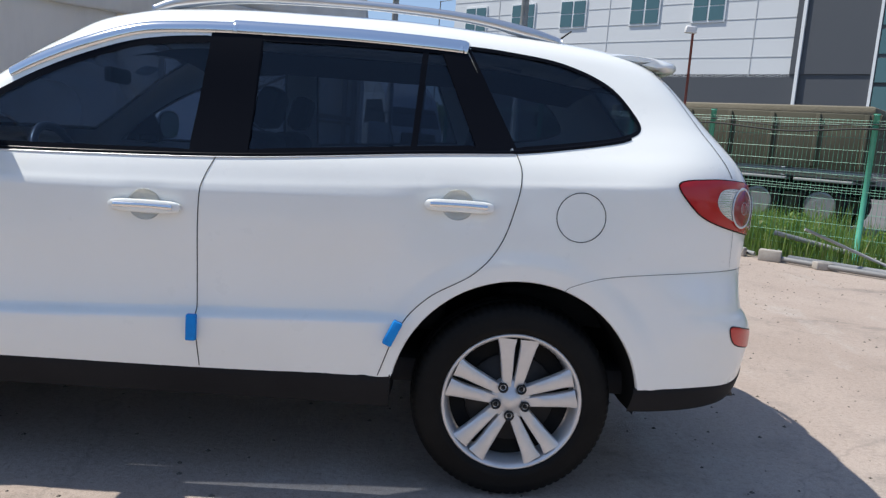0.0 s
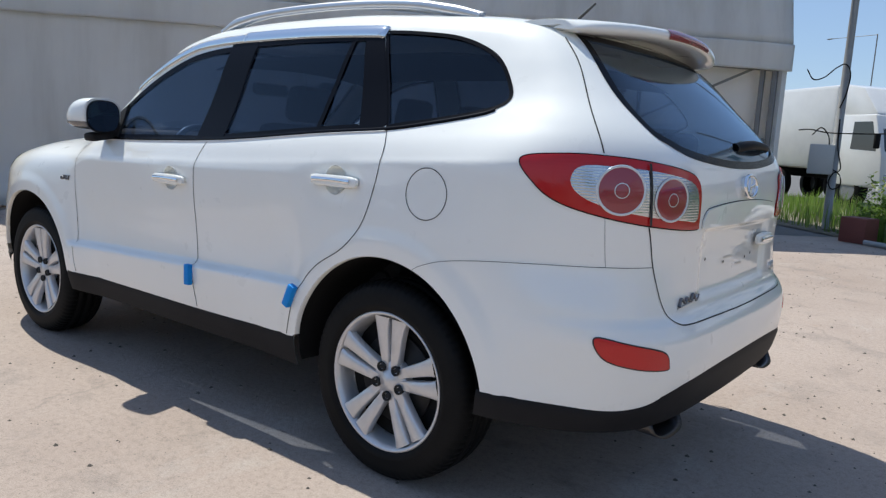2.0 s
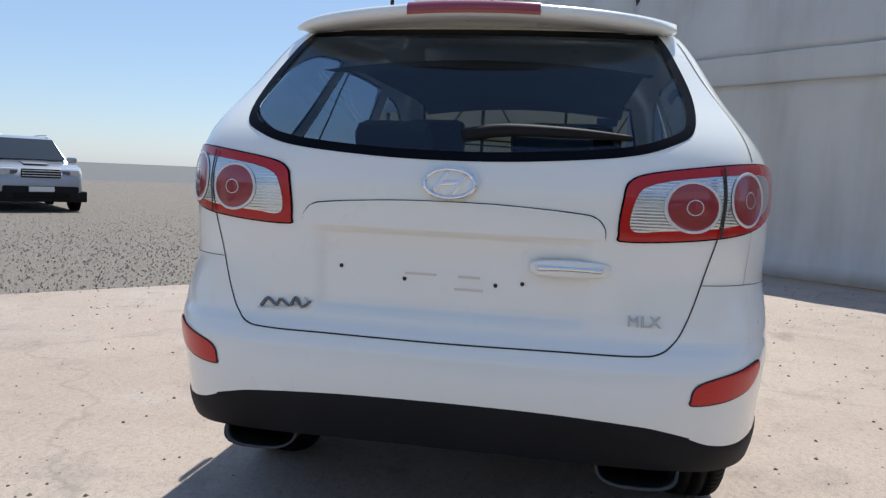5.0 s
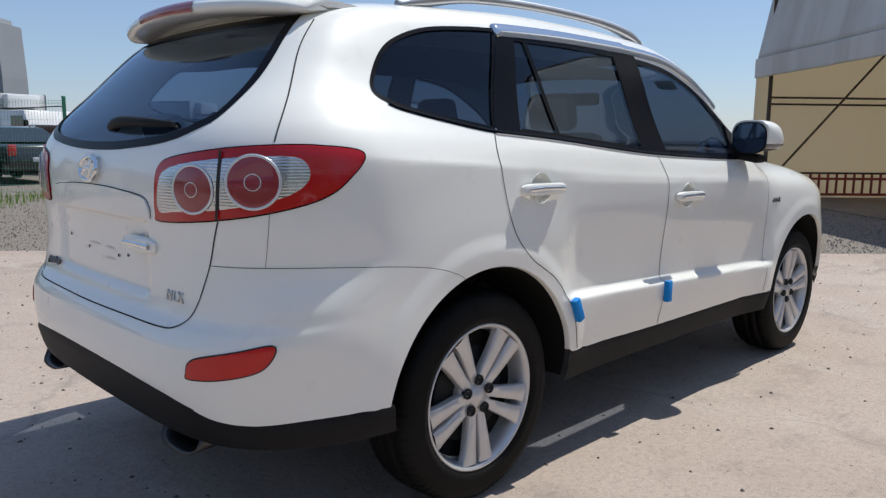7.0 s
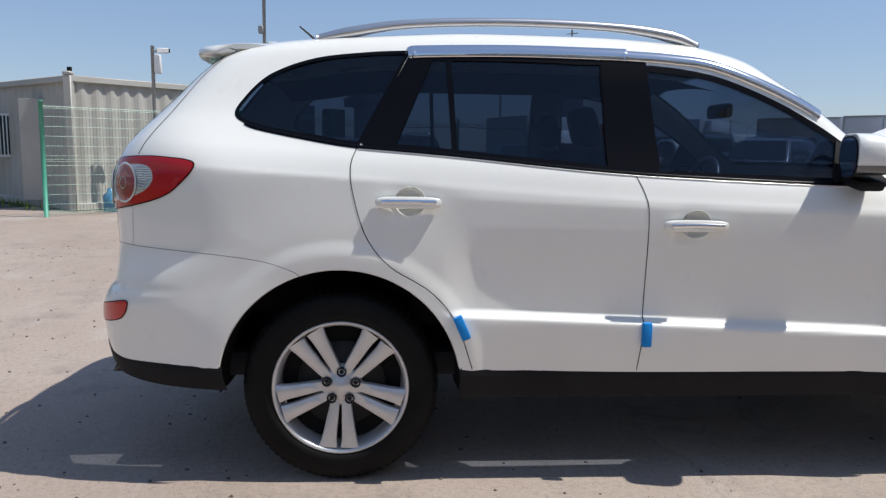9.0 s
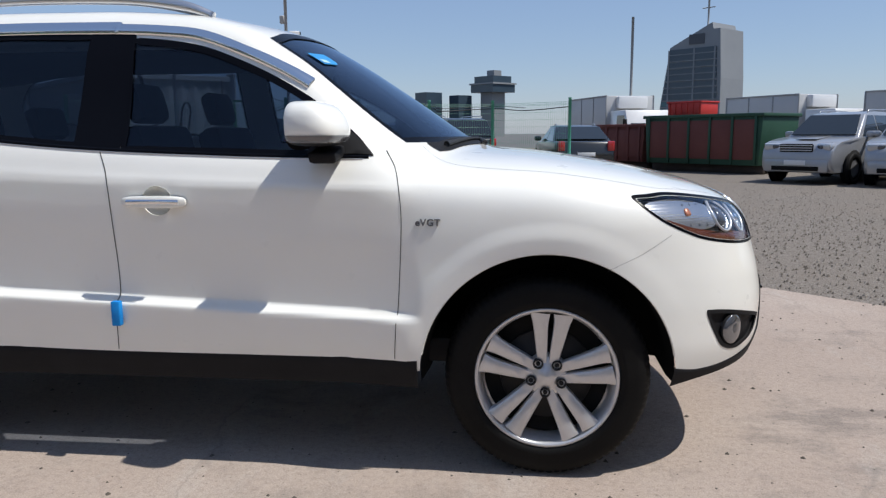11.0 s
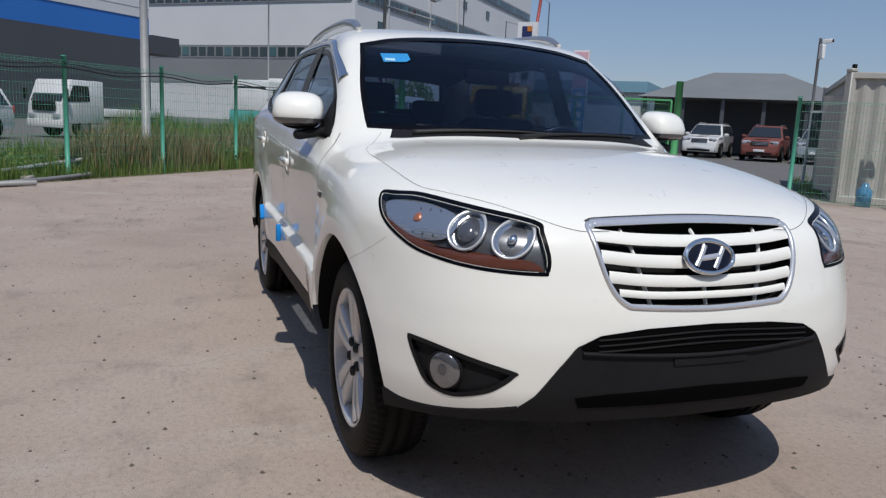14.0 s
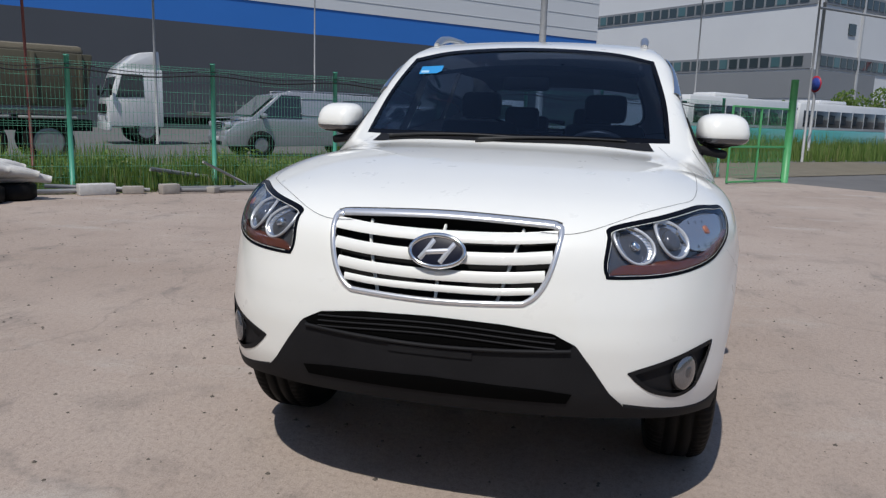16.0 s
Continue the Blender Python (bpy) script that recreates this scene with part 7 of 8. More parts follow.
def lorry(name, m, mat, label, length, half=1.15, z0=.55, high=2.5, roof=0.0, axles=(), r=.46, bed=None, group=""):
    ob = tagged(thing(name), label, "truck", group)
    cab(ob, length / 2, half, z0, high, mat, roof)
    box("chassis", (length - 1.2, .9, .25), (-.6, 0, .85), DARK, ob, "", .02)
    for x in axles:
        for s in (1, -1):
            far_wheel(x, s * (half - .16), r, .3, ob, RIM_GREY)
    if bed:
        bed(ob)
    ob.matrix_world = m
    return ob


def dump_body(ob):
    waisted("dump_body", [(-4.1, 1.25), (-4.25, 2.35), (1.5, 2.4), (1.45, 1.25)], 1.2, 9, 0, OLIVE, ob, "olive dump body", .03)
    for k in range(7):
        for s in (1, -1):
            box("side_rib", (.09, .07, 1.05), (-4.0 + k * .88, s * 1.23, 1.82), OLIVE, ob, "", .015)
    box("rear_chassis", (1.6, .9, .25), (-3.5, 0, .85), DARK, ob, "", .02)
    box("load", (5.4, 2.1, .25), (-1.4, 0, 2.4), EARTH, ob, "earth load", .1)
    for x in (-3.35, -2.1):
        for s in (1, -1):
            box("mudguard", (1.1, .35, .06), (x, s * 1.05, 1.02), GALV, ob, "", .02)
    box("side_rail", (5.5, 2.3, .14), (-1.35, 0, 1.16), BROWN_P, ob, "", .02)


lorry("dump_truck", site_pose(4.4, -15.6, 0, 0), BLACK_P, "dump truck with a black cab and muddy olive body", 7.4, 1.15, .6, 2.85, 0, (-3.35, -2.1, 2.6), .5, dump_body)


def flat_bed(ob):
    box("load_bed", (4.6, 2.2, .16), (-1.6, 0, 1.12), STEEL, ob, "", .02)
    for k in range(5):
        for s in (1, -1):
            box("bed_stake", (.06, .05, .5), (-3.6 + k, s * 1.08, 1.4), STEEL, ob, "", .01)


lorry("flatbed_truck", site_pose(-5.9, -26.5, 0, 0), WHITE_P, "white cab-over truck with a roof fairing", 8.0, 1.12, .6, 2.65, .65, (-2.6, -1.4, 2.7), .48, flat_bed)
lorry("small_truck", site_pose(-18.4, -22.6, 0, 0), WHITE_P, "small white flatbed truck by the road", 5.2, .9, .5, 2.1, 0, (-1.6, 1.6), .36, lambda ob: box("load_bed", (3.1, 1.8, .3), (-.9, 0, .95), WHITE_P, ob, "", .02))


def crane_bed(ob):
    box("load_bed", (4.4, 2.1, .16), (-1.3, 0, 1.15), STEEL, ob, "", .02)
    for s in (1, -1):
        box("side_board", (3.0, .05, .38), (-1.9, s * 1.05, 1.4), ORANGE_P, ob, "orange side board", .01)
        box("step_board", (1.5, .3, .08), (-.4, s * 1.0, .62), YELLOW, ob, "", .01)
        for x_ in (.7, 1.25):
            box("frame_post", (.09, .09, 1.55), (x_, s * .9, 1.95), YELLOW, ob, "", .015)
    box("frame_beam", (.75, 1.95, .1), (.98, 0, 2.72), YELLOW, ob, "", .02)
    box("boom", (4.4, .36, .32), (-.9, .2, 2.35), YELLOW, ob, "yellow folded boom", .04)
    box("boom_arm", (3.4, .26, .24), (-1.2, -.3, 2.0), ORANGE_P, ob, "", .03)
    box("turret", (.8, 1.0, .95), (.2, 0, 1.7), YELLOW, ob, "", .05)
    box("basket", (1.0, 1.0, .7), (-2.9, 0, 1.75), YELLOW, ob, "", .03)
    box("windscreen_sill", (.05, 1.9, .08), (3.32, 0, 1.62), DARK, ob, "", .01)
    box("front_step", (.12, 2.1, .16), (3.3, 0, .48), GALV, ob, "", .03)
    box("light_bar", (.28, 1.3, .14), (2.3, 0, 2.76), AMBER, ob, "amber light bar", .04)
    v_, f_ = lathe_y([(-.3, 0), (-.27, .15), (-.16, .25), (0, .30), (.16, .25), (.27, .15), (.3, 0)], 18)
    mesh_of("lamp_dome", np.array([(a, c, b) for a, b, c in v_]) + (1.7, 0, 3.0), f_, WHITE_P, ob, "white lamp dome")


ORANGE_P = paint("orange_paint", (0.60, 0.22, 0.03), 0)
lorry("boom_truck", site_pose(-27.2, -8.5, 0, 8), YELLOW, "yellow boom lift truck standing by the gate", 6.6, 1.12, .55, 2.65, 0, (-1.9, 2.2), .46, crane_bed)
lorry("box_lorry", site_pose(16.74, -15.5, 0, 181), WHITE_P, "white box lorry with a rounded roof fairing", 7.0, 1.22, .6, 2.55, .85, (-2.2, -1.0, 2.3), .5, lambda ob: box("box_body", (4.9, 2.4, 2.4), (-1.0, 0, 2.2), WHITE_P, ob, "", .12))


def cargo_box(ob):
    body = box("cargo_box", (4.2, 2.1, 1.75), (-1.1, 0, 1.86), GREY_BOX, ob, "grey-white cargo box", .04)
    for z_ in (1.0, 2.72):
        for s in (1, -1):
            box("edge_rail", (4.22, .05, .07), (-1.1, s * 1.05, z_), GALV, body, "", .01)
    for x_ in (-3.2, -1.8, -.4, 1.0):
        for s in (1, -1):
            box("side_post", (.05, .03, 1.72), (x_, s * 1.06, 1.86), GALV, body, "", .008)
    for y_ in (-.7, -.25, .25, .7):
        box("door_bar", (.03, .03, 1.6), (-3.22, y_, 1.86), GALV, body, "", .008)
    box("cooling_unit", (.35, 1.3, .5), (1.15, 0, 2.45), WHITE_P, ob, "white cooling unit", .06)


def box_truck(u_, n_, turn, label):
    lorry("box_truck", site_pose(u_, n_, 0, turn), WHITE_P, label, 6.4, 1.0, .5, 2.1, 0, (-2.0, 2.1), .38, cargo_box, "box trucks")


GREY_BOX = mottled("grey_white_cargo_panel", (0.48, 0.49, 0.49), (0.55, 0.55, 0.54), 1.0, 0.5, 0)
box_truck(-11.3, 31.0, -20, "white box truck far on the gravel")
box_truck(-5.0, 30.5, -10, "white box truck far on the gravel")
box_truck(-16.5, 25.5, -30, "white box truck behind the fence")
box_truck(-3.6, 29.5, 170, "white box truck behind parked cars")


def bus(u_, n_, turn):
    ob = tagged(thing("city_bus"), "white and teal city bus parked by the road", "bus", "buses")
    waisted("body", [(-5.3, .35), (-5.35, 1.3), (5.35, 1.3), (5.38, .35)], 1.22, 9, 0, TEAL, ob, bevel=.06)
    waisted("upper_body", [(-5.35, 1.28), (-5.3, 2.95), (5.15, 2.95), (5.37, 1.28)], 1.2, 9, 0, WHITE_P, ob, bevel=.1)
    box("roof_unit", (3.2, 1.5, .3), (.8, 0, 3.05), WHITE_P, ob, "white roof unit", .1)
    for s in (1, -1):
        for k in range(7):
            box("side_window", (1.3, .03, 1.0), (-4.4 + 1.42 * k, s * 1.205, 1.98), V_GLASS, ob, "", .01)
        for x in (-3.2, 3.0):
            far_wheel(x, s * 1.05, .48, .28, ob)
    flat("windscreen", [(5.33, 1.05, 1.3), (5.33, -1.05, 1.3), (5.2, -1.05, 2.6), (5.2, 1.05, 2.6)], V_GLASS, ob, "", .03)
    ob.matrix_world = site_pose(u_, n_, 0, turn)


bus(-35.2, -24.5, 2)
bus(-46.2, -24.8, 0)
# skips
for u0, u1, mat, zz, lb in ((-13.9, -11.3, RUST_RED, 1.45, "rust-red steel skip on gravel"), (-10.9, -6.95, SKIP_GREEN, 1.7, "dark green steel skip with rust-red side panels")):
    skip = tagged(thing("steel_skip"), lb, "skip", "skips")
    c = (u1 - u0) / 2
    w = [waisted("skip_body", [(-c, .25), (-c - .1, zz), (c + .1, zz), (c, .25)], .95, 9, 0, mat, skip, "", .02)]
    for k in range(6):
        for s in (1, -1):
            box("skip_rib", (.08, .06, zz - .3), (-c + .1 + k * (2 * c - .2) / 5, s * .98, zz / 2 + .12), mat, skip, "", .01)
        for s in (1, -1):
            if k < 5:
                box("side_panel", ((2 * c - .2) / 5 - .08, .03, zz - .55), (-c + .1 + (k + .5) * (2 * c - .2) / 5, s * .965, zz / 2 + .14), RUST_RED, skip, "rust-red side panel", .008)
    box("skip_rim", (2 * c + .3, 2.02, .1), (0, 0, zz), mat, skip, "", .02)
    for s in (1, -1):
        box("skid", (2 * c, .12, .25), (0, s * .6, .125), DARK_STEEL, skip, "", .01)
    skip.matrix_world = site_pose((u0 + u1) / 2, 20.2 if mat is SKIP_GREEN else 20.8, 0, -5)

red_crate = tagged(thing("red_crate"), "bright red ribbed plastic crate lying on the skip", "crate")
CRATE_RED = mottled("bright_red_plastic", (0.52, 0.025, 0.02), (0.60, 0.04, 0.03), 3, 0.45, 0.05)
box("crate_body", (1.25, .9, .40), (0, 0, .20), CRATE_RED, red_crate, "", .03)
for k in range(6):
    for s in (1, -1):
        box("crate_rib", (.05, .03, .36), (-.55 + k * .22, s * .46, .20), CRATE_RED, red_crate, "", .008)
box("crate_rim", (1.31, .96, .05), (0, 0, .41), CRATE_RED, red_crate, "", .012)
red_crate.matrix_world = site_pose(-9.9, 20.3, 1.75, -5)

# ---- clutter along the fence ----
WHITE_SACK = mottled("dirty_white_sheeting", (0.60, 0.60, 0.585), (0.45, 0.44, 0.42), 4, 0.7, 0.4, fine=18, depth=0.02)
BLOCK = mottled("grey_brown_concrete_block", (0.30, 0.27, 0.24), (0.40, 0.37, 0.33), 8, 0.9, 0.4)
rng = random.Random(4)


def loose_tyre(u_, n_, z_, lean, r=.32, label="old black tyre lying on concrete"):
    v_, f_ = lathe_y([(-.1, r * .6), (-.11, r * .85), (-.08, r), (.08, r), (.11, r * .85), (.1, r * .6), (-.1, r * .6)], 32)
    ob = mesh_of("old_tyre", v_, f_, TYRE)
    ob.matrix_world = site_pose(u_, n_, z_) @ pose(0, 0, 0, 90 + lean, 0, rng.uniform(0, 90))
    return tagged(ob, label, "tyre", "old tyres")


loose_tyre(3.3, -8.0, .115, 0), loose_tyre(2.55, -7.9, .115, 0, .30), loose_tyre(2.15, -8.25, .115, 0, .30)
bundle = tagged(thing("sheeting_bundle"), "bundle of rolled dirty-white plastic sheeting on tyres", "bundle")
for k in range(9):
    a = rng.uniform(-12, 12)
    u0, n0, z0 = 2.45 + rng.uniform(-.25, .25), -8.15 + rng.uniform(-.22, .22), .27 + .075 * (k // 3)
    L = rng.uniform(.8, 1.15)
    c, s_ = math.cos(radians(a)), math.sin(radians(a))
    pipe("roll", [(u0 - c * L / 2, n0 - s_ * L / 2, z0), (u0 - c * L * .2, n0 - s_ * L * .2 + .03, z0 + .05), (u0 + c * L * .2, n0 + s_ * L * .2 - .02, z0 + .01), (u0 + c * L / 2, n0 + s_ * L / 2, z0 - .02)], [.05, .085, .075, .055], WHITE_SACK, bundle, sides=9)
for row in (((5.9, -8.2, .05), (3.7, -8.55, .05), .04), ((5.6, -8.35, .05), (3.4, -8.3, .05), .035), ((4.9, -8.1, .13), (3.6, -8.6, .12), .03), ((1.9, -8.7, .05), (.5, -8.75, .05), .035), ((1.7, -8.85, .12), (.3, -8.6, .05), .03),
            ((.2, -9.0, .34), (-1.5, -9.25, .06), .035), ((-.1, -8.75, .04), (-3.9, -8.5, .04), .045), ((-1.4, -9.0, .04), (-4.0, -8.35, .05), .04), ((-2.2, -8.85, .05), (-5.8, -9.3, .30), .035), ((-.4, -8.2, .5), (-1.4, -9.0, .04), .02)):
    ob = pipe("steel_pipe", [row[0], row[1]], row[2], GALV, None, sides=10)
    tagged(ob, "dull galvanised steel pipe lying by the fence", "pipe", "loose pipes")
hose = pipe("grey_hose", [(.2, -8.5, .05), (-1.2, -8.35, .05), (-2.8, -8.45, .05), (-4.6, -8.75, .05), (-5.6, -9.0, .06)], .035, make("grey_hose_rubber", (0.20, 0.20, 0.20), 0.6), None)
tagged(hose, "grey hose lying along the fence foot", "hose")
for u_, n_, a, sz in ((.05, -8.45, 12, (.28, .17, .15)), (-.62, -8.4, 40, (.22, .15, .10)), (1.05, -8.6, 5, (.5, .22, .16)), (-4.3, -8.9, 30, (.2, .14, .1)), (4.95, -8.2, 20, (.3, .18, .12)), (.55, -8.55, -10, (.3, .1, .12))):
    ob = box("concrete_block", sz, (0, 0, sz[2] / 2), BLOCK if sz[0] < .5 else WHITE_SACK, None, "", .015)
    ob.matrix_world = site_pose(u_, n_, 0, a)
    tagged(ob, "broken concrete block on the ground" if sz[0] < .5 else "white foam block on the ground", "block", "loose blocks")
bucket = box("rusty_box", (.42, .36, .4), (0, 0, .2), RUST_RED, None, "", .02)
bucket.matrix_world = site_pose(6.25, -8.35, 0, 20)
tagged(bucket, "rusty red-brown metal box by the fence", "box")
WATER_BLUE = make("blue_bottle_plastic", (0.10, 0.28, 0.45), 0.2)
v_, f_ = lathe_y([(0, 0), (0, .13), (.3, .135), (.38, .06), (.44, .05), (.44, 0)], 20)
ob = mesh_of("water_bottle", [(a, c, b) for a, b, c in v_], f_, WATER_BLUE)
ob.matrix_world = site_pose(-11.95, 3.44, 0)
tagged(ob, "blue water-cooler bottle beside the container", "bottle")
crate = box("white_crate", (.5, .4, .35), (0, 0, .175), WHITE_SACK, None, "", .02)
crate.matrix_world = site_pose(-11.9, 5.12, 0, 10)
tagged(crate, "white plastic crate beside the container", "crate")

# pebbles and crumbs scattered on the concrete
pv, pf = [], []
prng = random.Random(9)
for _ in range(5200):
    u_, n_ = prng.uniform(-8, 6.0), prng.uniform(-8.5, 4.2)
    x_, y_, _z = at_site(u_, n_)
    r_ = prng.choice((.003, .003, .004, .005, .006, .008, .011))
    base = len(pv)
    for k in range(5):
        a = k * 1.2566 + prng.uniform(-.3, .3)
        pv.append((x_ + r_ * math.cos(a) * prng.uniform(.7, 1.3), y_ + r_ * math.sin(a), 0))
    pv.append((x_, y_, r_ * .8))
    pf += [(base + k, base + (k + 1) % 5, base + 5) for k in range(5)]
PEBBLE = make("dark_crumb", (0.10, 0.085, 0.07), 0.9)
tagged(mesh_of("pebbles", pv, pf, PEBBLE, None, "scattered dark pebbles and crumbs on concrete", smooth=False), category="pebbles", kind="stuff")
gv, gf = [], []
for _ in range(14000):
    u_, n_ = prng.uniform(-12, 9), 4.05 + abs(prng.gauss(0, 4.5))
    x_, y_, _z = at_site(u_, n_)
    r_ = prng.uniform(.006, .017)
    base = len(gv)
    for k in range(4):
        a = k * 1.5708 + prng.uniform(-.4, .4)
        gv.append((x_ + r_ * math.cos(a) * prng.uniform(.7, 1.3), y_ + r_ * math.sin(a), -.008))
    gv.append((x_ + r_ * .2, y_, r_ * .9))
    gf += [(base + k, base + (k + 1) % 4, base + 4) for k in range(4)]
STONE = make("gravel_stone", (0.2, 0.18, 0.16), 0.95)
_isl = STONE.node_tree.nodes.new("ShaderNodeNewGeometry").outputs["Random Per Island"]
feed(STONE, "Base Color", tones(STONE, _isl, [(0, (0.12, 0.10, 0.085)), (.6, (0.20, 0.175, 0.15)), (1, (0.30, 0.27, 0.24))]))
tagged(mesh_of("gravel_stones", gv, gf, STONE, None, "loose brown-grey gravel stones", smooth=False), category="gravel", kind="stuff")

# ---- weeds and trees ----
LEAF = make("weed_leaf", (0.07, 0.11, 0.03), 0.7)
_isl = LEAF.node_tree.nodes.new("ShaderNodeNewGeometry").outputs["Random Per Island"]
feed(LEAF, "Base Color", tones(LEAF, _isl, [(0, (0.06, 0.11, 0.022)), (.45, (0.12, 0.20, 0.04)), (.8, (0.19, 0.26, 0.065)), (1, (0.30, 0.28, 0.13))]))
let_through(LEAF, 0.35, (0.24, 0.40, 0.06))
STRAW = make("dry_reed", (0.2, 0.17, 0.09), 0.8)
_isl = STRAW.node_tree.nodes.new("ShaderNodeNewGeometry").outputs["Random Per Island"]
feed(STRAW, "Base Color", tones(STRAW, _isl, [(0, (0.10, 0.12, 0.04)), (.5, (0.20, 0.17, 0.08)), (1, (0.32, 0.25, 0.14))]))


def blades(count, place, high, wide, mat, name, label, seed, kink=.35):
    r_ = random.Random(seed)
    v, f = [], []
    for _ in range(count):
        u_, n_, k_ = place(r_)
        x_, y_, _z = at_site(u_, n_)
        h, a = high * k_ * r_.uniform(.55, 1.15), r_.uniform(0, 6.283)
        w = wide * r_.uniform(.6, 1.3)
        lean = r_.uniform(.05, kink) * h
        dx, dy = math.cos(a), math.sin(a)
        b = len(v)
        v += [(x_ - dy * w, y_ + dx * w, -.02), (x_ + dy * w, y_ - dx * w, -.02), (x_ + dx * lean * .4 + dy * w * .8, y_ + dy * lean * .4 - dx * w * .8, h * .6),
              (x_ + dx * lean * .4 - dy * w * .8, y_ + dy * lean * .4 + dx * w * .8, h * .6), (x_ + dx * lean, y_ + dy * lean, h)]
        f += [(b, b + 1, b + 2, b + 3), (b + 3, b + 2, b + 4)]
    return tagged(mesh_of(name, v, f, mat, None, label, smooth=False), category="grass", kind="stuff")


def strip_place(u0, u1, n0, n1, clump=1.0, bump=0.0):
    def place(r_):
        u_, n_ = r_.uniform(u0, u1), r_.uniform(n0, n1)
        k = .55 + .75 * noise.noise(Vector((u_ * clump, n_ * clump, 3.1))) + bump
        return u_, n_, max(.18, k)
    return place


blades(17000, strip_place(-13.6, 8, -13.2, -9.0, .9), .80, .008, LEAF, "weeds", "green weeds and grass along the fence", 11)
blades(8000, strip_place(-13.2, 7, -9.5, -8.85, 1.7), .58, .007, LEAF, "weeds", "low green weeds at the fence foot", 12)
blades(6500, strip_place(-13.8, -5.5, -10.6, -9.0, .8, .25), .95, .006, STRAW, "reeds", "tall dry reeds behind the fence", 13, .6)
blades(14000, strip_place(-42, -16, -22, -14, .5, .1), 1.15, .015, LEAF, "weeds", "tall green weeds by the road", 14)
blades(2600, strip_place(-20.5, -12.9, 2.4, 6.9, 1.3), .28, .007, LEAF, "weeds", "sparse grass round a container", 15)
blades(2200, strip_place(-13.6, -7.5, 6.5, 11.6, 1.0), .26, .008, LEAF, "weeds", "sparse grass along the yard fence", 16)


blades(7000, strip_place(7, 26, -14.5, -9.0, .8), .65, .009, LEAF, "weeds", "green weeds beyond the fence end", 17)


def broad_leaves(count, place, seed, size, label, low=.1, high=.9):
    r_ = random.Random(seed)
    v, f = [], []
    for _ in range(count):
        u_, n_, k_ = place(r_)
        x_, y_, _z = at_site(u_, n_)
        z_ = r_.uniform(low, high * k_)
        s_ = size * r_.uniform(.5, 1.3)
        q = Euler((r_.uniform(-.7, .7), r_.uniform(-.7, .7), r_.uniform(0, 6.28))).to_matrix()
        b = len(v)
        for p in ((-1, 0, 0), (-.2, .45, .12), (1, 0, -.1), (-.2, -.45, .12)):
            v.append(tuple(q @ (Vector(p) * s_) + Vector((x_, y_, z_))))
        f += [(b, b + 1, b + 2), (b, b + 2, b + 3)]
    return tagged(mesh_of("leafy_weeds", v, f, LEAF, None, label, smooth=False), category="weeds", kind="stuff")


broad_leaves(9000, strip_place(-6.5, 7.5, -11.5, -9.1, 1.1), 21, .055, "broad-leaved green weeds behind the fence", .05, .65)
broad_leaves(3000, strip_place(-13.8, -9.5, -10.4, -9.0, 1.3), 22, .05, "dark broad-leaved weeds behind the fence", .05, .8)
broad_leaves(2600, strip_place(5.2, 7.6, -10.2, -9.2, 1.5, .3), 23, .06, "tall leafy weeds behind the fence", .1, 1.1)
BARK = mottled("brown_bark", (0.10, 0.075, 0.05), (0.15, 0.12, 0.09), 6, 0.9, 0.4)


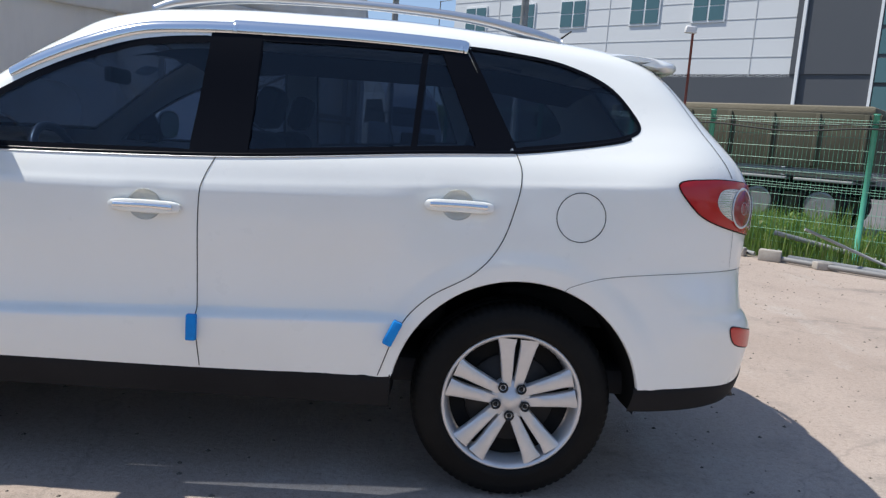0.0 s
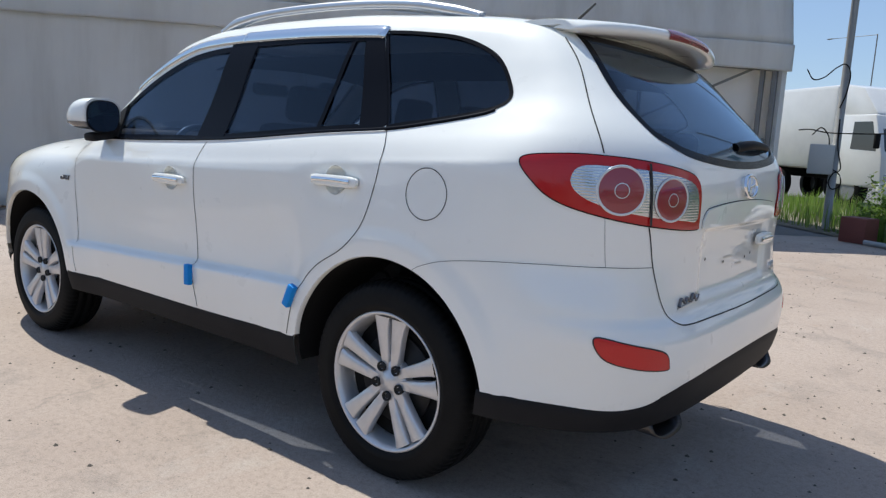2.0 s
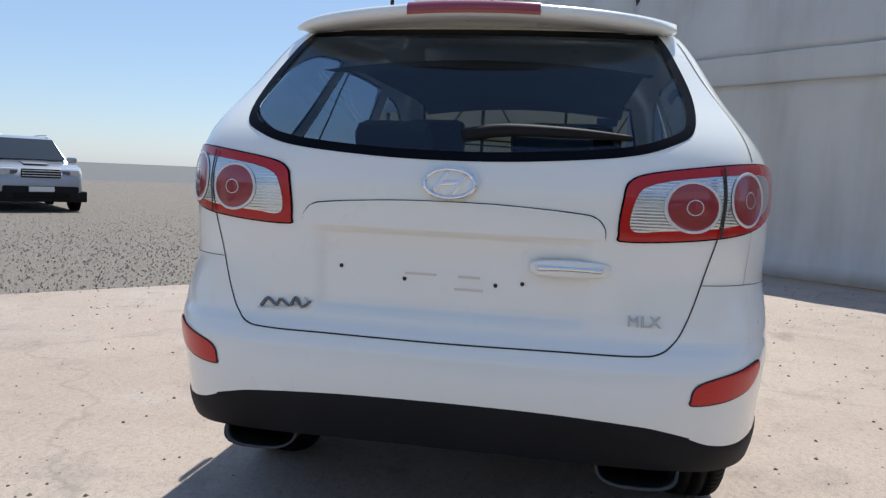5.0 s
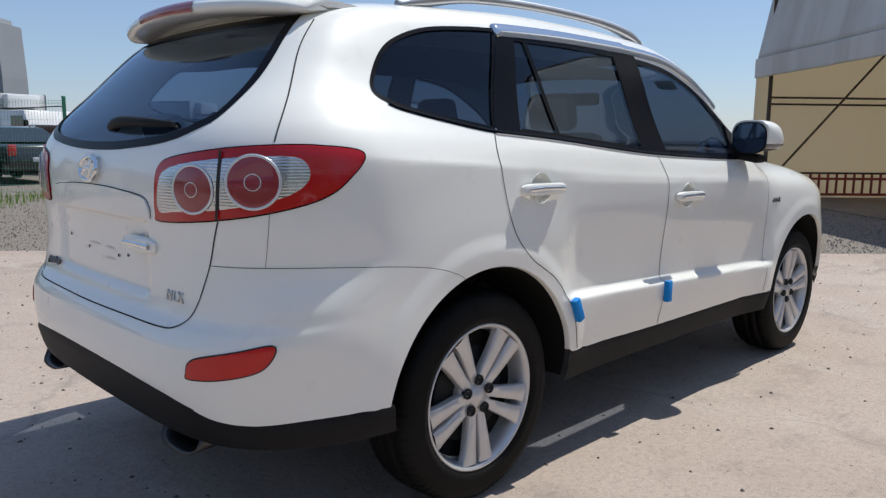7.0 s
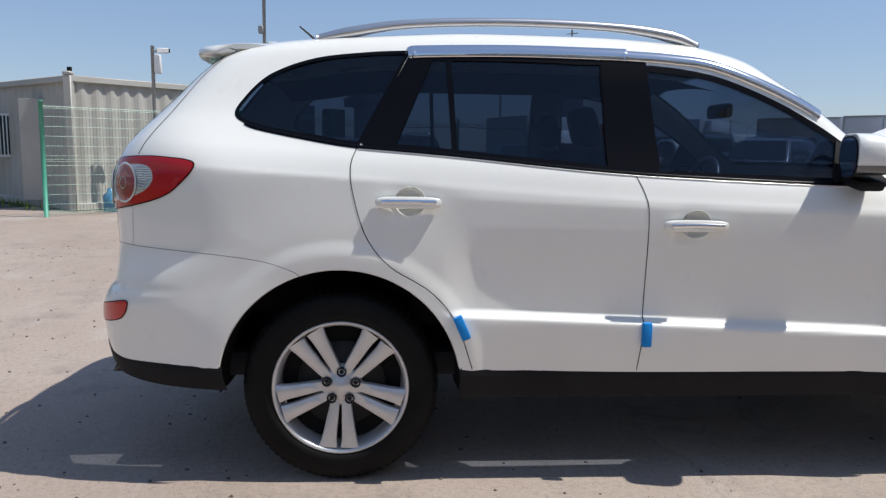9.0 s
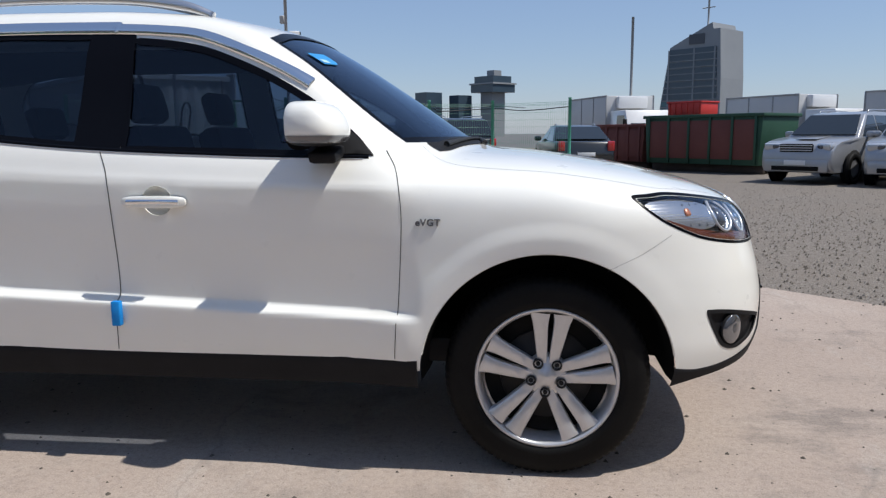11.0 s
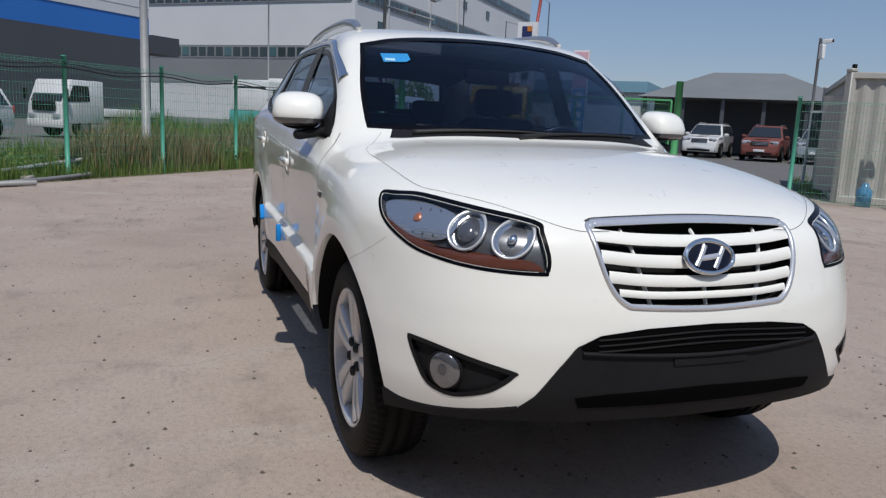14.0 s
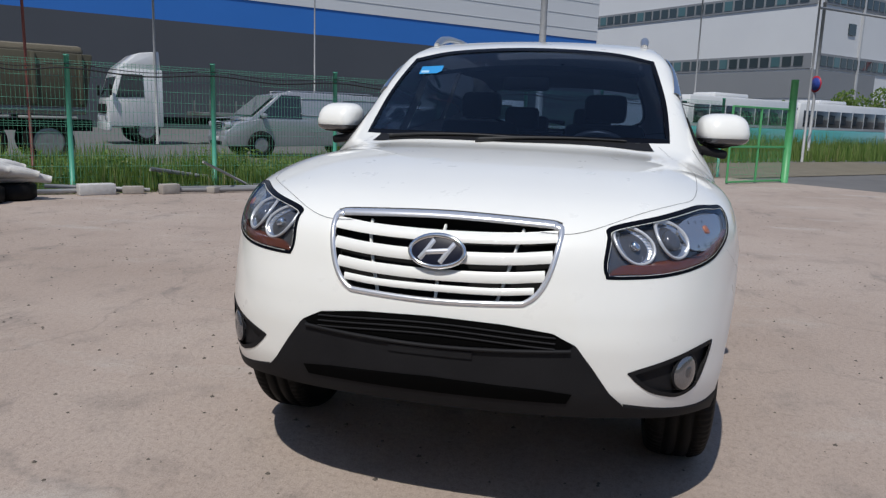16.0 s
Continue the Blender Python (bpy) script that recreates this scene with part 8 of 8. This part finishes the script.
def tree(u_, n_, h_, seed):
    r_ = random.Random(seed)
    ob = tagged(thing("roadside_tree"), "small green roadside tree", "tree", "roadside trees")
    pipe("trunk", [(u_, n_, -.1), (u_ + .1, n_, h_ * .4), (u_, n_ + .1, h_ * .75)], [.16, .10, .04], BARK, ob)
    for k in range(5):
        a = k * 1.3
        pipe("limb", [(u_ + .05, n_, h_ * .35 + k * .3), (u_ + math.cos(a) * h_ * .22, n_ + math.sin(a) * h_ * .22, h_ * .6 + k * .25)], [.06, .02], BARK, ob)
    v, f = [], []
    for _ in range(1500):
        while True:
            p = Vector((r_.uniform(-1, 1), r_.uniform(-1, 1), r_.uniform(-1, 1)))
            if p.length < 1 and noise.noise(p * 2.2 + Vector((seed, 0, 0))) > -.15:
                break
        x_, y_, z_ = at_site(u_ + p.x * h_ * .33, n_ + p.y * h_ * .33, h_ * .68 + p.z * h_ * .34)
        s_ = .12 * r_.uniform(.6, 1.4)
        q = Euler((r_.uniform(0, 6), r_.uniform(0, 6), r_.uniform(0, 6))).to_matrix()
        b = len(v)
        for c in ((-1, 0, 0), (0, .6, .1), (1, 0, 0), (0, -.6, .1)):
            v.append(tuple(q @ (Vector(c) * s_) + Vector((x_, y_, z_))))
        f += [(b, b + 1, b + 2), (b, b + 2, b + 3)]
    mesh_of("crown", v, f, LEAF, ob, smooth=False)


for k, (u_, n_, h_) in enumerate(((30, -62, 5.5), (34, -60, 4.6), (26.5, -64, 6), (38, -58, 5), (43, -60, 6), (48, -56, 5), (-58, -30, 4.5), (-66, -31, 5.2), (-54, -33, 3.5), (22, -58, 4.5))):
    tree(u_, n_, h_, 40 + k)


# utility pole with a switch box and hanging cables
mast = tagged(thing("utility_pole"), "grey utility pole with a switch box and looped black cables", "pole")
pole_at = lambda r_, z_, f_=0.0: at_site(8.26 + .54 * r_ - .8 * f_, -9.27 + .76 * r_ + .6 * f_, z_)
tube("pole", [pole_at(0, 0), pole_at(0, 3.4), pole_at(0, 7.0)], [.075, .065, .055], GALV, mast, sides=12, smooth=1)
bm = bmesh.new()
box_bm(bm, (.42, .16, .54), (0, 0, 0), .02, site_pose(0, 0, 0, 55).to_3x3().to_4x4())
bmesh.ops.translate(bm, vec=pole_at(.24, 1.27, .10), verts=bm.verts)
part("switch_box", bm, GREY_BOX, mast, "grey switch box")
for line in ([(.68, 2.88), (.55, 2.70), (.36, 2.74), (.18, 2.90), (.02, 2.97), (-.08, 2.80), (-.05, 2.45), (.03, 2.2)], [(.70, 1.78), (.5, 1.80), (.25, 1.76), (.05, 1.75), (-.5, 1.76), (-1.2, 1.80)],
             [(.02, 1.1), (-.12, 1.0), (-.15, .82), (-.02, .74), (.06, .86), (0, 1.02), (-.12, 1.12), (-.03, 1.5), (.0, 2.0)], [(.45, 1.70), (.30, 1.84), (.16, 1.70), (.12, 1.50)]):
    tube("cable", [pole_at(a, b, .085) for a, b in line], .012, DARK, mast, "black cable", sides=6)
